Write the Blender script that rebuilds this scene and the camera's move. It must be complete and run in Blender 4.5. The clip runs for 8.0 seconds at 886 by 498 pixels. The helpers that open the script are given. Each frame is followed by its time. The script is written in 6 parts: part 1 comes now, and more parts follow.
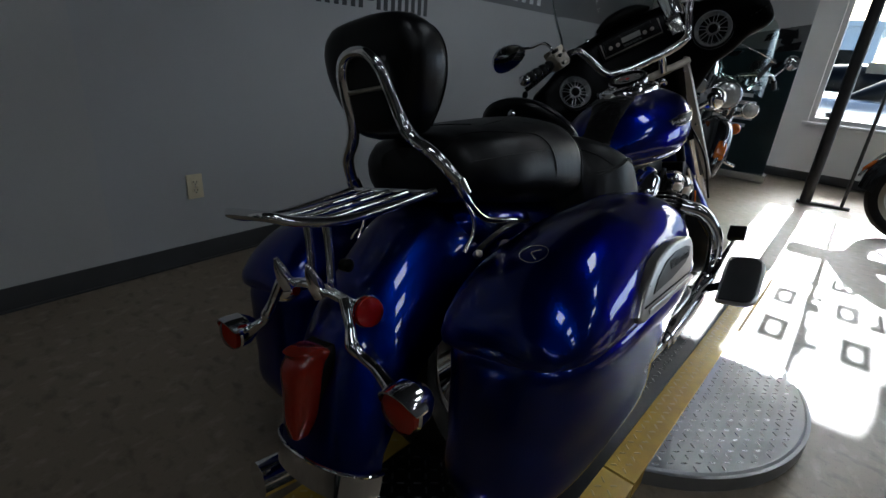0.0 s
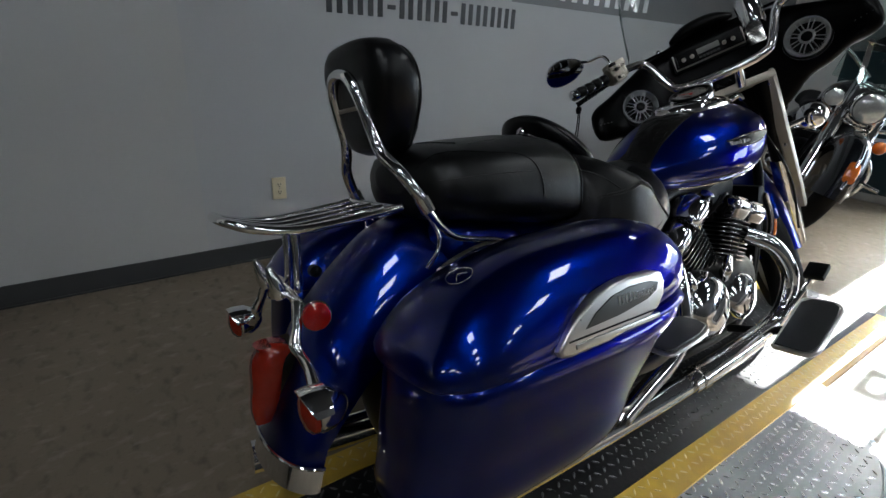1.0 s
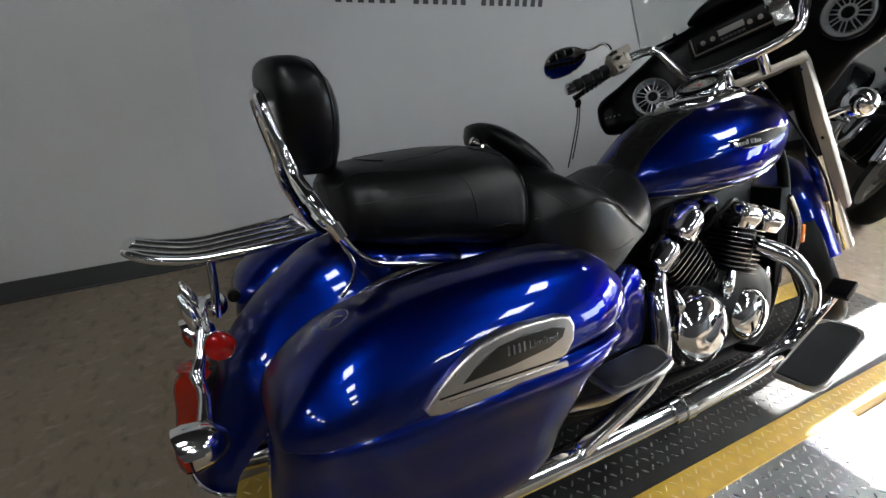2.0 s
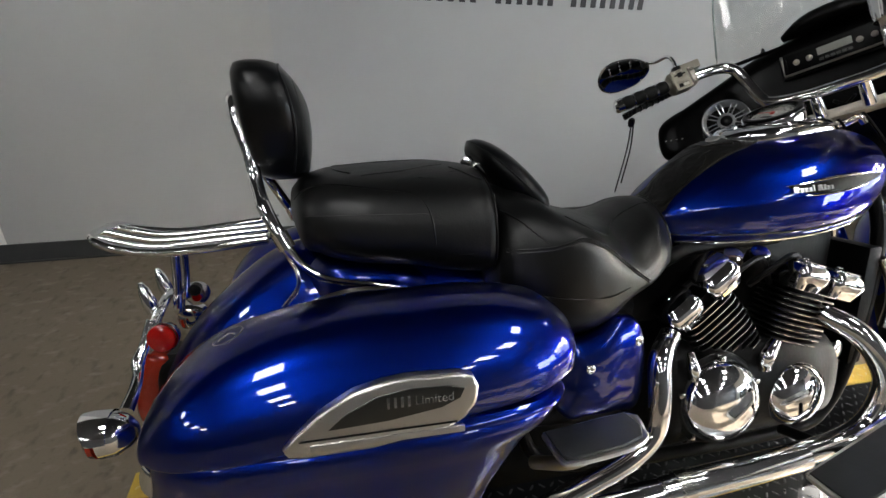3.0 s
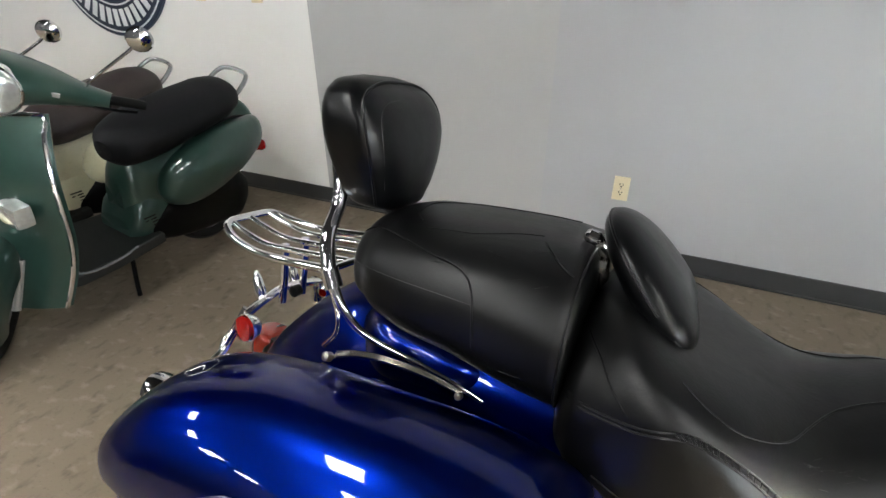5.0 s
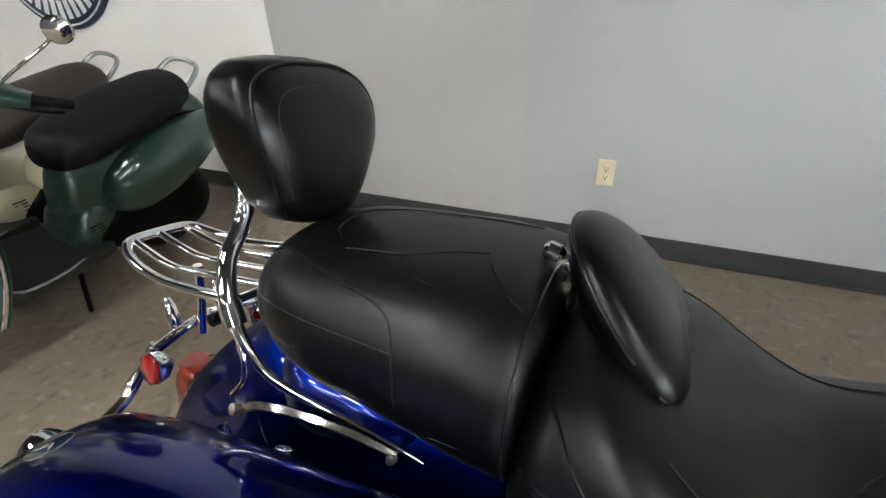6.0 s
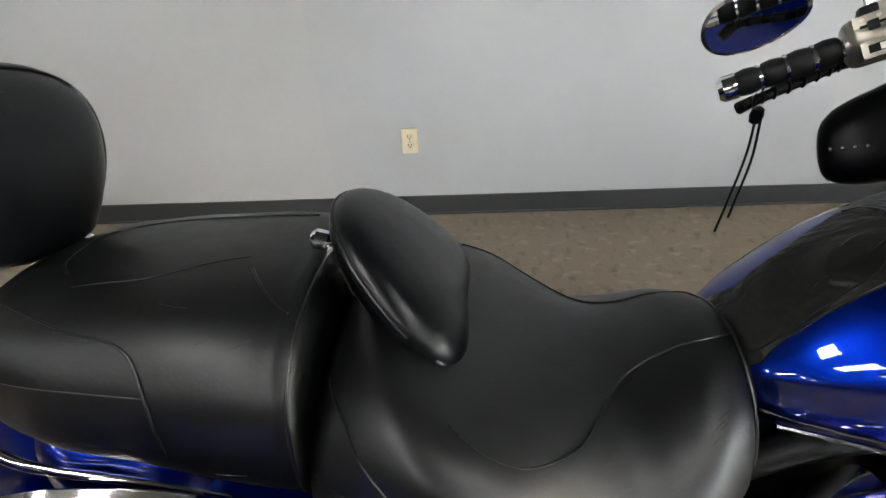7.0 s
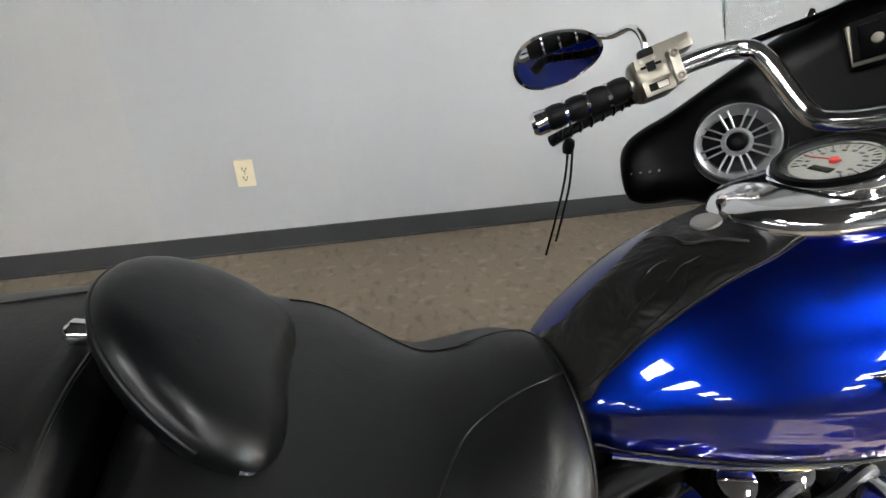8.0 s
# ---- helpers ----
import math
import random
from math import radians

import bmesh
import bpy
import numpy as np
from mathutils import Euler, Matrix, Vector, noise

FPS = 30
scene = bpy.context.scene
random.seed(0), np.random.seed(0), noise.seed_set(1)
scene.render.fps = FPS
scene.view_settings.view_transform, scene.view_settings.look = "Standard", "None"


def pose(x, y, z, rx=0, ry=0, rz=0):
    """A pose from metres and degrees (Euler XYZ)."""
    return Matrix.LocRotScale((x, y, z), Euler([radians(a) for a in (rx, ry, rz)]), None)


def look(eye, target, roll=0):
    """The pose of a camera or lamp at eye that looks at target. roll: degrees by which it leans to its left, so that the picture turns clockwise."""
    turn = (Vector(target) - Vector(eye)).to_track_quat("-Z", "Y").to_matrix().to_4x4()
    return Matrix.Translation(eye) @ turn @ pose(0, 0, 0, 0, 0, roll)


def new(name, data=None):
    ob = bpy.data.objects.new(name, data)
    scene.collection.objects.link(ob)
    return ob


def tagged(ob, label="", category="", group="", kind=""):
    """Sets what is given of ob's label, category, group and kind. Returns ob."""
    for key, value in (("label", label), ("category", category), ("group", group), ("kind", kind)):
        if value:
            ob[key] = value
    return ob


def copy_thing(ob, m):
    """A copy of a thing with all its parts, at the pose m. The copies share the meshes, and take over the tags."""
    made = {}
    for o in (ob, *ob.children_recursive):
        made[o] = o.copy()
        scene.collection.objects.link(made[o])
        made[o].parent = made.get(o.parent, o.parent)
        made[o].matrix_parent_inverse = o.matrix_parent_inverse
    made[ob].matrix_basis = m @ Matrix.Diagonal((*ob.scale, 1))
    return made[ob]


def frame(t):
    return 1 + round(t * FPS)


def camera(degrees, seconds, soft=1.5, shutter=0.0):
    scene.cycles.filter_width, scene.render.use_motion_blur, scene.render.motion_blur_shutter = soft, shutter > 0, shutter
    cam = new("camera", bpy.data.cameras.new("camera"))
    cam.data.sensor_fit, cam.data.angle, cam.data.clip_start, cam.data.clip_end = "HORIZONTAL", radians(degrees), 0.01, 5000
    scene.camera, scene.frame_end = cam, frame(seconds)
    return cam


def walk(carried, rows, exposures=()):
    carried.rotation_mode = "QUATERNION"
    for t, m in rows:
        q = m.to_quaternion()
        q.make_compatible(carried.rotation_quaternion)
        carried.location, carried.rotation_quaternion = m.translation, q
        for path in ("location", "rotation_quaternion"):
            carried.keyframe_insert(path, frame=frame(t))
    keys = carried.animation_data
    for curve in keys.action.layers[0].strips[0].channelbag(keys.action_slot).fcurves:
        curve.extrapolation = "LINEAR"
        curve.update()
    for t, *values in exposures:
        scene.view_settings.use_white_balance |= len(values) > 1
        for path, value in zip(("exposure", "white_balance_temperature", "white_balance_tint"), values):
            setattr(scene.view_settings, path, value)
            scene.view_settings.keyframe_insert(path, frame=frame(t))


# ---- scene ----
cam = camera(84.0, 8.0)
PATH = [
    (0.0, (2.312, -0.987, 1.080), (1.289, 0.325, 0.393), 4.65),
    (0.5, (2.452, -0.910, 1.108), (1.234, 0.236, 0.443), 5.77),
    (1.0, (2.520, -0.789, 1.123), (1.202, 0.224, 0.434), 3.47),
    (1.5, (2.558, -0.644, 1.168), (1.211, 0.286, 0.420), 3.07),
    (1.7, (2.570, -0.588, 1.182), (1.201, 0.295, 0.417), 2.02),
    (2.8, (2.636, -0.280, 1.229), (1.106, 0.238, 0.436), 1.93),
    (3.0, (2.618, -0.216, 1.230), (1.070, 0.229, 0.427), 2.50),
    (3.5, (2.542, -0.087, 1.250), (0.966, 0.156, 0.415), 2.56),
    (4.0, (2.485, 0.010, 1.266), (0.903, -0.011, 0.408), 1.67),
    (4.5, (2.411, 0.136, 1.273), (0.888, -0.293, 0.414), 2.74),
    (4.7, (2.378, 0.167, 1.279), (0.909, -0.414, 0.415), 2.37),
    (5.8, (2.162, 0.177, 1.240), (0.769, -0.524, 0.341), -1.92),
    (6.0, (2.137, 0.186, 1.232), (0.728, -0.442, 0.303), -2.40),
    (6.5, (2.115, 0.223, 1.228), (0.662, -0.164, 0.239), -3.31),
    (7.0, (2.094, 0.262, 1.225), (0.614, 0.187, 0.204), -3.13),
    (7.5, (2.072, 0.301, 1.215), (0.603, 0.489, 0.192), -2.11),
    (8.0, (2.030, 0.316, 1.227), (0.569, 0.734, 0.262), 1.94),
]
EXPOSURES = [(0.0, 1.3, 5750, 8), (0.5, 1.80, 5850, 8), (1.0, 2.4, 5950, 8), (1.5, 2.74, 6050, 9), (3.0, 3.36, 6450, 10), (3.5, 3.55, 6450, 10), (4.5, 3.98, 6450, 10), (6.0, 4.16, 6450, 10), (8.0, 4.34, 6450, 10)]
walk(cam, [(t, look(eye, target, roll)) for t, eye, target, roll in PATH], EXPOSURES)

# ---- light ----
FRONT = 5.70            # the shop-front wall
ROOM = (0.0, 8.2, -7.5, FRONT, 3.5)
sky_world = bpy.data.worlds.new("sky")
scene.world = sky_world
sky_world.use_nodes = True
wn = sky_world.node_tree
sky = wn.nodes.new("ShaderNodeTexSky")
sky.sky_type, sky.sun_disc = "NISHITA", False
sky.sun_elevation, sky.sun_rotation = radians(22.8), radians(1)
wn.nodes["Background"].inputs["Strength"].default_value = 0.12
wn.links.new(sky.outputs[0], wn.nodes["Background"].inputs["Color"])
sun_data = bpy.data.lights.new("sun", "SUN")
sun_data.energy, sun_data.angle, sun_data.color = 5.0, radians(0.35), (1.0, 0.95, 0.88)
sun = new("sun", sun_data)
sun.matrix_world = look((0, 0, 0), (-0.012, -1.0, -0.42))


def opening_lamp(name, at, target, w, h, watts, color):
    d = bpy.data.lights.new(name, "AREA")
    d.shape, d.size, d.size_y, d.energy, d.color = "RECTANGLE", w, h, watts, color
    ob = new(name, d)
    ob.matrix_world = look(at, target)
    return ob


# fill: the first lamp sits in an unseen, added opening
opening_lamp("front_opening_fill", (6.3, FRONT + 0.02, 1.16), (6.1, 0, 1.0), 2.5, 1.05, 11.0, (0.84, 0.93, 1.0))
opening_lamp("front_opening_fill", (3.3, FRONT + 0.02, 1.25), (3.3, 0, 1.0), 2.6, 1.4, 5.0, (0.84, 0.93, 1.0))

# ---- materials ----


def mk(name, color, rough=0.5, metal=0.0, coat=0.0, var=(6.0, 0.15), bump=(0, 0.0), spec=0.5, rvar=0.1, tint=None, coord="Object", detail=6, crease=None, edge=None):
    m = bpy.data.materials.new(name)
    m.use_nodes = True
    nt = m.node_tree
    b = nt.nodes["Principled BSDF"]
    tc = nt.nodes.new("ShaderNodeTexCoord")
    b.inputs["Metallic"].default_value = metal
    b.inputs["Specular IOR Level"].default_value = spec
    b.inputs["Coat Weight"].default_value = coat
    b.inputs["Coat Roughness"].default_value = 0.03
    if edge:
        b.inputs["Specular Tint"].default_value = (*edge, 1)
    big = nt.nodes.new("ShaderNodeTexNoise")
    big.inputs["Scale"].default_value, big.inputs["Detail"].default_value = var[0], detail
    nt.links.new(tc.outputs[coord], big.inputs["Vector"])
    mix = nt.nodes.new("ShaderNodeMix")
    mix.data_type = "RGBA"
    low = tint or tuple(c * (1 - var[1] * 2) for c in color)
    mix.inputs["A"].default_value = (*[max(0, c) for c in low], 1)
    mix.inputs["B"].default_value = (*color, 1)
    nt.links.new(big.outputs["Fac"], mix.inputs["Factor"])
    nt.links.new(mix.outputs["Result"], b.inputs["Base Color"])
    rr = nt.nodes.new("ShaderNodeMapRange")
    rr.inputs["To Min"].default_value, rr.inputs["To Max"].default_value = rough * (1 - rvar), rough * (1 + rvar)
    fine = nt.nodes.new("ShaderNodeTexNoise")
    fine.inputs["Scale"].default_value, fine.inputs["Detail"].default_value = var[0] * 5, 4
    nt.links.new(tc.outputs[coord], fine.inputs["Vector"])
    nt.links.new(fine.outputs["Fac"], rr.inputs["Value"])
    nt.links.new(rr.outputs["Result"], b.inputs["Roughness"])
    if bump[1]:
        tex = nt.nodes.new("ShaderNodeTexNoise")
        tex.inputs["Scale"].default_value, tex.inputs["Detail"].default_value = bump[0], 5
        nt.links.new(tc.outputs[coord], tex.inputs["Vector"])
        bm_ = nt.nodes.new("ShaderNodeBump")
        bm_.inputs["Strength"].default_value, bm_.inputs["Distance"].default_value = bump[1], 0.002
        nt.links.new(tex.outputs["Fac"], bm_.inputs["Height"])
        nt.links.new(bm_.outputs["Normal"], b.inputs["Normal"])
        if crease:
            soft = nt.nodes.new("ShaderNodeTexNoise")
            soft.inputs["Scale"].default_value, soft.inputs["Detail"].default_value, soft.inputs["Distortion"].default_value = crease[0], 3, 0.8
            nt.links.new(tc.outputs[coord], soft.inputs["Vector"])
            wide = nt.nodes.new("ShaderNodeBump")
            wide.inputs["Strength"].default_value, wide.inputs["Distance"].default_value = crease[1], 0.012
            nt.links.new(soft.outputs["Fac"], wide.inputs["Height"])
            nt.links.new(wide.outputs["Normal"], bm_.inputs["Normal"])
    return m


def glow(name, color, strength):
    m = bpy.data.materials.new(name)
    m.use_nodes = True
    b = m.node_tree.nodes["Principled BSDF"]
    b.inputs["Base Color"].default_value = (*color, 1)
    b.inputs["Emission Color"].default_value = (*color, 1)
    b.inputs["Emission Strength"].default_value = strength
    return m


def clear(name, color, rough=0.02, ior=1.45, weight=1.0):
    m = bpy.data.materials.new(name)
    m.use_nodes = True
    b = m.node_tree.nodes["Principled BSDF"]
    b.inputs["Base Color"].default_value = (*color, 1)
    b.inputs["Transmission Weight"].default_value = weight
    b.inputs["Roughness"].default_value, b.inputs["IOR"].default_value = rough, ior
    return m


BLUE = mk("cobalt_metallic_paint", (0.0006, 0.0120, 0.190), 0.30, 1.0, 1.0, (3, 0.05), rvar=0.02, edge=(0.01, 0.06, 0.45))
BLUE.node_tree.nodes["Principled BSDF"].inputs["Coat IOR"].default_value = 1.5
BLUE.node_tree.nodes["Principled BSDF"].inputs["Specular Tint"].default_value = (0.004, 0.03, 0.35, 1)
CHROME = mk("chrome", (0.83, 0.83, 0.84), 0.08, 1.0, var=(9, 0.03), rvar=0.5)
BRUSHED = mk("worn_alloy", (0.50, 0.46, 0.40), 0.34, 1.0, var=(25, 0.08), rvar=0.12, bump=(400, 0.015))
BADGE_SATIN = mk("satin_badge_metal", (0.62, 0.60, 0.57), 0.30, 1.0, var=(30, 0.06), rvar=0.2)
HOUSING = mk("worn_nickel_housing", (0.34, 0.31, 0.26), 0.36, 1.0, var=(35, 0.10), rvar=0.12, bump=(400, 0.015))
NICKEL = mk("satin_chrome", (0.72, 0.70, 0.66), 0.17, 1.0, var=(12, 0.05), rvar=0.3)
LEATHER = mk("black_leather", (0.0009, 0.0009, 0.0010), 0.40, var=(9, 0.25), bump=(240, 0.12), spec=0.38, rvar=0.12, crease=(10, 0.10))
LEATHER_PAD = mk("black_smooth_leather", (0.0014, 0.0016, 0.0020), 0.32, var=(7, 0.25), bump=(300, 0.10), spec=0.30, rvar=0.25, crease=(9, 0.12))
BIB = mk("worn_tank_leather", (0.0040, 0.0034, 0.0030), 0.40, var=(14, 0.3), bump=(160, 0.2), spec=0.30, crease=(13, 1.0))
THREAD = mk("grey_thread", (0.028, 0.028, 0.028), 0.6, var=(200, 0.2))
PIPING = mk("black_piping", (0.005, 0.005, 0.0055), 0.34, spec=0.3, var=(30, 0.1))
BLACK_GLOSS = mk("black_gloss_plastic", (0.0010, 0.0010, 0.0011), 0.30, var=(8, 0.1), spec=0.11, bump=(90, 0.03))
BLACK_SATIN = mk("black_satin_plastic", (0.0025, 0.0025, 0.0025), 0.42, var=(20, 0.2), bump=(300, 0.1), spec=0.16)
BLACK_METAL = mk("black_engine_metal", (0.0022, 0.0022, 0.0022), 0.45, 0.0, var=(30, 0.25), bump=(160, 0.2), spec=0.12)
RUBBER = mk("rubber", (0.004, 0.004, 0.004), 0.5, var=(30, 0.25), bump=(120, 0.2), spec=0.22)
RED_LENS = mk("red_lens", (0.34, 0.005, 0.004), 0.10, coat=0.5, var=(50, 0.15), bump=(90, 0.15))
TAIL_LENS = mk("tail_lamp_lens", (0.24, 0.014, 0.005), 0.15, coat=0.3, var=(40, 0.1))
AMBER = mk("amber_lens", (0.75, 0.16, 0.01), 0.15, coat=1.0, var=(40, 0.15), bump=(90, 0.15))
LAMP_GLASS = mk("lamp_glass", (0.75, 0.78, 0.78), 0.08, 0.6, 1.0, (60, 0.2), bump=(60, 0.4))
WALL_GREY = mk("grey_wall_paint", (0.438, 0.445, 0.457), 0.55, var=(1.1, 0.03), bump=(210, 0.10))
WALL_WARM = mk("warm_grey_wall", (0.459, 0.461, 0.456), 0.55, var=(0.9, 0.04), bump=(210, 0.10))
WALL_DIM = mk("dimmed_wall_grey", (0.05, 0.05, 0.052), 0.6, var=(1.4, 0.05), bump=(210, 0.10))
WALL_WHITE = mk("white_wall_paint", (0.86, 0.85, 0.82), 0.55, var=(1.4, 0.02), bump=(210, 0.10))
STRIPE = mk("dark_grey_stripe_paint", (0.17, 0.17, 0.175), 0.5, var=(2, 0.05), bump=(210, 0.08))
BASE = mk("dark_vinyl_baseboard", (0.050, 0.052, 0.054), 0.45, var=(5, 0.15), bump=(90, 0.08))
CEIL = mk("dark_open_ceiling", (0.022, 0.022, 0.023), 0.9, var=(40, 0.1), bump=(300, 0.3))
OUTLET = mk("almond_plastic", (0.80, 0.71, 0.49), 0.35, var=(30, 0.05))
SLOT = mk("outlet_slot", (0.02, 0.016, 0.01), 0.6)
WHITE_PLASTIC = mk("white_plastic", (0.75, 0.75, 0.73), 0.35, var=(30, 0.04))
INK = mk("black_vinyl_lettering", (0.018, 0.018, 0.02), 0.5, var=(20, 0.1))
NAVY = mk("navy_sign_face", (0.012, 0.022, 0.05), 0.35, var=(10, 0.1))
SIGN_WHITE = mk("white_sign_paint", (0.78, 0.79, 0.80), 0.4, var=(20, 0.04))
YELLOW = mk("worn_yellow_paint", (0.70, 0.45, 0.03), 0.48, 0.0, var=(22, 0.30), bump=(70, 0.2), tint=(0.36, 0.24, 0.05))
DECK = mk("black_painted_plate", (0.007, 0.0073, 0.008), 0.48, 0.0, var=(18, 0.3), bump=(90, 0.2), spec=0.22)
# lug colours are lifted above their plates to paint glints on worn tops
LUG_DARK = mk("worn_lug_glint", (0.10, 0.102, 0.105), 0.28, 0.7, var=(25, 0.3))
LUG_YELLOW = mk("worn_lug_yellow_glint", (0.74, 0.56, 0.20), 0.35, 0.2, var=(30, 0.2))
LUG_PLATE = mk("bright_lug_steel", (0.60, 0.62, 0.64), 0.25, 0.8, var=(25, 0.15))
PLATE = mk("grey_tread_plate", (0.46, 0.48, 0.50), 0.30, 0.85, var=(7, 0.22), bump=(60, 0.15))
GREEN = mk("green_metallic_paint", (0.026, 0.066, 0.052), 0.30, 0.35, 1.0, (40, 0.1))
CREAM = mk("cream_paint", (0.72, 0.68, 0.46), 0.28, 0.0, 1.0, (20, 0.04))
SEAT_CLOTH = mk("charcoal_seat_vinyl", (0.0055, 0.0058, 0.0075), 0.60, var=(15, 0.2), bump=(300, 0.2), spec=0.25)
SEAT_BROWN = mk("brown_seat_vinyl", (0.040, 0.028, 0.025), 0.5, var=(15, 0.2), bump=(300, 0.2))
MAT_GREY = mk("grey_floor_mat", (0.022, 0.024, 0.022), 0.6, var=(20, 0.2), bump=(120, 0.2))
SILVER = mk("silver_paint", (0.55, 0.56, 0.57), 0.25, 0.7, 0.5, (30, 0.05))
CAR_BLACK = mk("black_metallic_paint", (0.008, 0.010, 0.014), 0.25, 0.3, 1.0, (40, 0.1))
BADGE_GREY = mk("smoked_badge_metal", (0.10, 0.10, 0.095), 0.30, 1.0, var=(30, 0.1))
BOARD_RUBBER = mk("grey_board_rubber", (0.040, 0.042, 0.043), 0.36, var=(18, 0.25), bump=(140, 0.15), spec=0.5)
FORK_COVER = mk("satin_fork_cover", (0.55, 0.50, 0.42), 0.38, 0.55, var=(14, 0.08), rvar=0.15)
POLE = mk("dark_steel_pole", (0.06, 0.06, 0.06), 0.35, 0.6, var=(20, 0.2))
FRAME_WHITE = mk("white_window_frame", (0.70, 0.70, 0.69), 0.4, var=(8, 0.05))
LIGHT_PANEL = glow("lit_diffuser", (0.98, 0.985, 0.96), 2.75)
GLASS = clear("window_glass", (0.98, 1.0, 0.99), 0.0, 1.45)
SCREEN = clear("windshield_acrylic", (0.86, 0.87, 0.85), 0.02, 1.30)
DIAL_GLASS = clear("dial_glass", (0.98, 0.98, 0.97), 0.0, 1.12)
SCREEN_GREEN = clear("tinted_acrylic", (0.72, 0.82, 0.78), 0.03, 1.2)
SNOW = mk("snowy_asphalt", (0.62, 0.63, 0.65), 0.8, var=(0.6, 0.2), bump=(5, 0.3), tint=(0.30, 0.31, 0.33))
TEAL = mk("teal_cladding", (0.16, 0.50, 0.58), 0.6, var=(3, 0.15))
PALE = mk("pale_cladding", (0.72, 0.75, 0.78), 0.7, var=(2, 0.08))
DIAL = mk("dial_face", (0.30, 0.30, 0.275), 0.4, var=(60, 0.05))
RED_PAINT = mk("red_needle", (0.7, 0.03, 0.02), 0.4)
ROAD_GREY = mk("poster_road_grey", (0.30, 0.32, 0.33), 0.4, var=(3, 0.4))
POSTER_DARK = mk("poster_dark_teal", (0.012, 0.040, 0.052), 0.3, var=(3, 0.4))
MIRROR = mk("mirror_glass", (0.92, 0.93, 0.94), 0.01, 1.0, var=(9, 0.0))


def floor_material():
    """Brown-grey vinyl flooring with short dark and pale flecks, polished."""
    m = bpy.data.materials.new("mottled_vinyl_floor")
    m.use_nodes = True
    nt = m.node_tree
    b = nt.nodes["Principled BSDF"]
    b.inputs["Specular IOR Level"].default_value = 0.22
    tc = nt.nodes.new("ShaderNodeTexCoord")

    def noise(scale, detail, stretch=None):
        t = nt.nodes.new("ShaderNodeTexNoise")
        t.inputs["Scale"].default_value, t.inputs["Detail"].default_value = scale, detail
        if stretch:
            mp = nt.nodes.new("ShaderNodeMapping")
            mp.inputs["Scale"].default_value = stretch
            mp.inputs["Rotation"].default_value = (0, 0, 0.9)
            nt.links.new(tc.outputs["Object"], mp.inputs["Vector"])
            nt.links.new(mp.outputs["Vector"], t.inputs["Vector"])
        else:
            nt.links.new(tc.outputs["Object"], t.inputs["Vector"])
        return t.outputs["Fac"]

    def ramp(src, stops):
        r = nt.nodes.new("ShaderNodeValToRGB")
        r.color_ramp.elements[0].position, r.color_ramp.elements[1].position = stops
        nt.links.new(src, r.inputs["Fac"])
        return r.outputs["Color"]

    def mix(fac, a, c):
        n = nt.nodes.new("ShaderNodeMix")
        n.data_type = "RGBA"
        nt.links.new(fac, n.inputs["Factor"])
        for key, v in (("A", a), ("B", c)):
            if isinstance(v, tuple):
                n.inputs[key].default_value = (*v, 1)
            else:
                nt.links.new(v, n.inputs[key])
        return n.outputs["Result"]

    base = mix(noise(1.1, 3), (0.172, 0.139, 0.101), (0.228, 0.187, 0.136))
    base = mix(ramp(noise(15, 5, (1, 1.7, 1)), (0.54, 0.70)), base, (0.135, 0.108, 0.078))
    base = mix(ramp(noise(14, 5, (1.7, 1, 1)), (0.55, 0.72)), base, (0.262, 0.222, 0.176))
    base = mix(ramp(noise(60, 3, (2.6, 1, 1)), (0.60, 0.84)), base, (0.12, 0.098, 0.074))
    nt.links.new(base, b.inputs["Base Color"])
    rr = nt.nodes.new("ShaderNodeMapRange")
    rr.inputs["To Min"].default_value, rr.inputs["To Max"].default_value = 0.30, 0.52
    nt.links.new(noise(3.5, 5), rr.inputs["Value"])
    nt.links.new(rr.outputs["Result"], b.inputs["Roughness"])
    bp = nt.nodes.new("ShaderNodeBump")
    bp.inputs["Strength"].default_value, bp.inputs["Distance"].default_value = 0.05, 0.002
    nt.links.new(noise(70, 4), bp.inputs["Height"])
    nt.links.new(bp.outputs["Normal"], b.inputs["Normal"])
    return m


FLOOR = floor_material()

# ---- mesh helpers ----


def link_mesh(name, bm, material, parent=None, label="", sharp=38, M=None):
    if M is not None:
        bm.transform(M)
    bmesh.ops.recalc_face_normals(bm, faces=bm.faces)
    me = bpy.data.meshes.new(name)
    bm.to_mesh(me)
    bm.free()
    me.polygons.foreach_set("use_smooth", [True] * len(me.polygons))
    me.set_sharp_from_angle(angle=radians(sharp))
    me.materials.append(material)
    ob = new(name, me)
    if parent is not None:
        ob.parent = parent
    if label:
        tagged(ob, label)
    return ob


def part(name, bm, material, parent, label="", sharp=38, M=None):
    return link_mesh(name, bm, material, parent, label, sharp, M)


def thing(name, label, category, m=None, group="", kind=""):
    ob = new(name)
    ob.empty_display_size = 0.1
    if m is not None:
        ob.matrix_world = m
    return tagged(ob, label, category, group, kind)


def solid(name, bm, material, label, category, group="", kind="", sharp=38):
    return tagged(link_mesh(name, bm, material, None, "", sharp), label, category, group, kind)


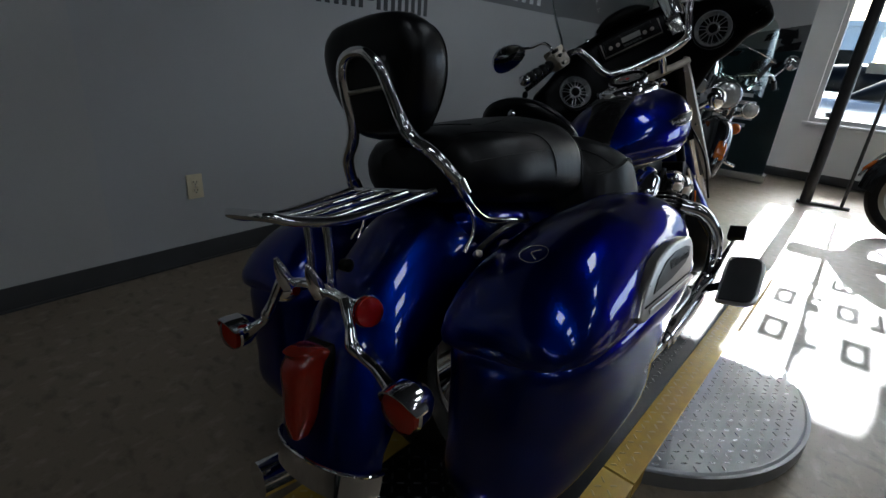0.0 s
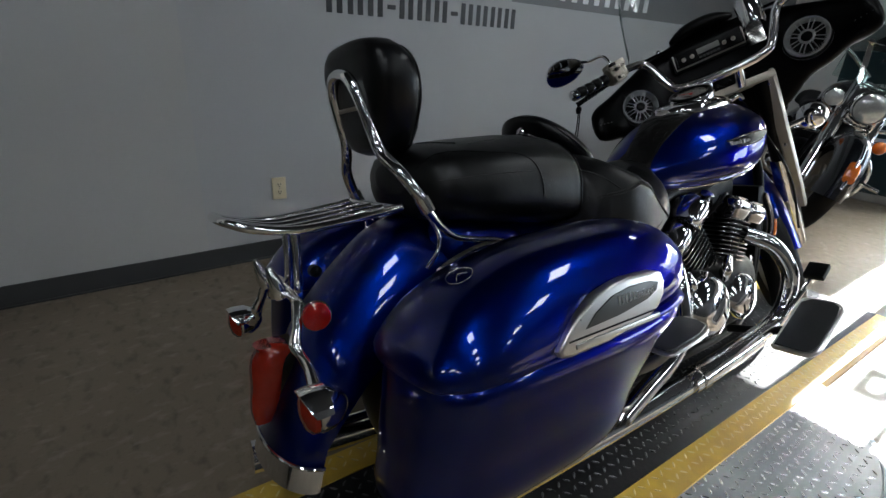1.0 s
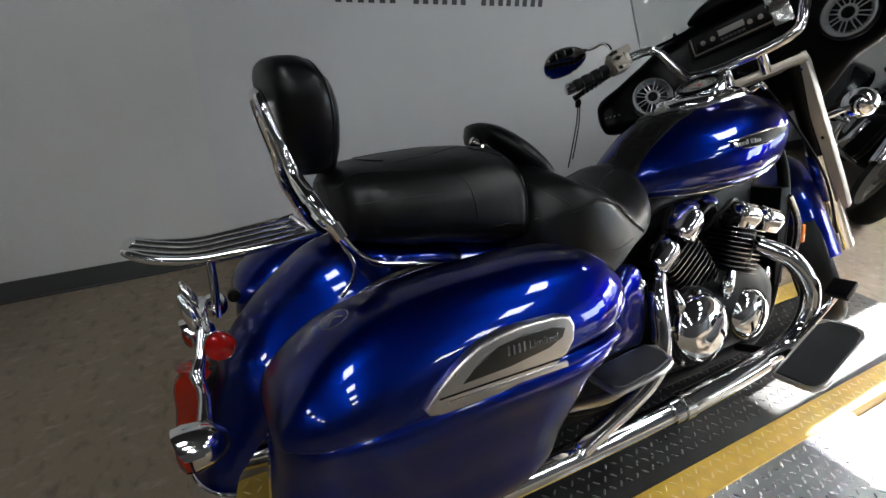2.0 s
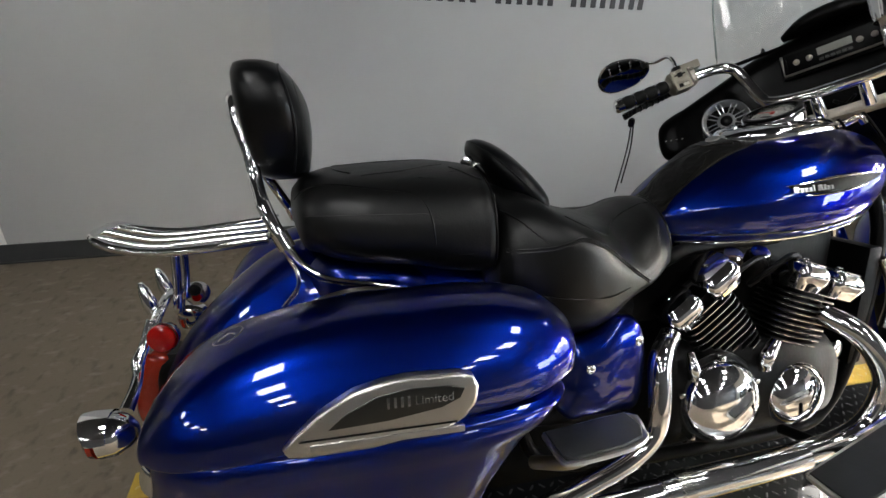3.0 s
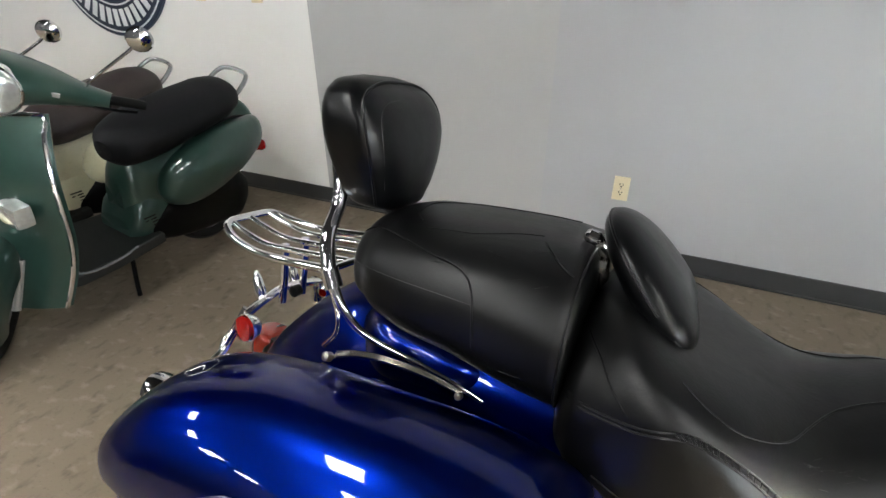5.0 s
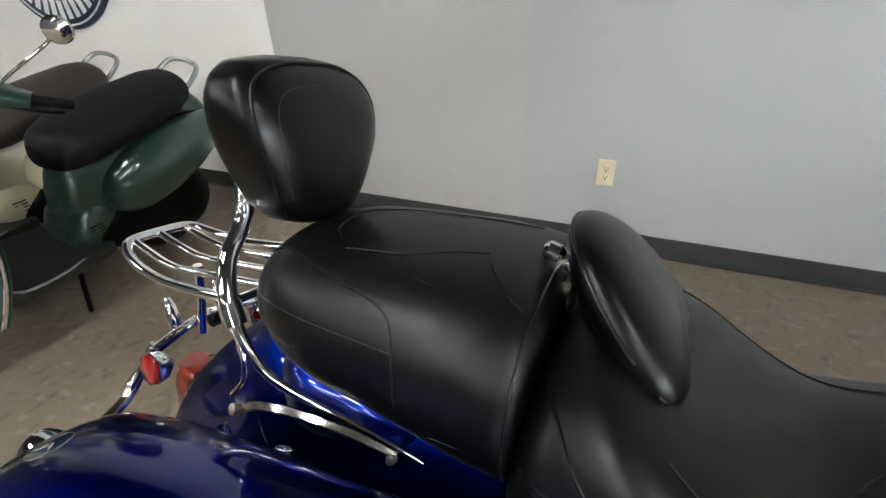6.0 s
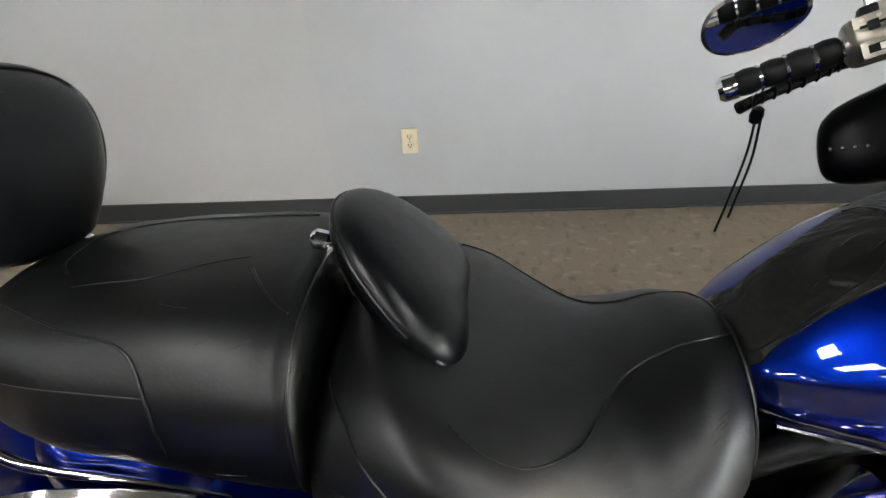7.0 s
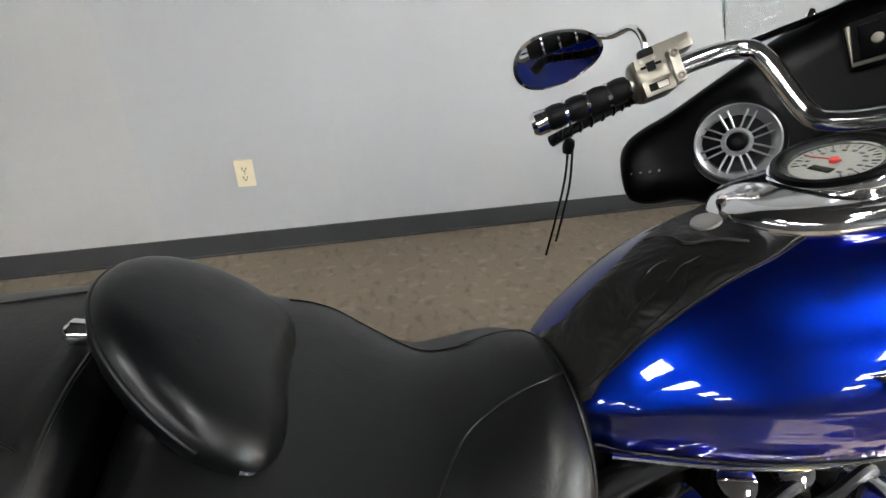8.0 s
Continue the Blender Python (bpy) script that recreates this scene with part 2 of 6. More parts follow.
def add_box(bm, lo, hi, bevel=0.0, seg=2):
    c = [(a + b) / 2 for a, b in zip(lo, hi)]
    s = [max(b - a, 1e-5) for a, b in zip(lo, hi)]
    r = bmesh.ops.create_cube(bm, size=1.0, matrix=Matrix.LocRotScale(c, None, s))
    if bevel:
        es = {e for v in r["verts"] for e in v.link_edges}
        bmesh.ops.bevel(bm, geom=list(es), offset=bevel, segments=seg, affect="EDGES", profile=0.7)
    return bm


def box(lo, hi, bevel=0.0, seg=2):
    return add_box(bmesh.new(), lo, hi, bevel, seg)


def add_rings(bm, rings, closed=True, caps=True):
    rows = [[bm.verts.new(p) for p in r] for r in rings]
    n = len(rows[0])
    for a, b in zip(rows, rows[1:]):
        for i in range(n if closed else n - 1):
            j = (i + 1) % n
            bm.faces.new((a[i], a[j], b[j], b[i]))
    if caps and closed:
        for r in (rows[0], rows[-1]):
            c = bm.verts.new(sum((v.co for v in r), Vector()) / n)
            for i in range(n):
                bm.faces.new((r[i], r[(i + 1) % n], c))
    return bm


def rings_mesh(rings, closed=True, caps=True):
    return add_rings(bmesh.new(), rings, closed, caps)


def curve(pts, n=8):
    """Catmull-Rom through points, n steps a span."""
    p = [Vector(q) for q in pts]
    p = [p[0] * 2 - p[1]] + p + [p[-1] * 2 - p[-2]]
    out = []
    for i in range(1, len(p) - 2):
        a, b, c, d = p[i - 1:i + 3]
        for k in range(n):
            t = k / n
            out.append(0.5 * (2 * b + (c - a) * t + (2 * a - 5 * b + 4 * c - d) * t * t + (3 * b - a - 3 * c + d) * t ** 3))
    return out + [p[-2]]


def add_tube(bm, pts, r, seg=12, flat=1.0, up=(0, 0, 1)):
    """Sweep a round (or flattened) section along points. r: one radius or one for each point."""
    pts = [Vector(p) for p in pts]
    rad = r if isinstance(r, (list, tuple)) else [r] * len(pts)
    if len(rad) != len(pts):
        rad = list(np.interp(np.linspace(0, 1, len(pts)), np.linspace(0, 1, len(rad)), rad))
    side, rings = None, []
    for i, p in enumerate(pts):
        d = (pts[min(i + 1, len(pts) - 1)] - pts[max(i - 1, 0)]).normalized()
        if side is None:
            side = d.cross(Vector(up))
            if side.length < 1e-3:
                side = d.cross(Vector((1, 0, 0)))
        side = (side - d * side.dot(d)).normalized()
        other = side.cross(d)
        rings.append([p + (side * math.cos(a) + other * math.sin(a) * flat) * rad[i] for a in (2 * math.pi * k / seg for k in range(seg))])
    return add_rings(bm, rings)


def tube(pts, r, seg=12, smooth=6, flat=1.0, up=(0, 0, 1)):
    return add_tube(bmesh.new(), curve(pts, smooth) if smooth > 1 else pts, r, seg, flat, up)


def add_lathe(bm, origin, axis, profile, seg=28, caps=True):
    """Turn a profile of (along the axis, radius) round an axis."""
    o, a = Vector(origin), Vector(axis).normalized()
    u = a.orthogonal().normalized()
    w = a.cross(u)
    return add_rings(bm, [[o + a * h + (u * math.cos(t) + w * math.sin(t)) * max(r, 1e-4) for t in (2 * math.pi * k / seg for k in range(seg))] for h, r in profile], True, caps)


def lathe(origin, axis, profile, seg=28):
    return add_lathe(bmesh.new(), origin, axis, profile, seg)


def ring(origin, axis, profile, seg=48):
    """A turned ring, open in the middle: the profile closes on itself."""
    return add_lathe(bmesh.new(), origin, axis, list(profile) + [profile[0]], seg, False)


def extrude_outline(outline, depth, bevel=0.0, axis="x", at=0.0):
    """A plate: an outline in the plane across the axis, thickened along it."""
    bm = bmesh.new()
    place = {"x": lambda a, b, h: (at + h, a, b), "y": lambda a, b, h: (a, at + h, b), "z": lambda a, b, h: (a, b, at + h)}[axis]
    lo = [bm.verts.new(place(a, b, 0)) for a, b in outline]
    f = bm.faces.new(lo)
    r = bmesh.ops.extrude_face_region(bm, geom=[f])
    d = Vector(place(0, 0, depth)) - Vector(place(0, 0, 0))
    top = [v for v in r["geom"] if isinstance(v, bmesh.types.BMVert)]
    bmesh.ops.translate(bm, verts=top, vec=d)
    if bevel:
        es = [e for e in bm.edges if all(v in top for v in e.verts)]
        bmesh.ops.bevel(bm, geom=es, offset=bevel, segments=3, affect="EDGES", profile=0.6)
    return bm


class Hull:
    """A rounded body: superellipse sections along an axis, glided between keys
    (s, centre a, centre b, half a, half b up, half b down, roundness up, roundness down)."""

    def __init__(self, keys, axis="y"):
        self.k = np.array(keys, float)
        self.axis = axis
        s = self.k[:, 0]
        d = np.gradient(self.k, s, axis=0)
        self.d = d

    def row(self, s):
        k, d = self.k, self.d
        i = int(np.clip(np.searchsorted(k[:, 0], s) - 1, 0, len(k) - 2))
        h = k[i + 1, 0] - k[i, 0]
        t = np.clip((s - k[i, 0]) / h, 0, 1)
        return ((2 * t**3 - 3 * t**2 + 1) * k[i] + (t**3 - 2 * t**2 + t) * h * d[i] + (3 * t**2 - 2 * t**3) * k[i + 1] + (t**3 - t**2) * h * d[i + 1])

    def at(self, s, angle, out=0.0):
        """A point of the surface; angle in degrees, 0 to +a, 90 up."""
        r = self.row(s)
        c, q = math.cos(radians(angle)), math.sin(radians(angle))
        n = max(r[6] if q >= 0 else r[7], 1.2)
        hb = r[4] if q >= 0 else r[5]
        a = r[1] + (max(r[3], 1e-3) + out) * math.copysign(abs(c) ** (2 / n), c)
        b = r[2] + (max(hb, 1e-3) + out) * math.copysign(abs(q) ** (2 / n), q)
        return Vector({"y": (a, s, b), "z": (a, b, s), "x": (s, a, b)}[self.axis])

    def on_side(self, s, b, side=1, out=0.0):
        """The point of the surface at a height b, on one side."""
        r = self.row(s)
        up = b >= r[2]
        n, hb = (r[6], r[4]) if up else (r[7], r[5])
        q = min(abs(b - r[2]) / hb, 0.985)
        a = (r[3] + out) * (1 - q ** n) ** (1 / n)
        z = r[2] + math.copysign(q * hb + out * q, b - r[2])
        return Vector({"y": (r[1] + side * a, s, z), "z": (r[1] + side * a, z, s), "x": (s, r[1] + side * a, z)}[self.axis])

    def side_skin(self, rows, out=0.002, n=16, cross=6):
        """A plate that follows the side. rows: (s, height from, height to)."""
        rows = np.array(rows, float)
        bm = bmesh.new()
        grid = []
        for s in np.linspace(rows[0, 0], rows[-1, 0], n):
            b0, b1 = np.interp(s, rows[:, 0], rows[:, 1]), np.interp(s, rows[:, 0], rows[:, 2])
            grid.append([bm.verts.new(self.on_side(s, b, 1, out)) for b in np.linspace(b0, b1, cross)])
        for a, b in zip(grid, grid[1:]):
            for i in range(cross - 1):
                bm.faces.new((a[i], b[i], b[i + 1], a[i + 1]))
        bmesh.ops.recalc_face_normals(bm, faces=bm.faces)
        bmesh.ops.solidify(bm, geom=bm.faces[:], thickness=-0.002)
        return bm

    def seam(self, pts, side=1, r=0.002, out=0.0006, seg=6):
        return tube([self.on_side(s, b, side, out) for s, b in pts], r, seg, 6)

    def mesh(self, n=40, seg=48, out=0.0):
        s0, s1 = self.k[0, 0], self.k[-1, 0]
        ss = [s0 + (s1 - s0) * (0.5 - 0.5 * math.cos(math.pi * i / n)) for i in range(n + 1)]
        return rings_mesh([[self.at(s, 360 * j / seg, out) for j in range(seg)] for s in ss])

    def strip(self, rows, out=0.002, n=24, cross=10):
        """A skin laid over part of the surface. rows: (s, angle from, angle to)."""
        rows = np.array(rows, float)
        bm = bmesh.new()
        grid = []
        for s in np.linspace(rows[0, 0], rows[-1, 0], n):
            a0, a1 = np.interp(s, rows[:, 0], rows[:, 1]), np.interp(s, rows[:, 0], rows[:, 2])
            grid.append([bm.verts.new(self.at(s, a, out)) for a in np.linspace(a0, a1, cross)])
        for a, b in zip(grid, grid[1:]):
            for i in range(cross - 1):
                bm.faces.new((a[i], a[i + 1], b[i + 1], b[i]))
        bmesh.ops.recalc_face_normals(bm, faces=bm.faces)
        r = bmesh.ops.solidify(bm, geom=bm.faces[:], thickness=-0.002)
        return bm

    def line(self, pts, r=0.0022, out=0.001, seg=6):
        return tube([self.at(s, a, out) for s, a in pts], r, seg, 6)


def wheel(parent, centre, radius, width, M=None, spokes=10, rim_material=None, axis=(1, 0, 0)):
    """A motorcycle wheel: tyre, rim and cast spokes, its axle along x."""
    c = Vector(centre)
    w, R = width / 2, radius
    tyre = part("tyre", ring(c, axis, [(-w * .62, R * .70), (-w * .95, R * .80), (-w, R * .88), (-w * .78, R * .955), (-w * .4, R * .99), (0, R), (w * .4, R * .99), (w * .78, R * .955), (w, R * .88), (w * .95, R * .80), (w * .62, R * .70)], 48), RUBBER, parent, "black rubber tyre", M=M)
    bm = ring(c, axis, [(-w * .7, R * .71), (-w * .55, R * .66), (-w * .3, R * .62), (w * .3, R * .62), (w * .55, R * .66), (w * .7, R * .71)], 48)
    for i in range(spokes):
        a = 2 * math.pi * i / spokes
        d = Vector((0, math.cos(a), math.sin(a)))
        add_tube(bm, [c + d * R * .12, c + d * R * .40, c + d * R * .65], [0.016, 0.011, 0.013], 8)
    add_lathe(bm, c, axis, [(-w * .8, 0.02), (-w * .8, R * .16), (-w * .5, R * .2), (w * .5, R * .2), (w * .8, R * .16), (w * .8, 0.02)], 20)
    part("rim", bm, rim_material or BRUSHED, tyre, "cast alloy rim", M=M)
    return tyre


def writing(name, text, size, m, material, parent=None, label=""):
    """Words in the built-in font, a hair thick."""
    cu = bpy.data.curves.new(name, "FONT")
    cu.body, cu.size, cu.extrude = text, size, 0.0006
    cu.materials.append(material)
    made = new(name, cu)
    me = bpy.data.meshes.new_from_object(made)
    bpy.data.objects.remove(made)
    ob = new(name, me)
    ob.matrix_local = m
    if parent is not None:
        ob.parent = parent
    if label:
        tagged(ob, label)
    return ob

# ---- the room ----
X0, X1, Y0, Y1, ZC = ROOM
WIN = (1.90, 4.8, 0.62, 2.12)      # shop window: x from, to, sill, head
PAINT_Y = -1.672                   # where the grey paint ends
WARM_Y = -0.34                  # where the cool grey meets a warmer grey


def structure(name, bm, material, label, category="wall"):
    return solid(name, bm, material, label, category, kind="structure")


structure("floor", box((X0 - 0.2, Y0 - 0.2, -0.12), (X1 + 0.2, Y1, 0.0)), FLOOR, "brown-grey mottled vinyl floor, polished and scuffed", "floor")
structure("wall_west_grey", box((-0.2, WARM_Y, 0), (0, Y1, ZC)), WALL_GREY, "cool grey painted wall with faint roller marks")
structure("wall_west_warm", box((-0.2, PAINT_Y, 0), (0, WARM_Y, ZC)), WALL_WARM, "slightly warmer, lighter stretch of the grey wall")
structure("wall_west_white", box((-0.2, Y0, 0), (0, PAINT_Y, ZC)), WALL_WHITE, "white painted wall behind the scooters")
structure("wall_stripe", box((0.0, 1.57, 1.395), (0.004, Y1 - 0.01, 1.95)), STRIPE, "dark grey painted panel high on the wall", "wall")
structure("baseboard_west", box((0.0, Y0, 0.0), (0.008, Y1 - 0.008, 0.097), 0.003), BASE, "dark grey vinyl baseboard along the wall", "baseboard")
bm = box((0.008, Y0, 0.0), (0.022, Y1 - 0.008, 0.008), 0.004)
structure("trim_west", bm, BASE, "thin dark toe of the baseboard", "trim")
bm = box((X0 - 0.2, Y1, 0), (WIN[0], Y1 + 0.22, ZC))
structure("wall_north_left", bm, WALL_WHITE, "off-white front wall beside the shop window")
structure("wall_north_sill", box((WIN[0], Y1, 0), (WIN[1], Y1 + 0.22, WIN[2])), WALL_WHITE, "off-white wall under the shop window")
structure("wall_north_head", box((WIN[0], Y1, WIN[3]), (WIN[1], Y1 + 0.22, ZC)), WALL_WHITE, "off-white wall above the shop window")
# an unseen opening added past the shop window, to let in more light
bm = box((WIN[1], Y1, 0), (5.0, Y1 + 0.22, ZC))
add_box(bm, (7.6, Y1, 0), (X1 + 0.2, Y1 + 0.22, ZC))
add_box(bm, (5.0, Y1, 0), (7.6, Y1 + 0.22, WIN[2]))
add_box(bm, (5.0, Y1, 1.7), (7.6, Y1 + 0.22, ZC))
structure("wall_north_right", bm, WALL_WHITE, "off-white front wall round an added, unseen opening")
structure("baseboard_north", box((0.008, Y1 - 0.008, 0.0), (X1, Y1, 0.097), 0.003), BASE, "dark grey vinyl baseboard under the window", "baseboard")
# unseen walls, coloured dark so that little light bounces back
structure("wall_south", box((X0 - 0.2, Y0 - 0.2, 0), (X1 + 0.2, Y0, ZC)), WALL_DIM, "unseen back wall, coloured dark to stay dim")
structure("wall_east", box((X1, Y0, 0), (X1 + 0.2, Y1, ZC)), WALL_DIM, "unseen far wall, coloured dark to stay dim")
structure("ceiling", box((X0 - 0.2, Y0 - 0.2, ZC), (X1 + 0.2, Y1 + 0.22, ZC + 0.15)), CEIL, "dark open ceiling", "ceiling")



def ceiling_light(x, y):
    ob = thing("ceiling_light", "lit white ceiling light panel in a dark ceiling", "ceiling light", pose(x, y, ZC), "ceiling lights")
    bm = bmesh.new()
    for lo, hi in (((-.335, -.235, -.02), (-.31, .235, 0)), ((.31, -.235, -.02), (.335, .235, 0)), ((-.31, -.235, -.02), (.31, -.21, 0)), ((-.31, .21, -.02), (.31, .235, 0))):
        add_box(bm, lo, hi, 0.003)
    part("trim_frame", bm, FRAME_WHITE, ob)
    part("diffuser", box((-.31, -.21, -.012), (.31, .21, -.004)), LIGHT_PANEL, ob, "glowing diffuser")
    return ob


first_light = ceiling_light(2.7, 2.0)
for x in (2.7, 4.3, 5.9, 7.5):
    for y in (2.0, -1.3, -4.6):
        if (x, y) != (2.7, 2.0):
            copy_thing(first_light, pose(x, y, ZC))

# the shop window
win = thing("window_1", "bright shop window with a white frame", "window", pose(0, 0, 0), kind="structure")
bm = bmesh.new()
for lo, hi in (((WIN[0], Y1 + .05, WIN[2]), (WIN[0] + .05, Y1 + .13, WIN[3])), ((WIN[1] - .05, Y1 + .05, WIN[2]), (WIN[1], Y1 + .13, WIN[3])),
               ((WIN[0] + .05, Y1 + .05, WIN[2]), (WIN[1] - .05, Y1 + .13, WIN[2] + .05)), ((WIN[0] + .05, Y1 + .05, WIN[3] - .05), (WIN[1] - .05, Y1 + .13, WIN[3]))):
    add_box(bm, lo, hi, 0.004)
part("window_frame", bm, FRAME_WHITE, win)
part("window_sill", box((WIN[0] - .04, Y1 - .05, WIN[2] - .03), (WIN[1] + .04, Y1 + .06, WIN[2]), 0.006), FRAME_WHITE, win, "white window sill")
pane = part("pane", box((WIN[0] + .05, Y1 + .085, WIN[2] + .05), (WIN[1] - .05, Y1 + .091, WIN[3] - .05)), GLASS, win, "clear glass")
pane.visible_shadow = False
# transom and lettering on the glass, unreadable from inside: plain letter-like bars
# the transom is unseen, placed for the band it casts in the sun patch
part("window_transom", box((2.23, Y1 + .06, 1.14), (WIN[1] - .05, Y1 + .12, 1.24), .004), FRAME_WHITE, win, "white transom bar")
random.seed(4)


def glyph(x, z, h, kind):
    """One letter-like shape of short bars; gives its width."""
    w, q = h * .95, h * .32
    bars = {0: ((0, 0, q, h), (w - q, 0, w, h), (q, h - q, w - q, h), (q, 0, w - q, q)),
            1: ((0, 0, q, h), (q, h - q, w * .8, h), (q, h * .42, w * .7, h * .42 + q), (q, 0, w * .8, q)),
            2: ((0, 0, q, h), (w * .55, 0, w * .55 + q, h), (w * 1.1, 0, w * 1.1 + q, h), (q, h - q, w * .55, h), (w * .55 + q, h - q, w * 1.1, h)),
            3: ((w * .3, 0, w * .3 + q, h), (0, h - q, w * .3, h), (w * .3 + q, h - q, w * .8, h)),
            4: ((0, 0, q, h * 1.25), (q, h * .6, w * .75, h * .6 + q))}[kind]
    for x0, z0, x1, z1 in bars:
        part("letter_bar", box((x + x0, Y1 + .078, z + z0), (x + x1, Y1 + .082, z + z1)), INK, win)
    return w * (1.5 if kind == 2 else 1.0)


for z, h, x, stop in ((1.72, .122, 2.29, 2.66), (1.54, .106, 2.29, 3.9), (1.38, .090, 2.40, 3.7)):
    while x < stop:
        x += glyph(x, z, h, random.choice((0, 0, 1, 2, 3, 4))) + h * .30
        if random.random() < .12:
            x += h * .6
# unseen panel, added to round off a corner of the sun patch
panel_outline = [(2.73, 1.86), (3.00, 1.86), (3.00, WIN[3] - .05), (2.65, WIN[3] - .05), (2.69, 2.04), (2.72, 1.98)]
part("glass_panel", extrude_outline(panel_outline, .004, 0, "y", Y1 + .079), INK, win, "dark panel added on the glass")

# outside
structure("ground", box((-60, Y1 + .22, -0.3), (70, 160, -0.12)), SNOW, "snow-dusted car park outside the window", "ground")


def building(x, y, w, d, h, material, label):
    ob = thing("shop_building", label, "building", pose(x, y, -0.12))
    part("wall", box((0, 0, 0), (w, d, h)), material, ob)
    part("roof", box((-.15, -.15, h), (w + .15, d + .15, h + .25)), PALE, ob)
    for i in range(int(w // 2.2)):
        part("window", box((0.5 + i * 2.2, -.04, 1.0), (1.9 + i * 2.2, 0.01, 2.4)), BLACK_GLOSS, ob)
    return ob


building(4.6, 24, 5, 8, 3.6, TEAL, "teal-clad building across the car park")
building(13, 22, 12, 8, 4.2, PALE, "pale building across the car park")
building(-16, 30, 18, 8, 3.4, PALE, "pale building across the car park")


def parked_car(x, y, turn, material, label):
    ob = thing("parked_car", label, "car", pose(x, y, -0.12, 0, 0, turn))
    H = Hull([(-2.2, 0, .5, .55, .12, .2, 3, 4), (-2.05, 0, .55, .8, .28, .3, 3, 4), (-1.2, 0, .58, .88, .34, .33, 3, 4), (0, 0, .6, .9, .36, .35, 3, 4), (1.3, 0, .58, .88, .34, .33, 3, 4), (2.05, 0, .55, .78, .24, .3, 3, 4), (2.2, 0, .5, .5, .1, .2, 3, 4)])
    part("body", H.mesh(20, 24), material, ob)
    G = Hull([(-1.8, 0, .85, .55, .08, .05, 3, 3), (-1.2, 0, .95, .74, .45, .1, 3, 3), (0, 0, .95, .76, .52, .1, 3, 3), (.7, 0, .92, .72, .42, .1, 3, 3), (1.35, 0, .85, .6, .06, .05, 3, 3)])
    part("cabin", G.mesh(16, 24), BLACK_GLOSS, ob, "dark glazed cabin")
    for sx in (-.8, .8):
        for sy in (-1.35, 1.35):
            part("wheel", lathe((sx - .1, sy, .32), (1, 0, 0), [(0, .02), (0, .2), (0, .32), (.2, .32), (.2, .2), (.2, .02)], 20), RUBBER, ob)
    return ob


parked_car(3.4, 10.5, 80, SILVER, "silver car parked outside the window")
parked_car(6.9, 13.5, 95, SILVER, "silver car parked outside the window")
parked_car(1.5, 14.5, 90, PALE, "pale car parked outside the window")

# ---- wall fittings ----


def wall_outlet(name, y, z, label, blank=False):
    ob = thing(name, label, "outlet", pose(0.004, y, z), "wall outlets")
    part("cover_plate", box((-.004, -.036, -.058), (.006, .036, .058), 0.003), OUTLET, ob)
    if blank:
        for dy in (-.014, .014):
            part("screw", lathe((.006, dy, 0), (1, 0, 0), [(-.001, .004), (.0015, .004), (.002, .002)], 10), BRUSHED, ob)
            part("slot", box((.0055, dy - .006, -.012), (.0068, dy + .006, .012), .0004), SLOT, ob)
        return ob
    for dz in (-.0195, .0195):
        bm = lathe((.0055, 0, dz), (1, 0, 0), [(0, .0165), (.0025, .0165), (.003, .0155)], 24)
        face = part("receptacle", bm, OUTLET, ob)
        part("slot", box((.0078, -.0085, dz - .001), (.0092, -.0050, dz + .009)), SLOT, face)
        part("slot", box((.0078, .0050, dz - .001), (.0092, .0085, dz + .008)), SLOT, face)
        part("slot", lathe((.0078, 0, dz - .0075), (1, 0, 0), [(0, .0036), (.0014, .0036)], 10), SLOT, face)
    part("screw", lathe((.006, 0, 0), (1, 0, 0), [(-.001, .0035), (.0015, .0035), (.002, .002)], 10), BRUSHED, ob)
    return ob


wall_outlet("wall_outlet", 0.034, 0.378, "almond plastic duplex outlet on the grey wall")
wall_outlet("wall_outlet", -2.428, 1.186, "almond switch plate on the white wall", True)
wall_outlet("wall_outlet", -2.006, 1.184, "almond switch plate on the white wall", True)
th = thing("thermostat", "small white thermostat with a dark display", "thermostat", pose(0, -1.761, 1.240))
part("case", box((0, -.048, -.065), (.022, .048, .055), .005), WHITE_PLASTIC, th)
part("display", box((.0215, -.03, -.005), (.024, .03, .035), .001), BLACK_GLOSS, th, "dark display")

# the number on the wall, as plain bars
num = thing("wall_lettering", "row of black vinyl bars on the grey wall", "lettering", pose(0, 0, 0))
y = 0.332
for ch in "ddd-ddd-dddd":
    if ch == "-":
        part("bar", box((0, y, 1.281), (.002, y + .050, 1.303)), INK, num)
        y += 0.075
    else:
        part("bar", box((0, y, 1.240), (.002, y + .031, 1.352)), INK, num)
        part("bar", box((0, y + .056, 1.240), (.002, y + .087, 1.352)), INK, num)
        y += 0.1157
high = thing("wall_lettering", "white letter bars high on the dark grey panel", "lettering", pose(0, 0, 0))
for i in range(9):
    part("bar", box((.004, 2.0 + i * .12, 1.44), (.006, 2.055 + i * .12, 1.62)), SIGN_WHITE, high)

# round sign on the white wall
sg = thing("round_sign", "round navy sign with a white ring and lettering bars", "sign", pose(0, -3.16, 1.46))
part("face", lathe((0, 0, 0), (1, 0, 0), [(0, .55), (.02, .55), (.024, .545)], 64), NAVY, sg)
for r0, r1 in ((.518, .528), (.36, .37)):
    part("ring", ring((.022, 0, 0), (1, 0, 0), [(0, r0), (.004, r0), (.004, r1), (0, r1)], 64), SIGN_WHITE, sg)
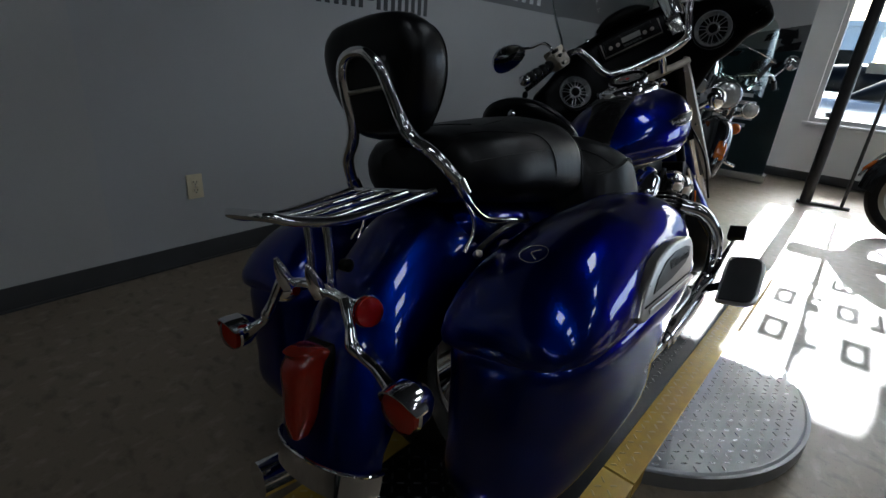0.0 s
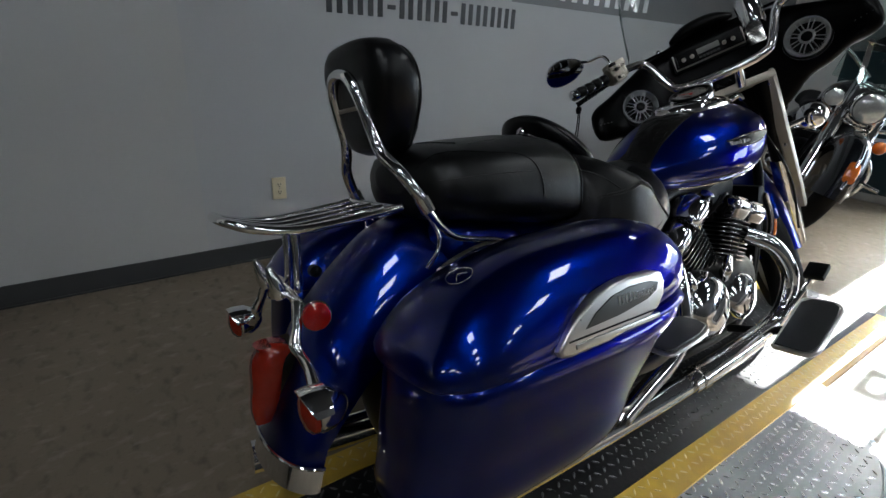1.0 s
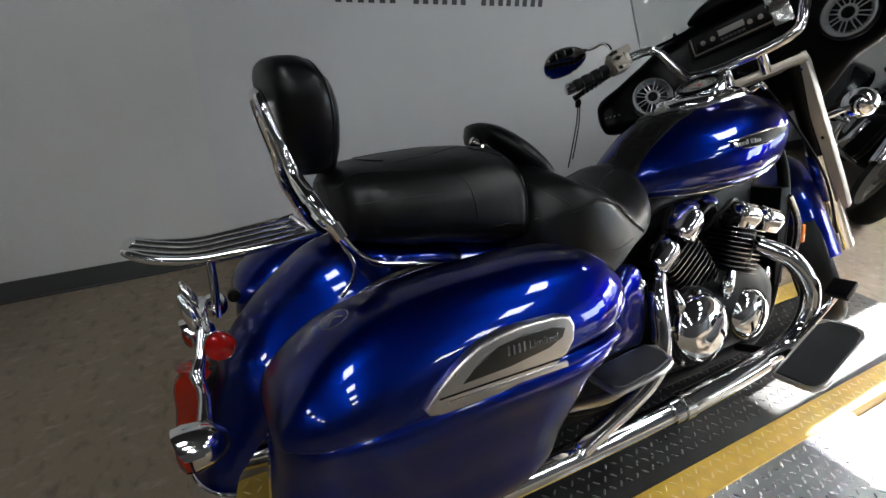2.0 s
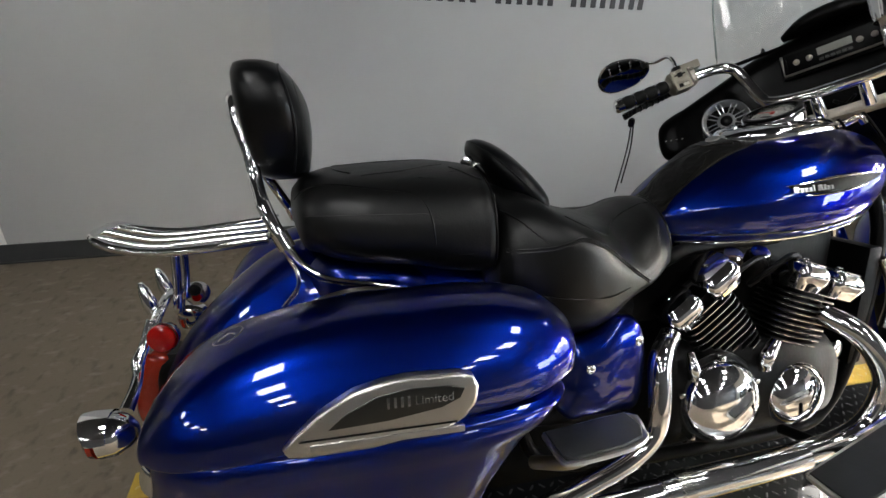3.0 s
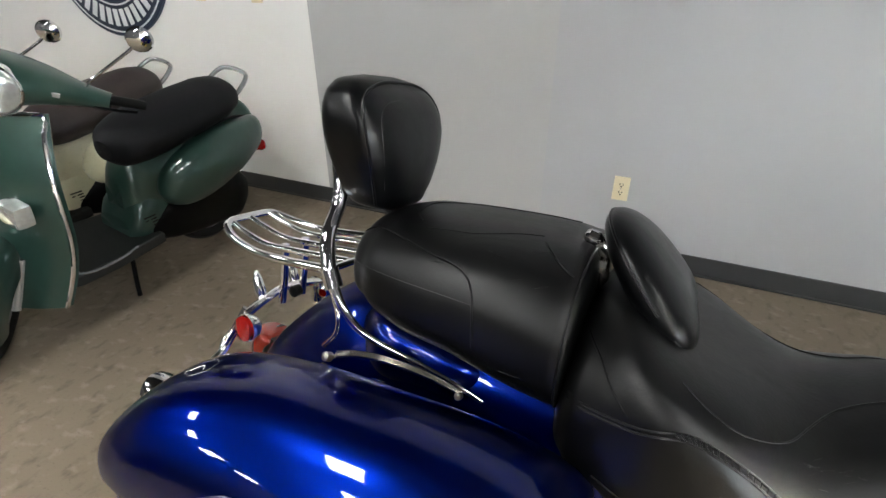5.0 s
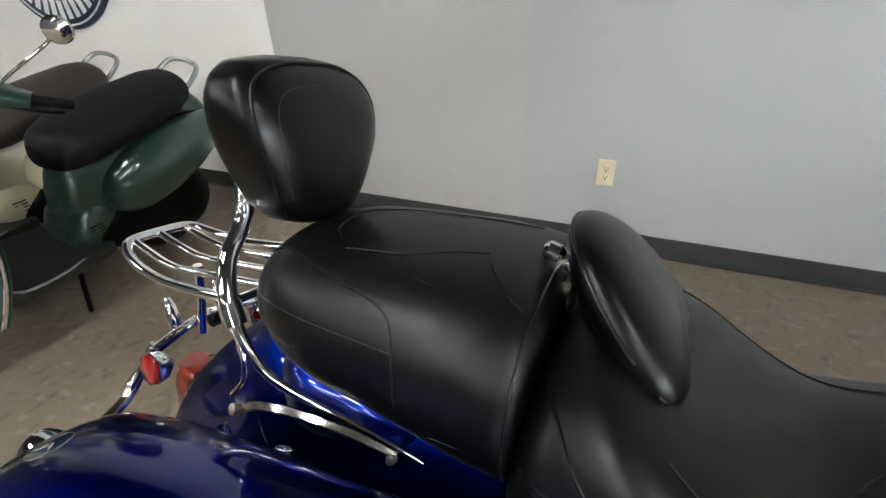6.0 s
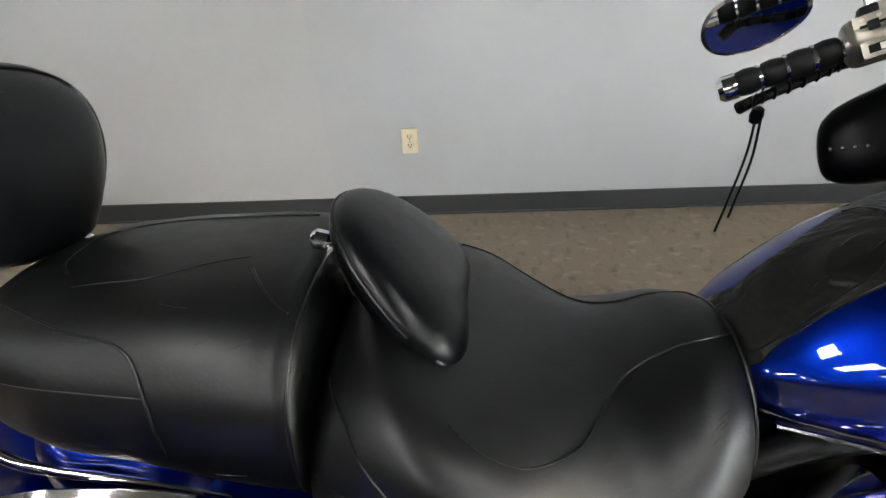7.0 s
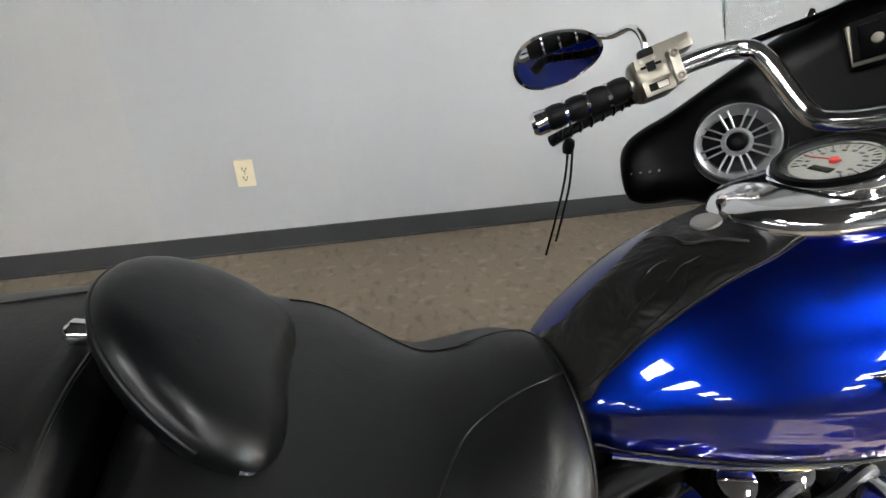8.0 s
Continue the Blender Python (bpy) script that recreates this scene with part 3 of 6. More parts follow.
for i in range(18):
    a = radians(200 + i * 8.4)
    bm = box((.0245, -.02, -.05), (.027, .02, .05))
    part("letter_bar", bm, SIGN_WHITE, sg, M=Matrix.Translation((0, .44 * math.cos(a), .44 * math.sin(a))) @ Matrix.Rotation(a + math.pi / 2, 4, "X"))

# ---- the platform under the motorcycle ----


def lug_field(inside, x0, x1, y0, y1, z, pitch=0.030):
    """Raised tread lugs, turned left and right by turns, joined into one mesh."""
    verts, faces = [], []
    shape = [(-.0115, 0, 0), (-.006, -.0032, 0), (.006, -.0032, 0), (.0115, 0, 0), (.006, .0032, 0), (-.006, .0032, 0), (-.007, 0, .0016), (.007, 0, .0016)]
    tris = [(0, 1, 6), (1, 2, 7, 6), (2, 3, 7), (3, 4, 7), (4, 5, 6, 7), (5, 0, 6)]
    nx, ny = int((x1 - x0) / pitch), int((y1 - y0) / pitch)
    for i in range(nx):
        for j in range(ny):
            x, y = x0 + (i + .5) * pitch, y0 + (j + .5) * pitch
            if not inside(x, y):
                continue
            a = radians(45 if (i + j) % 2 else -45) + radians(90)
            c, s = math.cos(a), math.sin(a)
            k = len(verts)
            verts += [(x + c * u - s * v, y + s * u + c * v, z + w) for u, v, w in shape]
            faces += [tuple(k + q for q in f) for f in tris]
    me = bpy.data.meshes.new("tread_lug_field")
    me.from_pydata(verts, [], faces)
    return me


def lugs(parent, inside, x0, x1, y0, y1, z, material, label):
    me = lug_field(inside, x0, x1, y0, y1, z)
    me.materials.append(material)
    ob = new("tread_lug_field", me)
    ob.parent = parent
    return tagged(ob, label, kind="stuff")


PX = (1.545, 1.632, 2.055, 2.142)
PZ = 0.058
plat = thing("motorcycle_platform", "black tread-plate ramp with worn yellow edges under the motorcycle", "platform", pose(0.003, 0.071, 0, 0, 0, -1.9))
part("deck", box((PX[1], -0.76, 0.0), (PX[2], 2.130, PZ), 0.003), DECK, plat, "black painted tread plate")
lugs(plat, lambda x, y: True, PX[1] + .004, PX[2] - .004, -0.75, 2.125, PZ, LUG_DARK, "raised tread lugs of the black plate")
for a, b in ((PX[0], PX[1] - .001), (PX[2] + .001, PX[3])):
    for y0, y1 in ((-0.76, .112), (.120, 2.130)):
        edge = part("edge_strip", box((a, y0, 0.0), (b, y1, PZ + .001), 0.003), YELLOW, plat, "worn yellow painted tread plate")
        lugs(edge, lambda x, y: True, a + .004, b - .004, y0 + .006, y1 - .006, PZ + .001, LUG_YELLOW, "raised lugs, yellow paint worn and lifted for glints")
disc = thing("turntable_disc", "round grey tread-plate turntable under the ramp", "turntable")
CX, CY, CR = 1.885, 0.74, 0.605
part("disc_top", lathe((CX, CY, 0.0), (0, 0, 1), [(0.005, CR - .012), (.044, CR - .012), (.050, CR - .018)], 96), PLATE, disc)
part("rim_band", ring((CX, CY, 0.0), (0, 0, 1), [(0.0, CR - .011), (0.0, CR), (.046, CR), (.046, CR - .011)], 96), PLATE, disc, "scuffed rim")
lugs(disc, lambda x, y: (x - CX) ** 2 + (y - CY) ** 2 < (CR - .03) ** 2 and (x > PX[3] + .01 or x < PX[0] - .01), CX - CR, CX + CR, CY - CR, CY + CR, .050, LUG_PLATE, "raised lugs of the grey plate")

# ---- the blue motorcycle, in its own frame: x right, y ahead, z up, standing on its side stand ----
bike = thing("motorcycle", "cobalt blue touring motorcycle with chrome trim on a ramp", "motorcycle", pose(1.8384, 0.7445, 0.0490, 0.536, -12.688, -2.019))
HEAD = Vector((0, 0.42, 0.95))
RAKE = radians(32)
STEER = Matrix.Translation(HEAD) @ Matrix.Rotation(radians(38), 4, Vector((0, -math.sin(RAKE), math.cos(RAKE)))) @ Matrix.Translation(-HEAD)


def mirror_pts(pts):
    return [(-p[0], *p[1:]) for p in pts]


# fitted places of the assemblies
TANK_AT = Matrix.Translation((-.004, .022, -.008))
ENGINE_AT = Matrix.Translation((0, .012, -.014))
RACK_AT = Matrix.Translation((0, .008, -.018))


def stretched(axis, about, by, shift=(0, 0, 0)):
    o = Vector([about if k == axis else 0 for k in range(3)])
    return Matrix.Translation(o + Vector(shift)) @ Matrix.Diagonal([by if k == axis else 1 for k in range(3)]).to_4x4() @ Matrix.Translation(-o)


RIDER_AT = stretched(1, -.60, .952)
BAG_AT = stretched(1, -.56, .977, (0, .012, 0))
SISSY_AT = stretched(2, .785, .84)
PAD_AT = stretched(2, .882, .945, (-.004, 0, 0))
LAMP_AT = stretched(2, .46, .86, (0, .010, 0))

# wheels
wheel(bike, (0, -0.80, 0.365), 0.315, 0.15)
wheel(bike, (0, 0.865, 0.365), 0.315, 0.13, M=STEER)

# rear fender: an arched section swept along its back
ARC = [(-0.42, 0.60), (-0.55, 0.70), (-0.70, 0.745), (-0.85, 0.758), (-0.98, 0.752), (-1.046, 0.733), (-1.10, 0.699), (-1.18, 0.632), (-1.243, 0.560), (-1.29, 0.47), (-1.325, 0.38), (-1.35, 0.30)]


def fender_rings(arc, half, drop, out=0.0, steps=5, n=2.3, lip=0.0):
    c = curve([(0, a, b) for a, b in arc], steps)
    rings = []
    for i, p in enumerate(c):
        u = i / (len(c) - 1)
        d = (c[min(i + 1, len(c) - 1)] - c[max(i - 1, 0)]).normalized()
        nrm = Vector((0, d.z, -d.y))
        if nrm.z < 0 and i < len(c) * .5:
            nrm = -nrm
        if rings and nrm.dot(last) < 0:
            nrm = -nrm
        last = nrm
        hw = half(u) if callable(half) else half
        dr = drop(u) if callable(drop) else drop
        ring = []
        for k in range(19):
            a = math.pi * k / 18
            x = (hw + out) * math.copysign(abs(math.cos(a)) ** (2 / n), math.cos(a))
            h = -dr + (dr + out) * abs(math.sin(a)) ** (2 / n)
            ring.append(p + Vector((x, 0, 0)) + nrm * h)
        inner = []
        for k in range(18, -1, -1):
            a = math.pi * k / 18
            x = (hw + out - .006) * math.copysign(abs(math.cos(a)) ** (2 / n), math.cos(a))
            h = -dr + (dr + out - .006) * abs(math.sin(a)) ** (2 / n)
            inner.append(p + Vector((x, 0, 0)) + nrm * h)
        rings.append(ring + inner)
    return rings


REAR_HALF = lambda u: 0.155 - 0.02 * u
REAR_DROP = lambda u: 0.10 + 0.10 * math.sin(math.pi * min(1, u * 1.1)) - 0.03 * u
rings = fender_rings(ARC, REAR_HALF, REAR_DROP)
rear_fender = part("rear_fender", rings_mesh(rings), BLUE, bike, "blue metallic rear fender")
tip = fender_rings(ARC, REAR_HALF, REAR_DROP, 0.004)[-4:]
part("fender_tip", rings_mesh(tip), CHROME, rear_fender, "chrome lip")
part("tip_bead", tube([p for p in fender_rings(ARC, REAR_HALF, REAR_DROP, 0.006)[-4][:19]], .004, 8, 2), CHROME, rear_fender)
# blue rails under the passenger seat
rail = Hull([(-.985, 0, .69, .10, .03, .05, 3, 3), (-.95, 0, .69, .140, .050, .08, 3.2, 3), (-.85, 0, .685, .150, .046, .10, 3.2, 3), (-.76, 0, .67, .140, .040, .10, 3, 3), (-.70, 0, .65, .10, .03, .08, 3, 3)])
part("seat_rail", rail.mesh(24, 36), BLUE, bike, "blue metallic seat rail")

# passenger seat: a domed crown that rolls into deep side flaps
PS = Hull([(-.999, 0, .832, .070, .030, .035, 2.2, 2.4), (-.985, 0, .820, .126, .058, .062, 2.3, 2.5), (-.949, 0, .809, .164, .085, .074, 2.4, 2.6), (-.883, 0, .799, .189, .102, .080, 2.5, 3), (-.789, 0, .791, .201, .114, .082, 2.5, 3), (-.704, 0, .784, .206, .121, .092, 2.5, 3.2), (-.650, 0, .778, .207, .121, .091, 2.5, 3.4), (-.632, 0, .776, .206, .118, .090, 2.5, 3.4), (-.624, 0, .774, .201, .110, .087, 2.5, 3.4), (-.620, 0, .770, .188, .094, .080, 2.4, 3.4), (-.618, 0, .764, .150, .060, .060, 2.3, 3.4)])
pass_seat = part("passenger_seat", PS.mesh(56, 72), LEATHER, bike, "black leather passenger seat with stitched piping")
for side in (1, -1):
    part("piping", PS.seam([(-.990, .850), (-.975, .866), (-.95, .876), (-.91, .878), (-.87, .874), (-.83, .869), (-.79, .864), (-.768, .855), (-.755, .838), (-.748, .812), (-.744, .78), (-.743, .74)], side, .0015), PIPING, pass_seat)
    part("stitch_line", PS.seam([(-.972, .826), (-.94, .828), (-.90, .829), (-.86, .829), (-.81, .828), (-.752, .826)], side, .0007, .0006), THREAD, pass_seat)
part("crown_piping", PS.line([(-.885, 66), (-.910, 76), (-.918, 92), (-.885, 100), (-.82, 103), (-.727, 104), (-.672, 108)], .0014), PIPING, pass_seat)
part("crown_stitch", PS.line([(-.865, 60), (-.83, 62), (-.79, 64), (-.735, 72), (-.70, 76)], .0009, .0004), PIPING, pass_seat)
part("front_piping", PS.line([(-.627, a) for a in range(-50, 231, 14)], .0020), PIPING, pass_seat)
part("front_corner_seam", PS.line([(-.690, 70), (-.672, 62), (-.655, 56), (-.637, 52)], .0014), PIPING, pass_seat)

# rider seat: dished, with a skirt that reaches down each side
RS = Hull([(-0.634, 0, 0.70, 0.13, 0.06, 0.05, 2.3, 2.5), (-0.626, 0, 0.705, 0.180, 0.092, 0.07, 2.3, 2.6), (-0.608, 0, 0.714, 0.214, 0.124, 0.095, 2.3, 3), (-0.58, 0, 0.721, 0.230, 0.133, 0.12, 2.4, 2.9), (-0.54, 0, 0.724, 0.242, 0.124, 0.145, 3.2, 2.9), (-0.5, 0, 0.722, 0.253, 0.100, 0.19, 4.4, 2.9), (-0.44, 0, 0.7108, 0.256, 0.0868, 0.188, 4.2, 2.9), (-0.38, 0, 0.6834, 0.245, 0.0982, 0.150, 2.6, 2.7), (-0.32, 0, 0.665, 0.224, 0.108, 0.070, 1.9, 2.6), (-0.26, 0, 0.6673, 0.202, 0.117, 0.034, 1.95, 2.6), (-0.21, 0, 0.6837, 0.170, 0.118, 0.026, 1.95, 2.6), (-0.175, 0, 0.691, 0.134, 0.11, 0.026, 1.9, 2.6), (-0.155, 0, 0.7214, 0.09, 0.0686, 0.0348, 1.862, 2.44), (-0.145, 0, 0.745, 0.05, 0.03, 0.02, 1.9, 2.2)])
rider_seat = part("rider_seat", RS.mesh(56, 72), LEATHER, bike, "black leather rider seat, creased and worn", M=RIDER_AT)
# cracked leather on the nose and short creases on the passenger seat
crng = random.Random(31)
for i in range(16):
    bm = bmesh.new()
    s0, a0 = crng.uniform(-.345, -.215), 38.5 + crng.gauss(0, 3.6)
    n = crng.uniform(.006, .020)
    d = crng.uniform(-1.2, 2.6)
    path = [RS.at(s0 + n * q, a0 + d * q + crng.uniform(-.2, .2), .0001) for q in (0, .33, .66, 1)]
    add_tube(bm, curve(path, 3), crng.uniform(.00018, .0004), 5)
    part("leather_crack", bm, LEATHER, rider_seat, M=RIDER_AT)
for s0, a0, n, d in ((-.852, 38, .042, .5), (-.838, 34, .03, 1), (-.713, 36, .016, 3), (-.680, 36, .018, 4), (-.703, -14, .03, 4), (-.76, 52, .03, -2), (-.70, 60, .02, 3)):
    bm = bmesh.new()
    add_tube(bm, curve([PS.at(s0 + n * q, a0 + d * q + crng.uniform(-.5, .5), .0001) for q in (0, .3, .7, 1)], 3), .0005, 5)
    part("leather_crease", bm, LEATHER, pass_seat)
BRAID = [(-.610, .748), (-.58, .750), (-.53, .755), (-.50, .763), (-.47, .770), (-.44, .762), (-.40, .741), (-.36, .712), (-.32, .684), (-.285, .662)]
for side in (1, -1):
    def aim(pts):
        return [(s_, a_ if side > 0 else 180 - a_) for s_, a_ in pts]
    bm = bmesh.new()
    for off in (-.0030, .0030):
        add_tube(bm, curve([RS.on_side(s_, z_ + off, side, .0008) for s_, z_ in BRAID], 6), .0016, 6)
    braid = part("braided_seam", bm, PIPING, rider_seat, "braided leather seam", M=RIDER_AT)
    c = curve([RS.on_side(s_, z_, side, .0024) for s_, z_ in BRAID], 10)
    bm = bmesh.new()
    for i in range(len(c) * 4 // 10, len(c) - 2, 2):
        d = (c[i + 1] - c[i]).normalized()
        q = d.cross(Vector((side, 0, 0.3))).normalized()
        add_tube(bm, [c[i] - q * .0036 - d * .0026, c[i], c[i] + q * .0036 + d * .0026], .0011, 5)
    if side > 0:
        tagged(part("lacing", bm, PIPING, braid, M=RIDER_AT), kind="stuff")
    part("back_seam", RS.seam([(-.604, .815), (-.595, .812), (-.578, .802), (-.56, .785), (-.535, .764)], side, .0015), PIPING, rider_seat, M=RIDER_AT)
    part("nose_seam", RS.line(aim([(-.485, 54), (-.471, 50), (-.45, 45), (-.421, 42), (-.39, 44), (-.36, 48), (-.335, 56), (-.315, 62), (-.295, 67), (-.265, 71), (-.23, 71), (-.187, 69), (-.165, 69)]), .0012), PIPING, rider_seat, M=RIDER_AT)
    part("skirt_seam", RS.seam([(-.56, .664), (-.494, .656), (-.404, .651), (-.345, .66)], side, .0012), PIPING, rider_seat, M=RIDER_AT)
part("nose_piping", RS.line([(-.170, a) for a in range(-30, 211, 12)], .0026), PIPING, rider_seat, M=RIDER_AT)

# rider backrest: a leaf-shaped pad bent round the hips, folded forward on its hinge
rings = []
for i in range(41):
    u = math.sin(math.pi * (i / 40 - .5))
    x = 0.140 * u
    prof = max(0.0, 1 - abs(u) ** 2.8)
    ahead, behind, thick = 0.094 * prof ** 0.55 + .001, 0.100 * prof ** 0.50 + .001, 0.033 * prof ** 0.45 + .001
    mid = Vector((x, -0.550 + 0.034 * u * u, 0.872 - 0.038 * u * u))
    along, nrm = Vector((0, 0.70, -0.714)), Vector((0, 0.714, 0.70))
    rings.append([mid + along * (ahead if math.cos(a) > 0 else behind) * math.copysign(abs(math.cos(a)) ** .8, math.cos(a)) + nrm * thick * math.sin(a) for a in (2 * math.pi * k / 32 for k in range(32))])
rpad = part("rider_backrest", rings_mesh(rings), LEATHER_PAD, bike, "black leather rider backrest pad, tipped forward")
for s in (0, 16):
    part("piping", tube([r[s] for r in rings[2:-2]], .0022, 6, 2), PIPING, rpad)
bm = tube([(0, -.60, .78), (0, -.612, .84), (0, -.612, .895)], .010, 10, 4)
add_box(bm, (-.022, -.628, .868), (.022, -.594, .890), .004)
add_box(bm, (-.012, -.634, .842), (.020, -.606, .862), .004)
HINGE_AT = Matrix.Translation((.014, -.004, .012))
hinge = part("backrest_hinge", bm, NICKEL, bike, "worn alloy folding hinge", M=HINGE_AT)
part("hinge_knob", lathe((.014, -.632, .893), (0, -1, .2), [(-.014, .005), (-.008, .011), (.006, .012), (.011, .008), (.013, .003)], 18), CHROME, hinge, "chrome knob", M=HINGE_AT)
part("hinge_lever", tube([(.022, -.612, .886), (.030, -.590, .868), (.040, -.560, .840)], [.009, .008, .002], 10, 4), CHROME, hinge, M=HINGE_AT)

# passenger backrest on its chrome bar
BP = Hull([(.882, 0, -1.005, .04, .030, .030, 2.6, 2.6), (.890, 0, -1.008, .066, .044, .044, 2.6, 2.6), (.91, 0, -1.012, .088, .054, .052, 2.8, 3.0), (.95, 0, -1.012, .110, .060, .058, 3.0, 3.6), (1.0, 0, -1.014, .129, .062, .062, 3.2, 4.2),
           (1.04, 0, -1.018, .136, .060, .063, 3.2, 4), (1.075, 0, -1.026, .130, .053, .058, 3, 3.6), (1.098, 0, -1.034, .112, .044, .050, 2.8, 3), (1.112, 0, -1.040, .082, .032, .036, 2.6, 2.6), (1.118, 0, -1.042, .04, .015, .018, 2.4, 2.4)], "z")
pad = part("passenger_backrest", BP.mesh(36, 56), LEATHER_PAD, bike, "black leather passenger backrest pad", M=PAD_AT)
part("piping", tube([BP.at(s, a, .001) for s, a in [(.90, 20), (.95, 24), (1.0, 26), (1.05, 27), (1.085, 34), (1.105, 60), (1.109, 90), (1.105, 120), (1.085, 146), (1.05, 153), (1.0, 154), (.95, 156), (.90, 160)]], .0026, 6, 6), PIPING, pad, M=PAD_AT)
part("stitch_line", tube([BP.at(s, a, .0006) for s, a in [(.93, 42), (1.0, 48), (1.05, 52), (1.075, 66), (1.082, 90)]], .0006, 6, 6), THREAD, pad, M=PAD_AT)
half = [(.158, -1.006, .775), (.152, -1.022, .81), (.128, -1.042, .86), (.085, -1.056, .905), (.070, -1.062, .95), (.064, -1.072, 1.00), (.055, -1.082, 1.05), (.034, -1.088, 1.082), (0, -1.090, 1.092)]
bar = part("sissy_bar", tube(half + mirror_pts(half[:-1])[::-1], .0130, 14, 8), CHROME, bike, "chrome backrest bar", M=SISSY_AT)
part("cross_brace", tube([(-.060, -1.074, 1.012), (0, -1.076, 1.012), (.060, -1.074, 1.012)], .0050, 10, 3), BRUSHED, bar, M=SISSY_AT)
for s in (1, -1):
    arm = part("side_arm", tube([(.157 * s, -1.016, .790), (.158 * s, -1.003, .766), (.160 * s, -.982, .738), (.161 * s, -.950, .713), (.161 * s, -.905, .700), (.158 * s, -.85, .689), (.151 * s, -.79, .671), (.142 * s, -.737, .649)], [.013, .0105, .0080, .0070, .0062, .0055, .0050, .0040], 14, 8, .8, (1, 0, 0)), CHROME, bike, "chrome curved side arm")
    part("fender_edge_trim", tube([(.158 * s, -1.006, .758), (.163 * s, -.992, .725), (.164 * s, -.995, .695), (.160 * s, -1.022, .662)], .0045, 10, 6), CHROME, arm)
    part("clamp", tube([(.158 * s, -1.005, .772), (.155 * s, -1.018, .800)], .0155, 14, 2), CHROME, arm)
    part("bolt", lathe((.163 * s, -.768, .660), (s, 0, .4), [(-.004, .006), (.006, .006), (.007, .003)], 10), BRUSHED, arm)
    spine = curve([Vector(p) for p in ((.168 * s, -.992, .658), (.175 * s, -.955, .675), (.178 * s, -.91, .686), (.176 * s, -.86, .687), (.168 * s, -.81, .678), (.158 * s, -.765, .662))], 5)
    rows, wide = [], Vector((.80 * s, 0, -.60))
    face = Vector((.60 * s, 0, .80))
    for k, p in enumerate(spine):
        h = .0080 - .0035 * k / len(spine)
        rows.append([p - wide * h, p - wide * h * .7 + face * .0035, p + wide * h * .7 + face * .0035, p + wide * h, p - face * .002])
    blade = part("trim_blade", rings_mesh(rows), NICKEL, bike, "satin chrome trim blade")
    part("bolt", lathe((.178 * s, -1.002, .656), (s, -.3, .5), [(-.008, .008), (.004, .008), (.006, .004)], 12), BRUSHED, blade)

# luggage rack
rack = part("luggage_rack", tube([(.118, -1.05, .800), (.112, -1.16, .790), (.100, -1.25, .786), (.085, -1.32, .797), (.060, -1.358, .812), (0, -1.364, .814), (-.060, -1.358, .812), (-.085, -1.32, .797), (-.100, -1.25, .786), (-.112, -1.16, .790), (-.118, -1.05, .800)], .0085, 12, 6), CHROME, bike, "chrome luggage rack with bent rails", M=RACK_AT)
for x in (-.056, 0, .056):
    part("rack_rail", tube([(x, -1.06, .797), (x, -1.18, .789), (x, -1.26, .786), (x * .95, -1.32, .799), (x * .9, -1.360, .812)], .0070, 10, 6), CHROME, rack, M=RACK_AT)
part("rack_cross_bar", tube([(-.118, -1.055, .799), (0, -1.05, .797), (.118, -1.055, .799)], .0068, 10, 6), CHROME, rack, M=RACK_AT)
for x in (-.03, .03):
    part("rack_post", tube([(x, -1.235, .785), (x, -1.238, .72), (x, -1.245, .655)], .0085, 10, 4), CHROME, rack, M=RACK_AT)

# tail lamp and rear lights
bm = Hull([(.375, 0, -1.340, .016, .012, .020, 3, 3), (.40, 0, -1.333, .025, .02, .030, 3, 2.6), (.46, 0, -1.316, .033, .02, .040, 3.2, 2.6), (.53, 0, -1.295, .040, .02, .050, 3.4, 2.6), (.548, 0, -1.29, .038, .02, .045, 3, 2.6), (.556, 0, -1.30, .030, .012, .04, 3, 3)], "z").mesh(24, 36)
lamp = part("tail_lamp", bm, TAIL_LENS, bike, "tall red tail lamp", M=LAMP_AT)
part("lamp_housing", Hull([(.385, 0, -1.318, .020, .01, .02, 3, 3), (.45, 0, -1.296, .034, .014, .022, 3, 3), (.54, 0, -1.272, .040, .014, .024, 3, 3), (.552, 0, -1.268, .034, .012, .02, 3, 3)], "z").mesh(16, 28), BLACK_SATIN, lamp, "dark mounting base", M=LAMP_AT)
bm = tube([(-.11, -1.258, .632), (-.06, -1.260, .644), (0, -1.262, .652), (.06, -1.260, .644), (.11, -1.258, .632)], .0095, 12, 8)
light_bar = part("light_bar", bm, CHROME, bike, "curved chrome light bar")
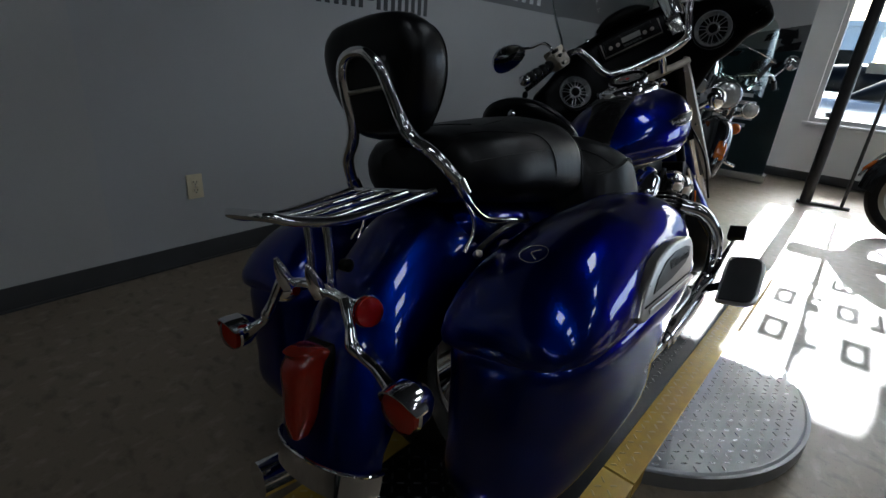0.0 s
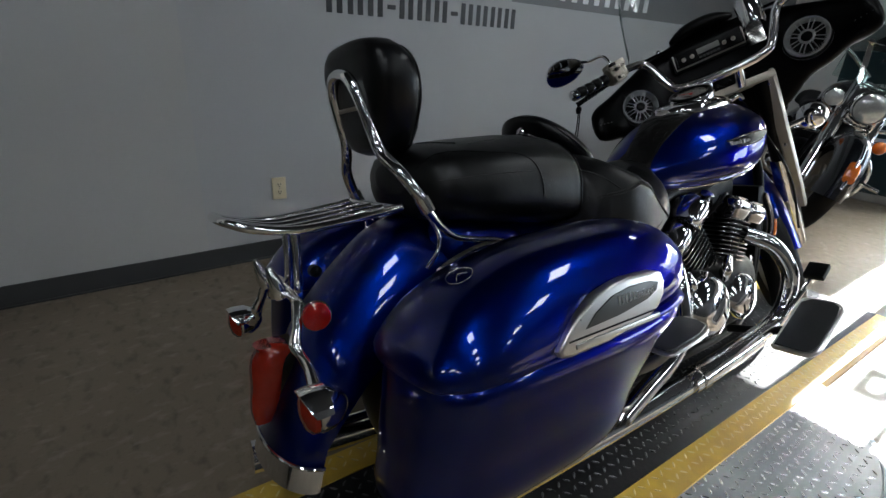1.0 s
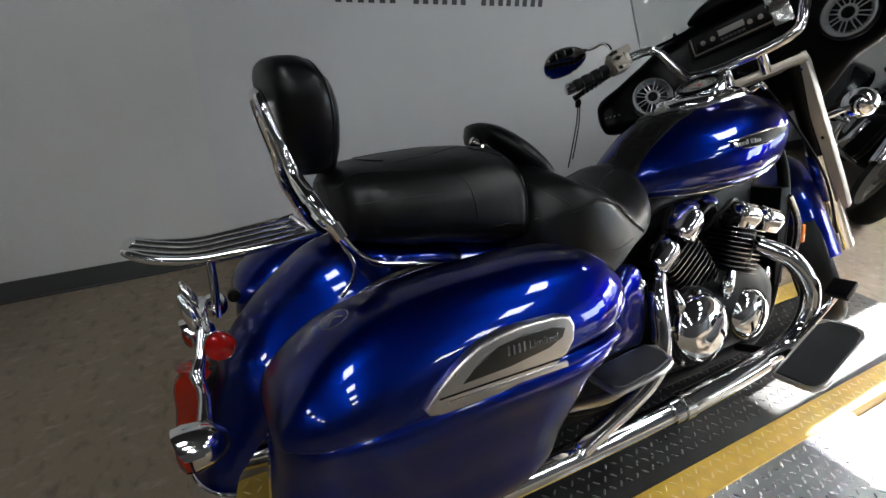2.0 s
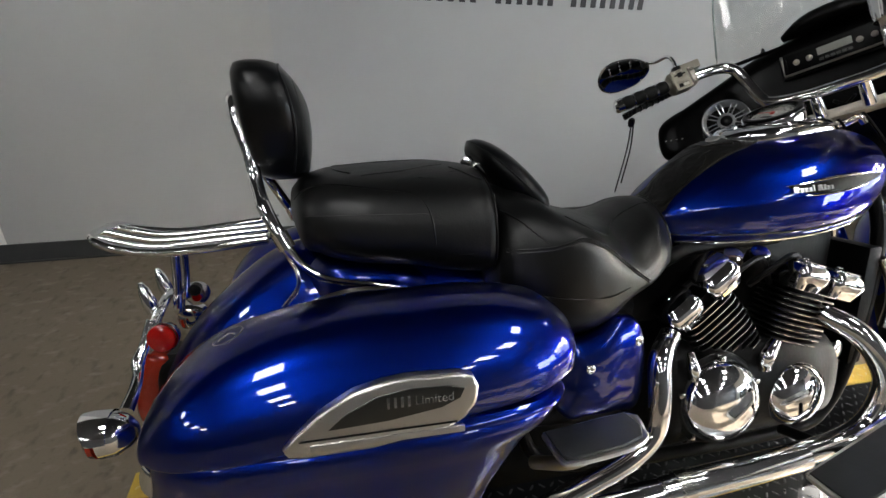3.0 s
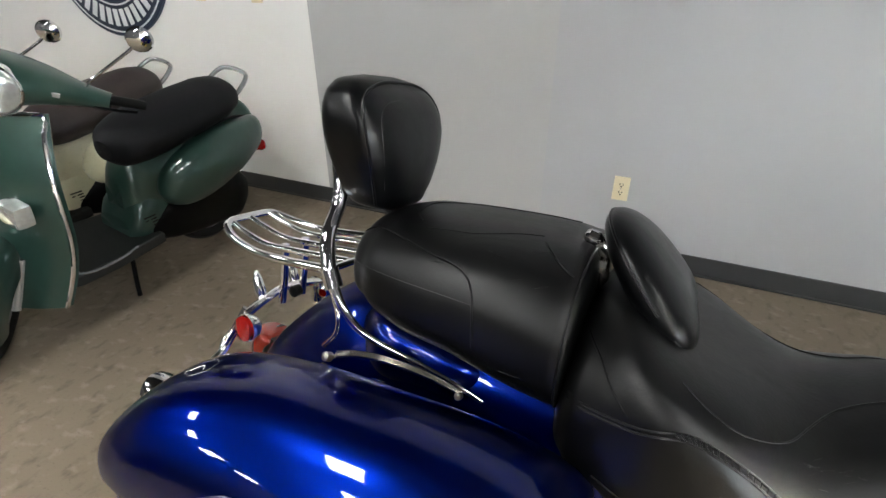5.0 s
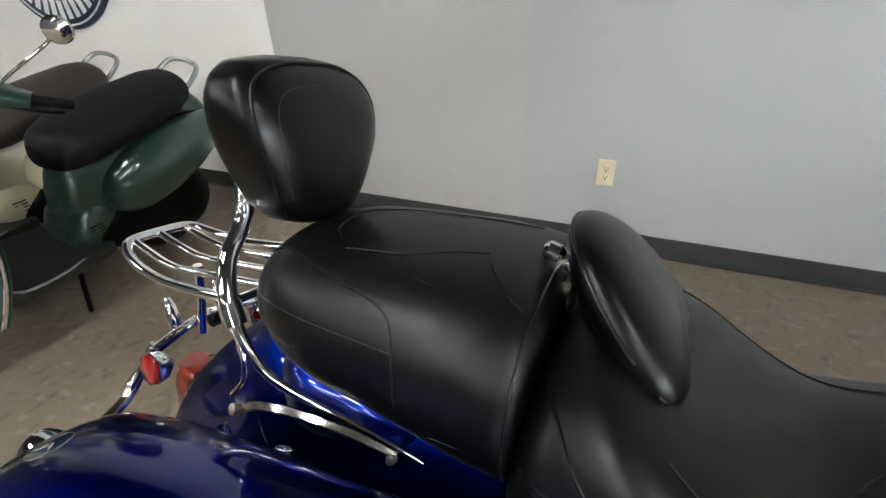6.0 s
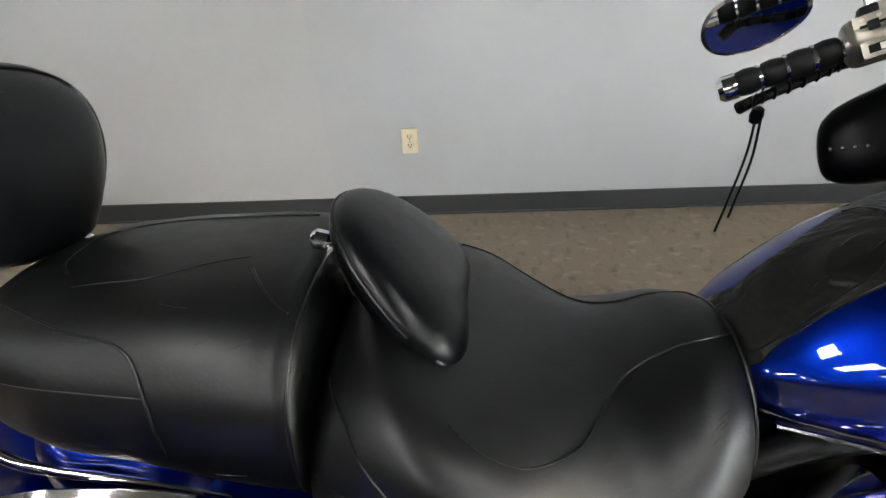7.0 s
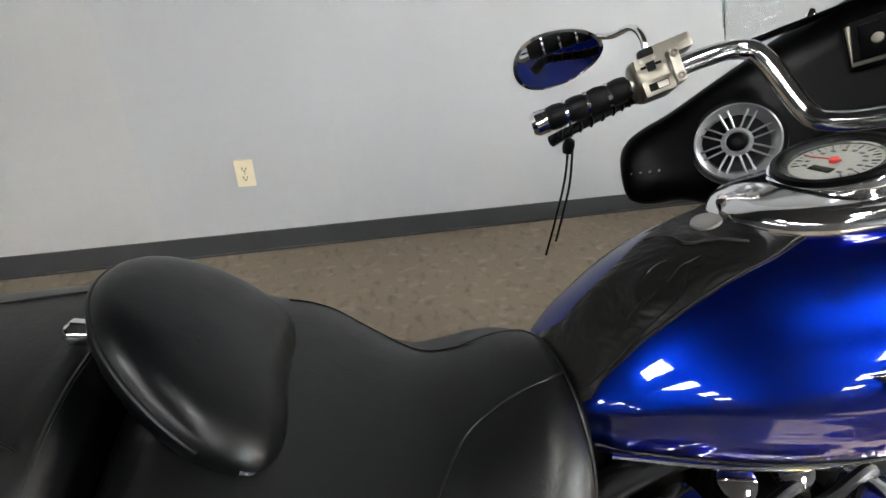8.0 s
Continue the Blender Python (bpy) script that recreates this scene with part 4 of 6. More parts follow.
for s in (-1, 1):
    lens = part("side_reflector", lathe((.128 * s, -1.240, .615), (s, -.18, .05), [(-.012, .020), (.004, .026), (.008, .0245), (.011, .015), (.012, .004)], 32), RED_LENS, light_bar, "round red lens in a chrome bezel")
    part("bezel", ring((.122 * s, -1.239, .615), (s, -.18, .05), [(-.025, .010), (-.012, .024), (.004, .028), (.006, .028), (.006, .0255), (0, .024)], 32), CHROME, lens)
    sig = Vector((.262 * s, -1.290, .515))
    body = part("turn_signal", lathe(sig, (0, -1, 0), [(-.038, .006), (-.035, .014), (-.026, .024), (-.010, .034), (.012, .037), (.016, .034)], 32), CHROME, light_bar, "chrome bullet turn signal")
    part("lens", lathe(sig + Vector((0, -.018, 0)), (0, -1, 0), [(0, .0355), (.008, .034), (.016, .024), (.020, .005)], 32), TAIL_LENS, body, "red-amber lens")
    rows = []
    for k in range(17):
        a = radians(5 + 170 * k / 16)
        d = Vector((math.cos(a), 0, math.sin(a)))
        reach = -.020 - .018 * math.sin(a) ** .7
        rows.append([sig + d * .038 + Vector((0, .004, 0)), sig + d * .040 + Vector((0, reach * .6, 0)), sig + d * .038 + Vector((0, reach, 0)), sig + d * .0355 + Vector((0, reach, 0)), sig + d * .037])
    part("visor", rings_mesh(rows, True), CHROME, body, "chrome visor")
    part("signal_arm", tube([(.100 * s, -1.262, .640), (.122 * s, -1.275, .600), (.135 * s, -1.285, .575), (.150 * s, -1.282, .560), (.180 * s, -1.280, .545), (.215 * s, -1.285, .525)], [.011, .009, .012, .009, .010, .012], 12, 6), CHROME, body, "wavy chrome arm")
for x in (-.05, .05):
    part("bullet_cap", lathe((x, -1.275, .640), (0, -.25, 1), [(0, .012), (.02, .014), (.045, .010), (.062, .004)], 16), CHROME, light_bar)
bm = lathe((.03, -1.20, .672), (1, 0, 0), [(-.012, .006), (-.008, .012), (.008, .012), (.012, .006)], 20)
part("rack_mount", bm, BLACK_METAL, rack, "black rubber mount")


# saddlebags
def saddlebag(s):
    lid = Hull([(-1.224, .336, .575, .060, .010, .010, 2.3, 4), (-1.219, .337, .575, .086, .027, .012, 2.3, 4), (-1.203, .338, .576, .108, .052, .014, 2.2, 4), (-1.175, .340, .577, .123, .080, .016, 2.2, 5), (-1.13, .340, .579, .133, .107, .018, 2.2, 5), (-1.05, .340, .581, .135, .131, .020, 2.2, 5), (-.95, .338, .585, .134, .142, .020, 2.2, 5), (-.84, .336, .590, .133, .140, .020, 2.2, 5),
                (-.74, .332, .597, .130, .132, .020, 2.2, 5), (-.66, .326, .605, .124, .114, .020, 2.2, 5), (-.61, .318, .613, .113, .090, .018, 2.2, 5), (-.58, .310, .620, .098, .062, .016, 2.2, 5), (-.566, .305, .626, .075, .042, .012, 2.2, 5), (-.560, .305, .628, .05, .02, .008, 2.2, 4)])
    flip = Matrix.Diagonal((s, 1, 1, 1))
    low = Hull([(.272, .286, -1.02, .055, .190, .165, 3.4, 3.6), (.281, .288, -1.02, .078, .225, .195, 3.4, 3.6), (.312, .302, -1.012, .104, .260, .230, 3.2, 3.6), (.41, .320, -.985, .1185, .290, .258, 3.2, 3.6), (.50, .332, -.956, .130, .310, .272, 3.3, 3.6), (.56, .336, -.930, .135, .328, .284, 3.6, 3.6), (.570, .335, -.928, .130, .322, .280, 3.6, 3.6)], "z")
    lip = Hull([(.564, .336, -.928, .134, .330, .288, 3.8, 3.6), (.567, .336, -.928, .139, .336, .294, 3.8, 3.6), (.577, .336, -.928, .139, .336, .294, 3.8, 3.6), (.583, .336, -.928, .133, .328, .287, 3.8, 3.6)], "z")
    bag = part("saddlebag", low.mesh(28, 64), BLUE, bike, "blue metallic hard saddlebag", M=flip @ BAG_AT)
    part("saddlebag_lid", lid.mesh(44, 64), BLUE, bag, "blue metallic lid", M=flip @ BAG_AT)
    part("lid_lip", lip.mesh(6, 64), BLUE, bag, "rounded lip of the lid", M=flip @ BAG_AT)
    part("lid_oval", tube([lid.at(-1.105 + .021 * math.cos(u), 86 + 8 * math.sin(u), .0006) for u in (k * math.pi / 12 for k in range(25))], .0006, 6, 2), SILVER, bag, "thin silver oval line", M=flip @ BAG_AT)
    part("oval_stroke", tube([lid.at(-1.117, 83, .0006), lid.at(-1.105, 88, .0006), lid.at(-1.094, 84, .0006)], .0011, 6, 2), SILVER, bag, M=flip @ BAG_AT)
    part("lock", lathe((.235, -.884, .690), (-.5, 0, 1), [(-.004, .011), (.002, .011), (.003, .007), (.0015, .002)], 20), CHROME, bag, M=flip @ BAG_AT)
    part("latch_hook", tube([(.222, -1.02, .650), (.215, -1.0, .668), (.222, -.985, .655)], .004, 8, 4), CHROME, bag, M=flip @ BAG_AT)
    outline = [(-1.006, .586), (-.990, .603), (-.960, .628), (-.914, .652), (-.875, .661), (-.844, .664), (-.774, .661), (-.755, .655), (-.748, .640), (-.752, .617), (-.768, .598), (-.791, .586), (-.894, .572), (-.980, .571), (-1.0, .575)]
    ctr = Vector((0, -.878, .617))
    place = flip @ Matrix.Translation((.467, ctr.y, ctr.z)) @ Matrix.Rotation(radians(-1.5), 4, "Z") @ Matrix.Rotation(radians(-6), 4, "Y") @ Matrix.Translation(-ctr)
    badge = part("chrome_badge", extrude_outline(outline, .018, .006, "x", 0.0), BADGE_SATIN, bag, "satin chrome badge with a dark inset", M=place)
    inset = [(-.948, .606), (-.925, .625), (-.885, .643), (-.84, .649), (-.790, .647), (-.768, .641), (-.775, .628), (-.80, .618), (-.87, .609)]
    part("badge_inset", extrude_outline(inset, .0025, .001, "x", .0172), BADGE_GREY, badge, "smoked metal inset", M=place)
    part("badge_groove", box((.0165, -.985, .594), (.0195, -.780, .5965), .0008), BLACK_METAL, badge, M=place)
    part("badge_lip", box((.014, -.972, .580), (.0205, -.770, .589), .003), BADGE_SATIN, badge, M=place)
    if s > 0:
        for k in range(4):
            part("letter_bar", box((.0195, -.872 + k * .009, .6255), (.0205, -.8685 + k * .009, .640)), CHROME, badge, M=place)
        writing("badge_word", "Limited", .0175, place @ Matrix.Translation((.0198, -.836, .6265)) @ Matrix.Rotation(radians(90), 4, "Z") @ Matrix.Rotation(radians(90), 4, "X"), CHROME, badge)


saddlebag(1)
saddlebag(-1)

# tank with its leather bib, dash and badges
TK = Hull([(-0.215, 0, 0.765, 0.04, 0.02, 0.030, 1.5, 2.4), (-0.205, 0, 0.77, 0.072, 0.028, 0.060, 1.5, 2.4), (-0.18, 0, 0.778, 0.1007, 0.055, 0.085, 1.516, 2.5), (-0.13, 0, 0.79, 0.1305, 0.09, 0.102, 1.549, 2.6), (-0.06, 0, 0.8, 0.1641, 0.122, 0.112, 1.598, 2.8), (0.03, 0, 0.81, 0.1935, 0.132, 0.116, 1.724, 3), (0.12, 0, 0.82, 0.206, 0.138, 0.118, 1.976, 3), (0.2, 0, 0.83, 0.2, 0.138, 0.118, 2.2, 3), (0.28, 0, 0.84, 0.182, 0.126, 0.112, 2.2, 2.8), (0.335, 0, 0.85, 0.155, 0.1055, 0.085, 2.2, 2.6), (0.365, 0, 0.855, 0.12, 0.08, 0.06, 2.2, 2.5), (0.382, 0, 0.86, 0.07, 0.045, 0.035, 2.2, 2.4)])
tank = part("fuel_tank", TK.mesh(48, 72), BLUE, bike, "blue metallic teardrop fuel tank", M=TANK_AT)
part("tank_bib", TK.strip([(-.206, 14, 140), (-.19, 32, 104), (-.177, 39, 99), (-.147, 46, 99), (-.106, 51, 103), (-.054, 56, 110), (0, 61, 116), (.048, 67, 117), (.164, 75, 112)], .003, 36, 18), BIB, tank, "worn black leather tank bib", M=TANK_AT)
part("bib_flap", TK.strip([(-.20, 36, 100), (-.15, 49, 98), (-.10, 57, 101), (-.082, 64, 100), (-.070, 72, 97)], .0062, 26, 16), BIB, tank, "folded leather flap", M=TANK_AT)
part("flap_edge", TK.line([(-.080, 103), (-.070, 97), (-.064, 86), (-.060, 79), (-.034, 75), (-.008, 70)], .0030, .006), BIB, tank, M=TANK_AT)
part("bib_seam", TK.line([(-.177, 40), (-.147, 47), (-.106, 52), (-.054, 57), (0, 62), (.048, 68), (.14, 75)], .0014, .005), BIB, tank, M=TANK_AT)
for pts in ([(-.16, 52), (-.14, 60), (-.115, 64), (-.10, 66)], [(-.12, 72), (-.10, 76), (-.075, 74)], [(-.11, 62), (-.085, 69), (-.06, 70)]):
    part("bib_wrinkle", TK.line(pts, [.0006, .0032, .0028, .0006], .0068), BIB, tank, M=TANK_AT)
part("bib_button", lathe(TK.at(-.022, 88, .007), (.06, -.40, 1), [(0, .017), (.003, .016), (.0045, .011), (.005, .003)], 24), BADGE_SATIN, tank, "round metal button", M=TANK_AT)
for s in (1, -1):
    flip = Matrix.Diagonal((s, 1, 1, 1))
    part("tank_trim", tube([TK.at(y_, -42, .002) for y_ in np.linspace(-.17, .34, 12)], .004, 8, 2), CHROME, tank, "chrome lower trim", M=TANK_AT @ flip)
    part("tank_seam", tube([TK.at(y_, -28, .001) for y_ in np.linspace(-.19, .35, 12)], .0018, 6, 2), PIPING, tank, M=TANK_AT @ flip)
    tbadge = part("tank_badge", TK.side_skin([(.026, .8400, .8425), (.06, .8275, .8460), (.14, .8315, .8590), (.22, .8440, .8640), (.27, .8570, .8640)], .0022, 20), BLACK_METAL, tank, "dark wing-shaped tank badge with chrome edges", M=TANK_AT @ flip)
    part("upper_blade", tube([TK.on_side(y_, b_, 1, .0030) for y_, b_ in ((.020, .8425), (.05, .8465), (.09, .8545), (.14, .8615), (.20, .8655), (.272, .8665))], [.0006, .0020, .0026, .0030, .0028, .0010], 8, 4), CHROME, tbadge, "chrome upper edge", M=TANK_AT @ flip)
    part("lower_blade", tube([TK.on_side(y_, b_, 1, .0030) for y_, b_ in ((.056, .8235), (.09, .8255), (.14, .8305), (.20, .8400), (.272, .8590))], [.0008, .0026, .0034, .0030, .0008], 8, 4), CHROME, tbadge, "chrome lower edge", M=TANK_AT @ flip)
    for y_, w_, h_ in ((.031, .011, .0125), (.044, .007, .009), (.053, .007, .009), (.062, .007, .009), (.071, .004, .0135), (.082, .010, .0125), (.094, .006, .012), (.102, .007, .009), (.111, .006, .009)):
        b_ = .8285 + (y_ - .031) * .09
        part("letter_bar", TK.side_skin([(y_, b_, b_ + h_ * .9), (y_ + w_ * .5, b_ + .0003, b_ + h_), (y_ + w_, b_ + .0006, b_ + h_ * .94)], .0046, 4), SILVER, tbadge, M=TANK_AT @ flip)
    part("badge_disc", lathe((.168, .298, .862), (1, .35, .1), [(-.006, .020), (.003, .020), (.005, .016)], 24), CHROME, tbadge, M=TANK_AT @ flip)
DS = Hull([(.002, 0, .936, .014, .014, .02, 2.3, 2.3), (.014, 0, .940, .040, .018, .03, 2.4, 2.3), (.05, 0, .946, .074, .022, .04, 2.8, 2.3), (.11, 0, .952, .094, .026, .04, 3, 2.3), (.19, 0, .958, .094, .030, .045, 3, 2.3), (.26, 0, .958, .078, .030, .045, 2.6, 2.3), (.32, 0, .950, .046, .024, .035, 2.4, 2.3), (.345, 0, .943, .016, .012, .015, 2.3, 2.3)])
dash = part("dash_console", DS.mesh(32, 48), CHROME, bike, "chrome teardrop dash console", M=TANK_AT)
g0, gax = Vector((0, .146, .997)), Vector((0, -.42, 1)).normalized()
GAUGE_AT = TANK_AT @ Matrix.Translation(g0) @ Matrix.Scale(.86, 4) @ Matrix.Translation(-g0)
part("gauge_bezel", ring(g0, gax, [(-.060, .070), (-.060, .074), (-.012, .080), (-.002, .0812), (.003, .079), (.004, .075)], 56), CHROME, dash, "chrome bezel", M=GAUGE_AT)
part("gauge_ring", ring(g0, gax, [(-.02, .072), (.003, .0765), (.010, .074), (.011, .067), (.003, .057), (-.004, .054), (-.02, .054)], 56), BLACK_GLOSS, dash, "glossy black gauge ring", M=GAUGE_AT)
part("dial_rim", ring(g0, gax, [(.000, .0560), (.003, .0566), (.004, .0552), (.002, .0530)], 56), NICKEL, dash, M=GAUGE_AT)
face = part("gauge_dial", lathe(g0, gax, [(-.006, .0540), (.0, .0540), (.0004, .002)], 56), DIAL, dash, "pale speedometer dial", M=GAUGE_AT)
gu = gax.cross(Vector((1, 0, 0))).normalized()
for k in range(25):
    a = radians(-40 + k * 260 / 24)
    d = Vector((1, 0, 0)) * math.cos(a) + gu * math.sin(a)
    part("dial_mark", tube([g0 + gax * .0010 + d * (.0435 if k % 2 else .040), g0 + gax * .0010 + d * .049], .0005 if k % 2 else .0009, 5, 1), BASE, face, M=GAUGE_AT)
    if k % 2 == 0:
        part("numeral_bar", box((-.0030, -.0018, .0005), (.0030, .0018, .0012)), BASE, face, M=GAUGE_AT @ Matrix.Translation(g0 + d * .033) @ gax.to_track_quat("Z", "Y").to_matrix().to_4x4())
part("odometer_window", box((-.016, -.006, .0005), (.016, .006, .0014), .0005), BLACK_GLOSS, face, "dark odometer window", M=GAUGE_AT @ Matrix.Translation(g0 + gu * .022 * (-1 if gu.y > 0 else 1)) @ gax.to_track_quat("Z", "Y").to_matrix().to_4x4())
part("needle", tube([g0 + gax * .005 + Vector((.010, 0, 0)), g0 + gax * .005 + Vector((-.040, -.006, -.002))], [.0014, .0006], 6, 1), RED_PAINT, face, "red needle", M=GAUGE_AT)
part("needle_hub", lathe(g0 + gax * .001, gax, [(0, .0065), (.005, .0055), (.0055, .002)], 18), RED_PAINT, face, M=GAUGE_AT)
glass_ = part("gauge_glass", lathe(g0 + gax * .0075, gax, [(0, .064), (.0014, .064), (.0016, .005)], 48), DIAL_GLASS, dash, "clear gauge glass", M=GAUGE_AT)
glass_.visible_shadow = False
part("dash_screw", lathe((.0, .040, .966), (0, -.4, 1), [(0, .008), (.003, .007), (.004, .003)], 16), NICKEL, dash, M=TANK_AT)
for s in (1, -1):
    part("switch_cover", tube([(.035 * s, .335, .970), (.055 * s, .35, .985), (.06 * s, .365, .972)], .009, 10, 4), CHROME, dash, "chrome switch cover", M=TANK_AT)
part("ignition_knob", lathe((.078, .150, .962), (1, -.2, .5), [(-.01, .012), (.006, .012), (.008, .009), (.009, .003)], 18), CHROME, dash, M=TANK_AT)

# side covers, frame and engine
for s in (1, -1):
    flip = Matrix.Diagonal((s, 1, 1, 1))
    sc = Hull([(-.515, .20, .47, .02, .05, .05, 2.6, 2.6), (-.50, .205, .47, .028, .075, .07, 2.8, 2.8), (-.44, .212, .475, .036, .10, .08, 3, 3), (-.37, .205, .48, .036, .125, .09, 3, 3), (-.32, .195, .475, .030, .10, .09, 2.8, 2.8), (-.298, .185, .46, .016, .06, .06, 2.4, 2.4)])
    cover = part("side_cover", sc.mesh(22, 36), BLUE, bike, "blue metallic side cover", M=ENGINE_AT @ flip)
    for p in ((.232, -.340, .556), (.247, -.455, .515)):
        part("bolt", lathe(p, (1, 0, .1), [(-.008, .010), (.002, .010), (.004, .006), (.002, .003)], 16), CHROME, cover, M=ENGINE_AT @ flip)
part("frame_tube", tube([(.10, -.60, .62), (.11, -.45, .58), (.11, -.3, .62), (.09, -.1, .69), (.06, .2, .70), (.05, .40, .86)], .018, 12, 6), BLACK_METAL, bike, "black frame tube")
part("frame_tube", tube([(-.10, -.60, .62), (-.11, -.45, .58), (-.11, -.3, .62), (-.09, -.1, .69), (-.06, .2, .70), (-.05, .40, .86)], .018, 12, 6), BLACK_METAL, bike, "black frame tube")
for s in (1, -1):
    part("down_tube", tube([(.05 * s, .40, .88), (.10 * s, .44, .70), (.115 * s, .42, .45), (.115 * s, .36, .22), (.12 * s, .20, .16), (.12 * s, -.35, .17), (.12 * s, -.52, .25), (.11 * s, -.55, .50)], .017, 12, 6), BLACK_METAL, bike, "black frame down tube")
part("radiator", box((-.13, .385, .34), (.13, .425, .66), .008), BLACK_METAL, bike, "black radiator")
part("battery_box", box((-.12, -.62, .14), (.12, -.26, .60), .03), BLACK_METAL, bike, "black frame core")
part("inner_core", box((-.07, -.28, .50), (.07, .34, .71), .03), BLACK_METAL, bike, "black airbox under the tank")
engine = part("crankcase", Hull([(-.30, 0, .36, .10, .08, .10, 3, 3), (-.26, 0, .36, .17, .12, .14, 3, 3), (-.12, 0, .36, .20, .14, .16, 3, 3), (.05, 0, .36, .205, .14, .16, 3, 3), (.22, 0, .35, .19, .13, .14, 3, 3), (.31, 0, .34, .14, .1, .1, 3, 3), (.335, 0, .34, .08, .05, .05, 3, 3)]).mesh(20, 36), BLACK_METAL, bike, "black engine crankcase", M=ENGINE_AT)


def cylinder_bank(base, head, side):
    """A finned cylinder leaning from base to head, with two chrome caps, on one side of the engine."""
    b, h = Vector((.10 * side, *base)), Vector((.10 * side, *head))
    ax = (h - b).normalized()
    cross = Vector((side, 0, 0))
    lon = ax.cross(cross).normalized()
    if lon.y < 0:
        lon = -lon
    m = Matrix((cross, lon, ax)).transposed().to_4x4()
    L = (h - b).length
    body = part("cylinder", Hull([(0, 0, 0, .058, .055, .055, 4, 4), (L * .5, 0, 0, .058, .058, .058, 4, 4), (L, 0, 0, .056, .056, .056, 4, 4)], "z").mesh(8, 28), BLACK_METAL, bike, "black cylinder with polished fin edges", M=ENGINE_AT @ Matrix.Translation(b) @ m)
    nf = 11
    for i in range(nf):
        u = (i + .4) / nf
        z = L * (.06 + .90 * u)
        wide = .066 + .016 * math.sin(math.pi * (.15 + .75 * u))
        deep = .072
        fin = part("fin", Hull([(z - .0022, 0, 0, deep - .001, wide - .001, wide - .001, 5, 5), (z - .0010, 0, 0, deep, wide, wide, 5, 5), (z + .0010, 0, 0, deep, wide, wide, 5, 5), (z + .0022, 0, 0, deep - .001, wide - .001, wide - .001, 5, 5)], "z").mesh(4, 28), BLACK_METAL, body, "black cooling fin", M=ENGINE_AT @ Matrix.Translation(b) @ m)
        rim = [Hull([(0, 0, 0, deep, wide, wide, 5, 5), (1, 0, 0, deep, wide, wide, 5, 5)], "z").at(0.0, a) for a in range(0, 360, 10)]
        rings_ = [[p + Vector((0, 0, z - .0012)) for p in rim], [p * 1.012 + Vector((0, 0, z - .0012)) for p in rim], [p * 1.012 + Vector((0, 0, z + .0012)) for p in rim], [p + Vector((0, 0, z + .0012)) for p in rim]]
        part("fin_edge", rings_mesh(rings_, True, False), NICKEL, body, "polished edge", M=ENGINE_AT @ Matrix.Translation(b) @ m)
    for k in (-1, 1):
        c = Vector((.056, k * .056, 0))
        cap = Hull([(-.034, c.x, c.y, .030, .036, .036, 4.5, 4.5), (-.004, c.x, c.y, .040, .046, .046, 5, 5), (.012, c.x, c.y, .040, .046, .046, 5, 5), (.030, c.x - .006, c.y, .032, .036, .036, 4.5, 4.5), (.036, c.x - .008, c.y, .026, .030, .030, 4, 4), (.037, c.x - .008, c.y, .012, .014, .014, 4, 4)], "z")
        shift = Matrix.Translation(b) @ m @ Matrix.Translation((0, 0, L + .020))
        hc = part("cylinder_head_cap", cap.mesh(14, 36), CHROME, body, "squared chrome rocker cap", M=ENGINE_AT @ shift)
        part("cap_bolt", lathe((c.x - .008, c.y, .036), (0, 0, 1), [(-.002, .008), (.003, .008), (.0045, .004)], 12), NICKEL, hc, M=ENGINE_AT @ shift)
    return body


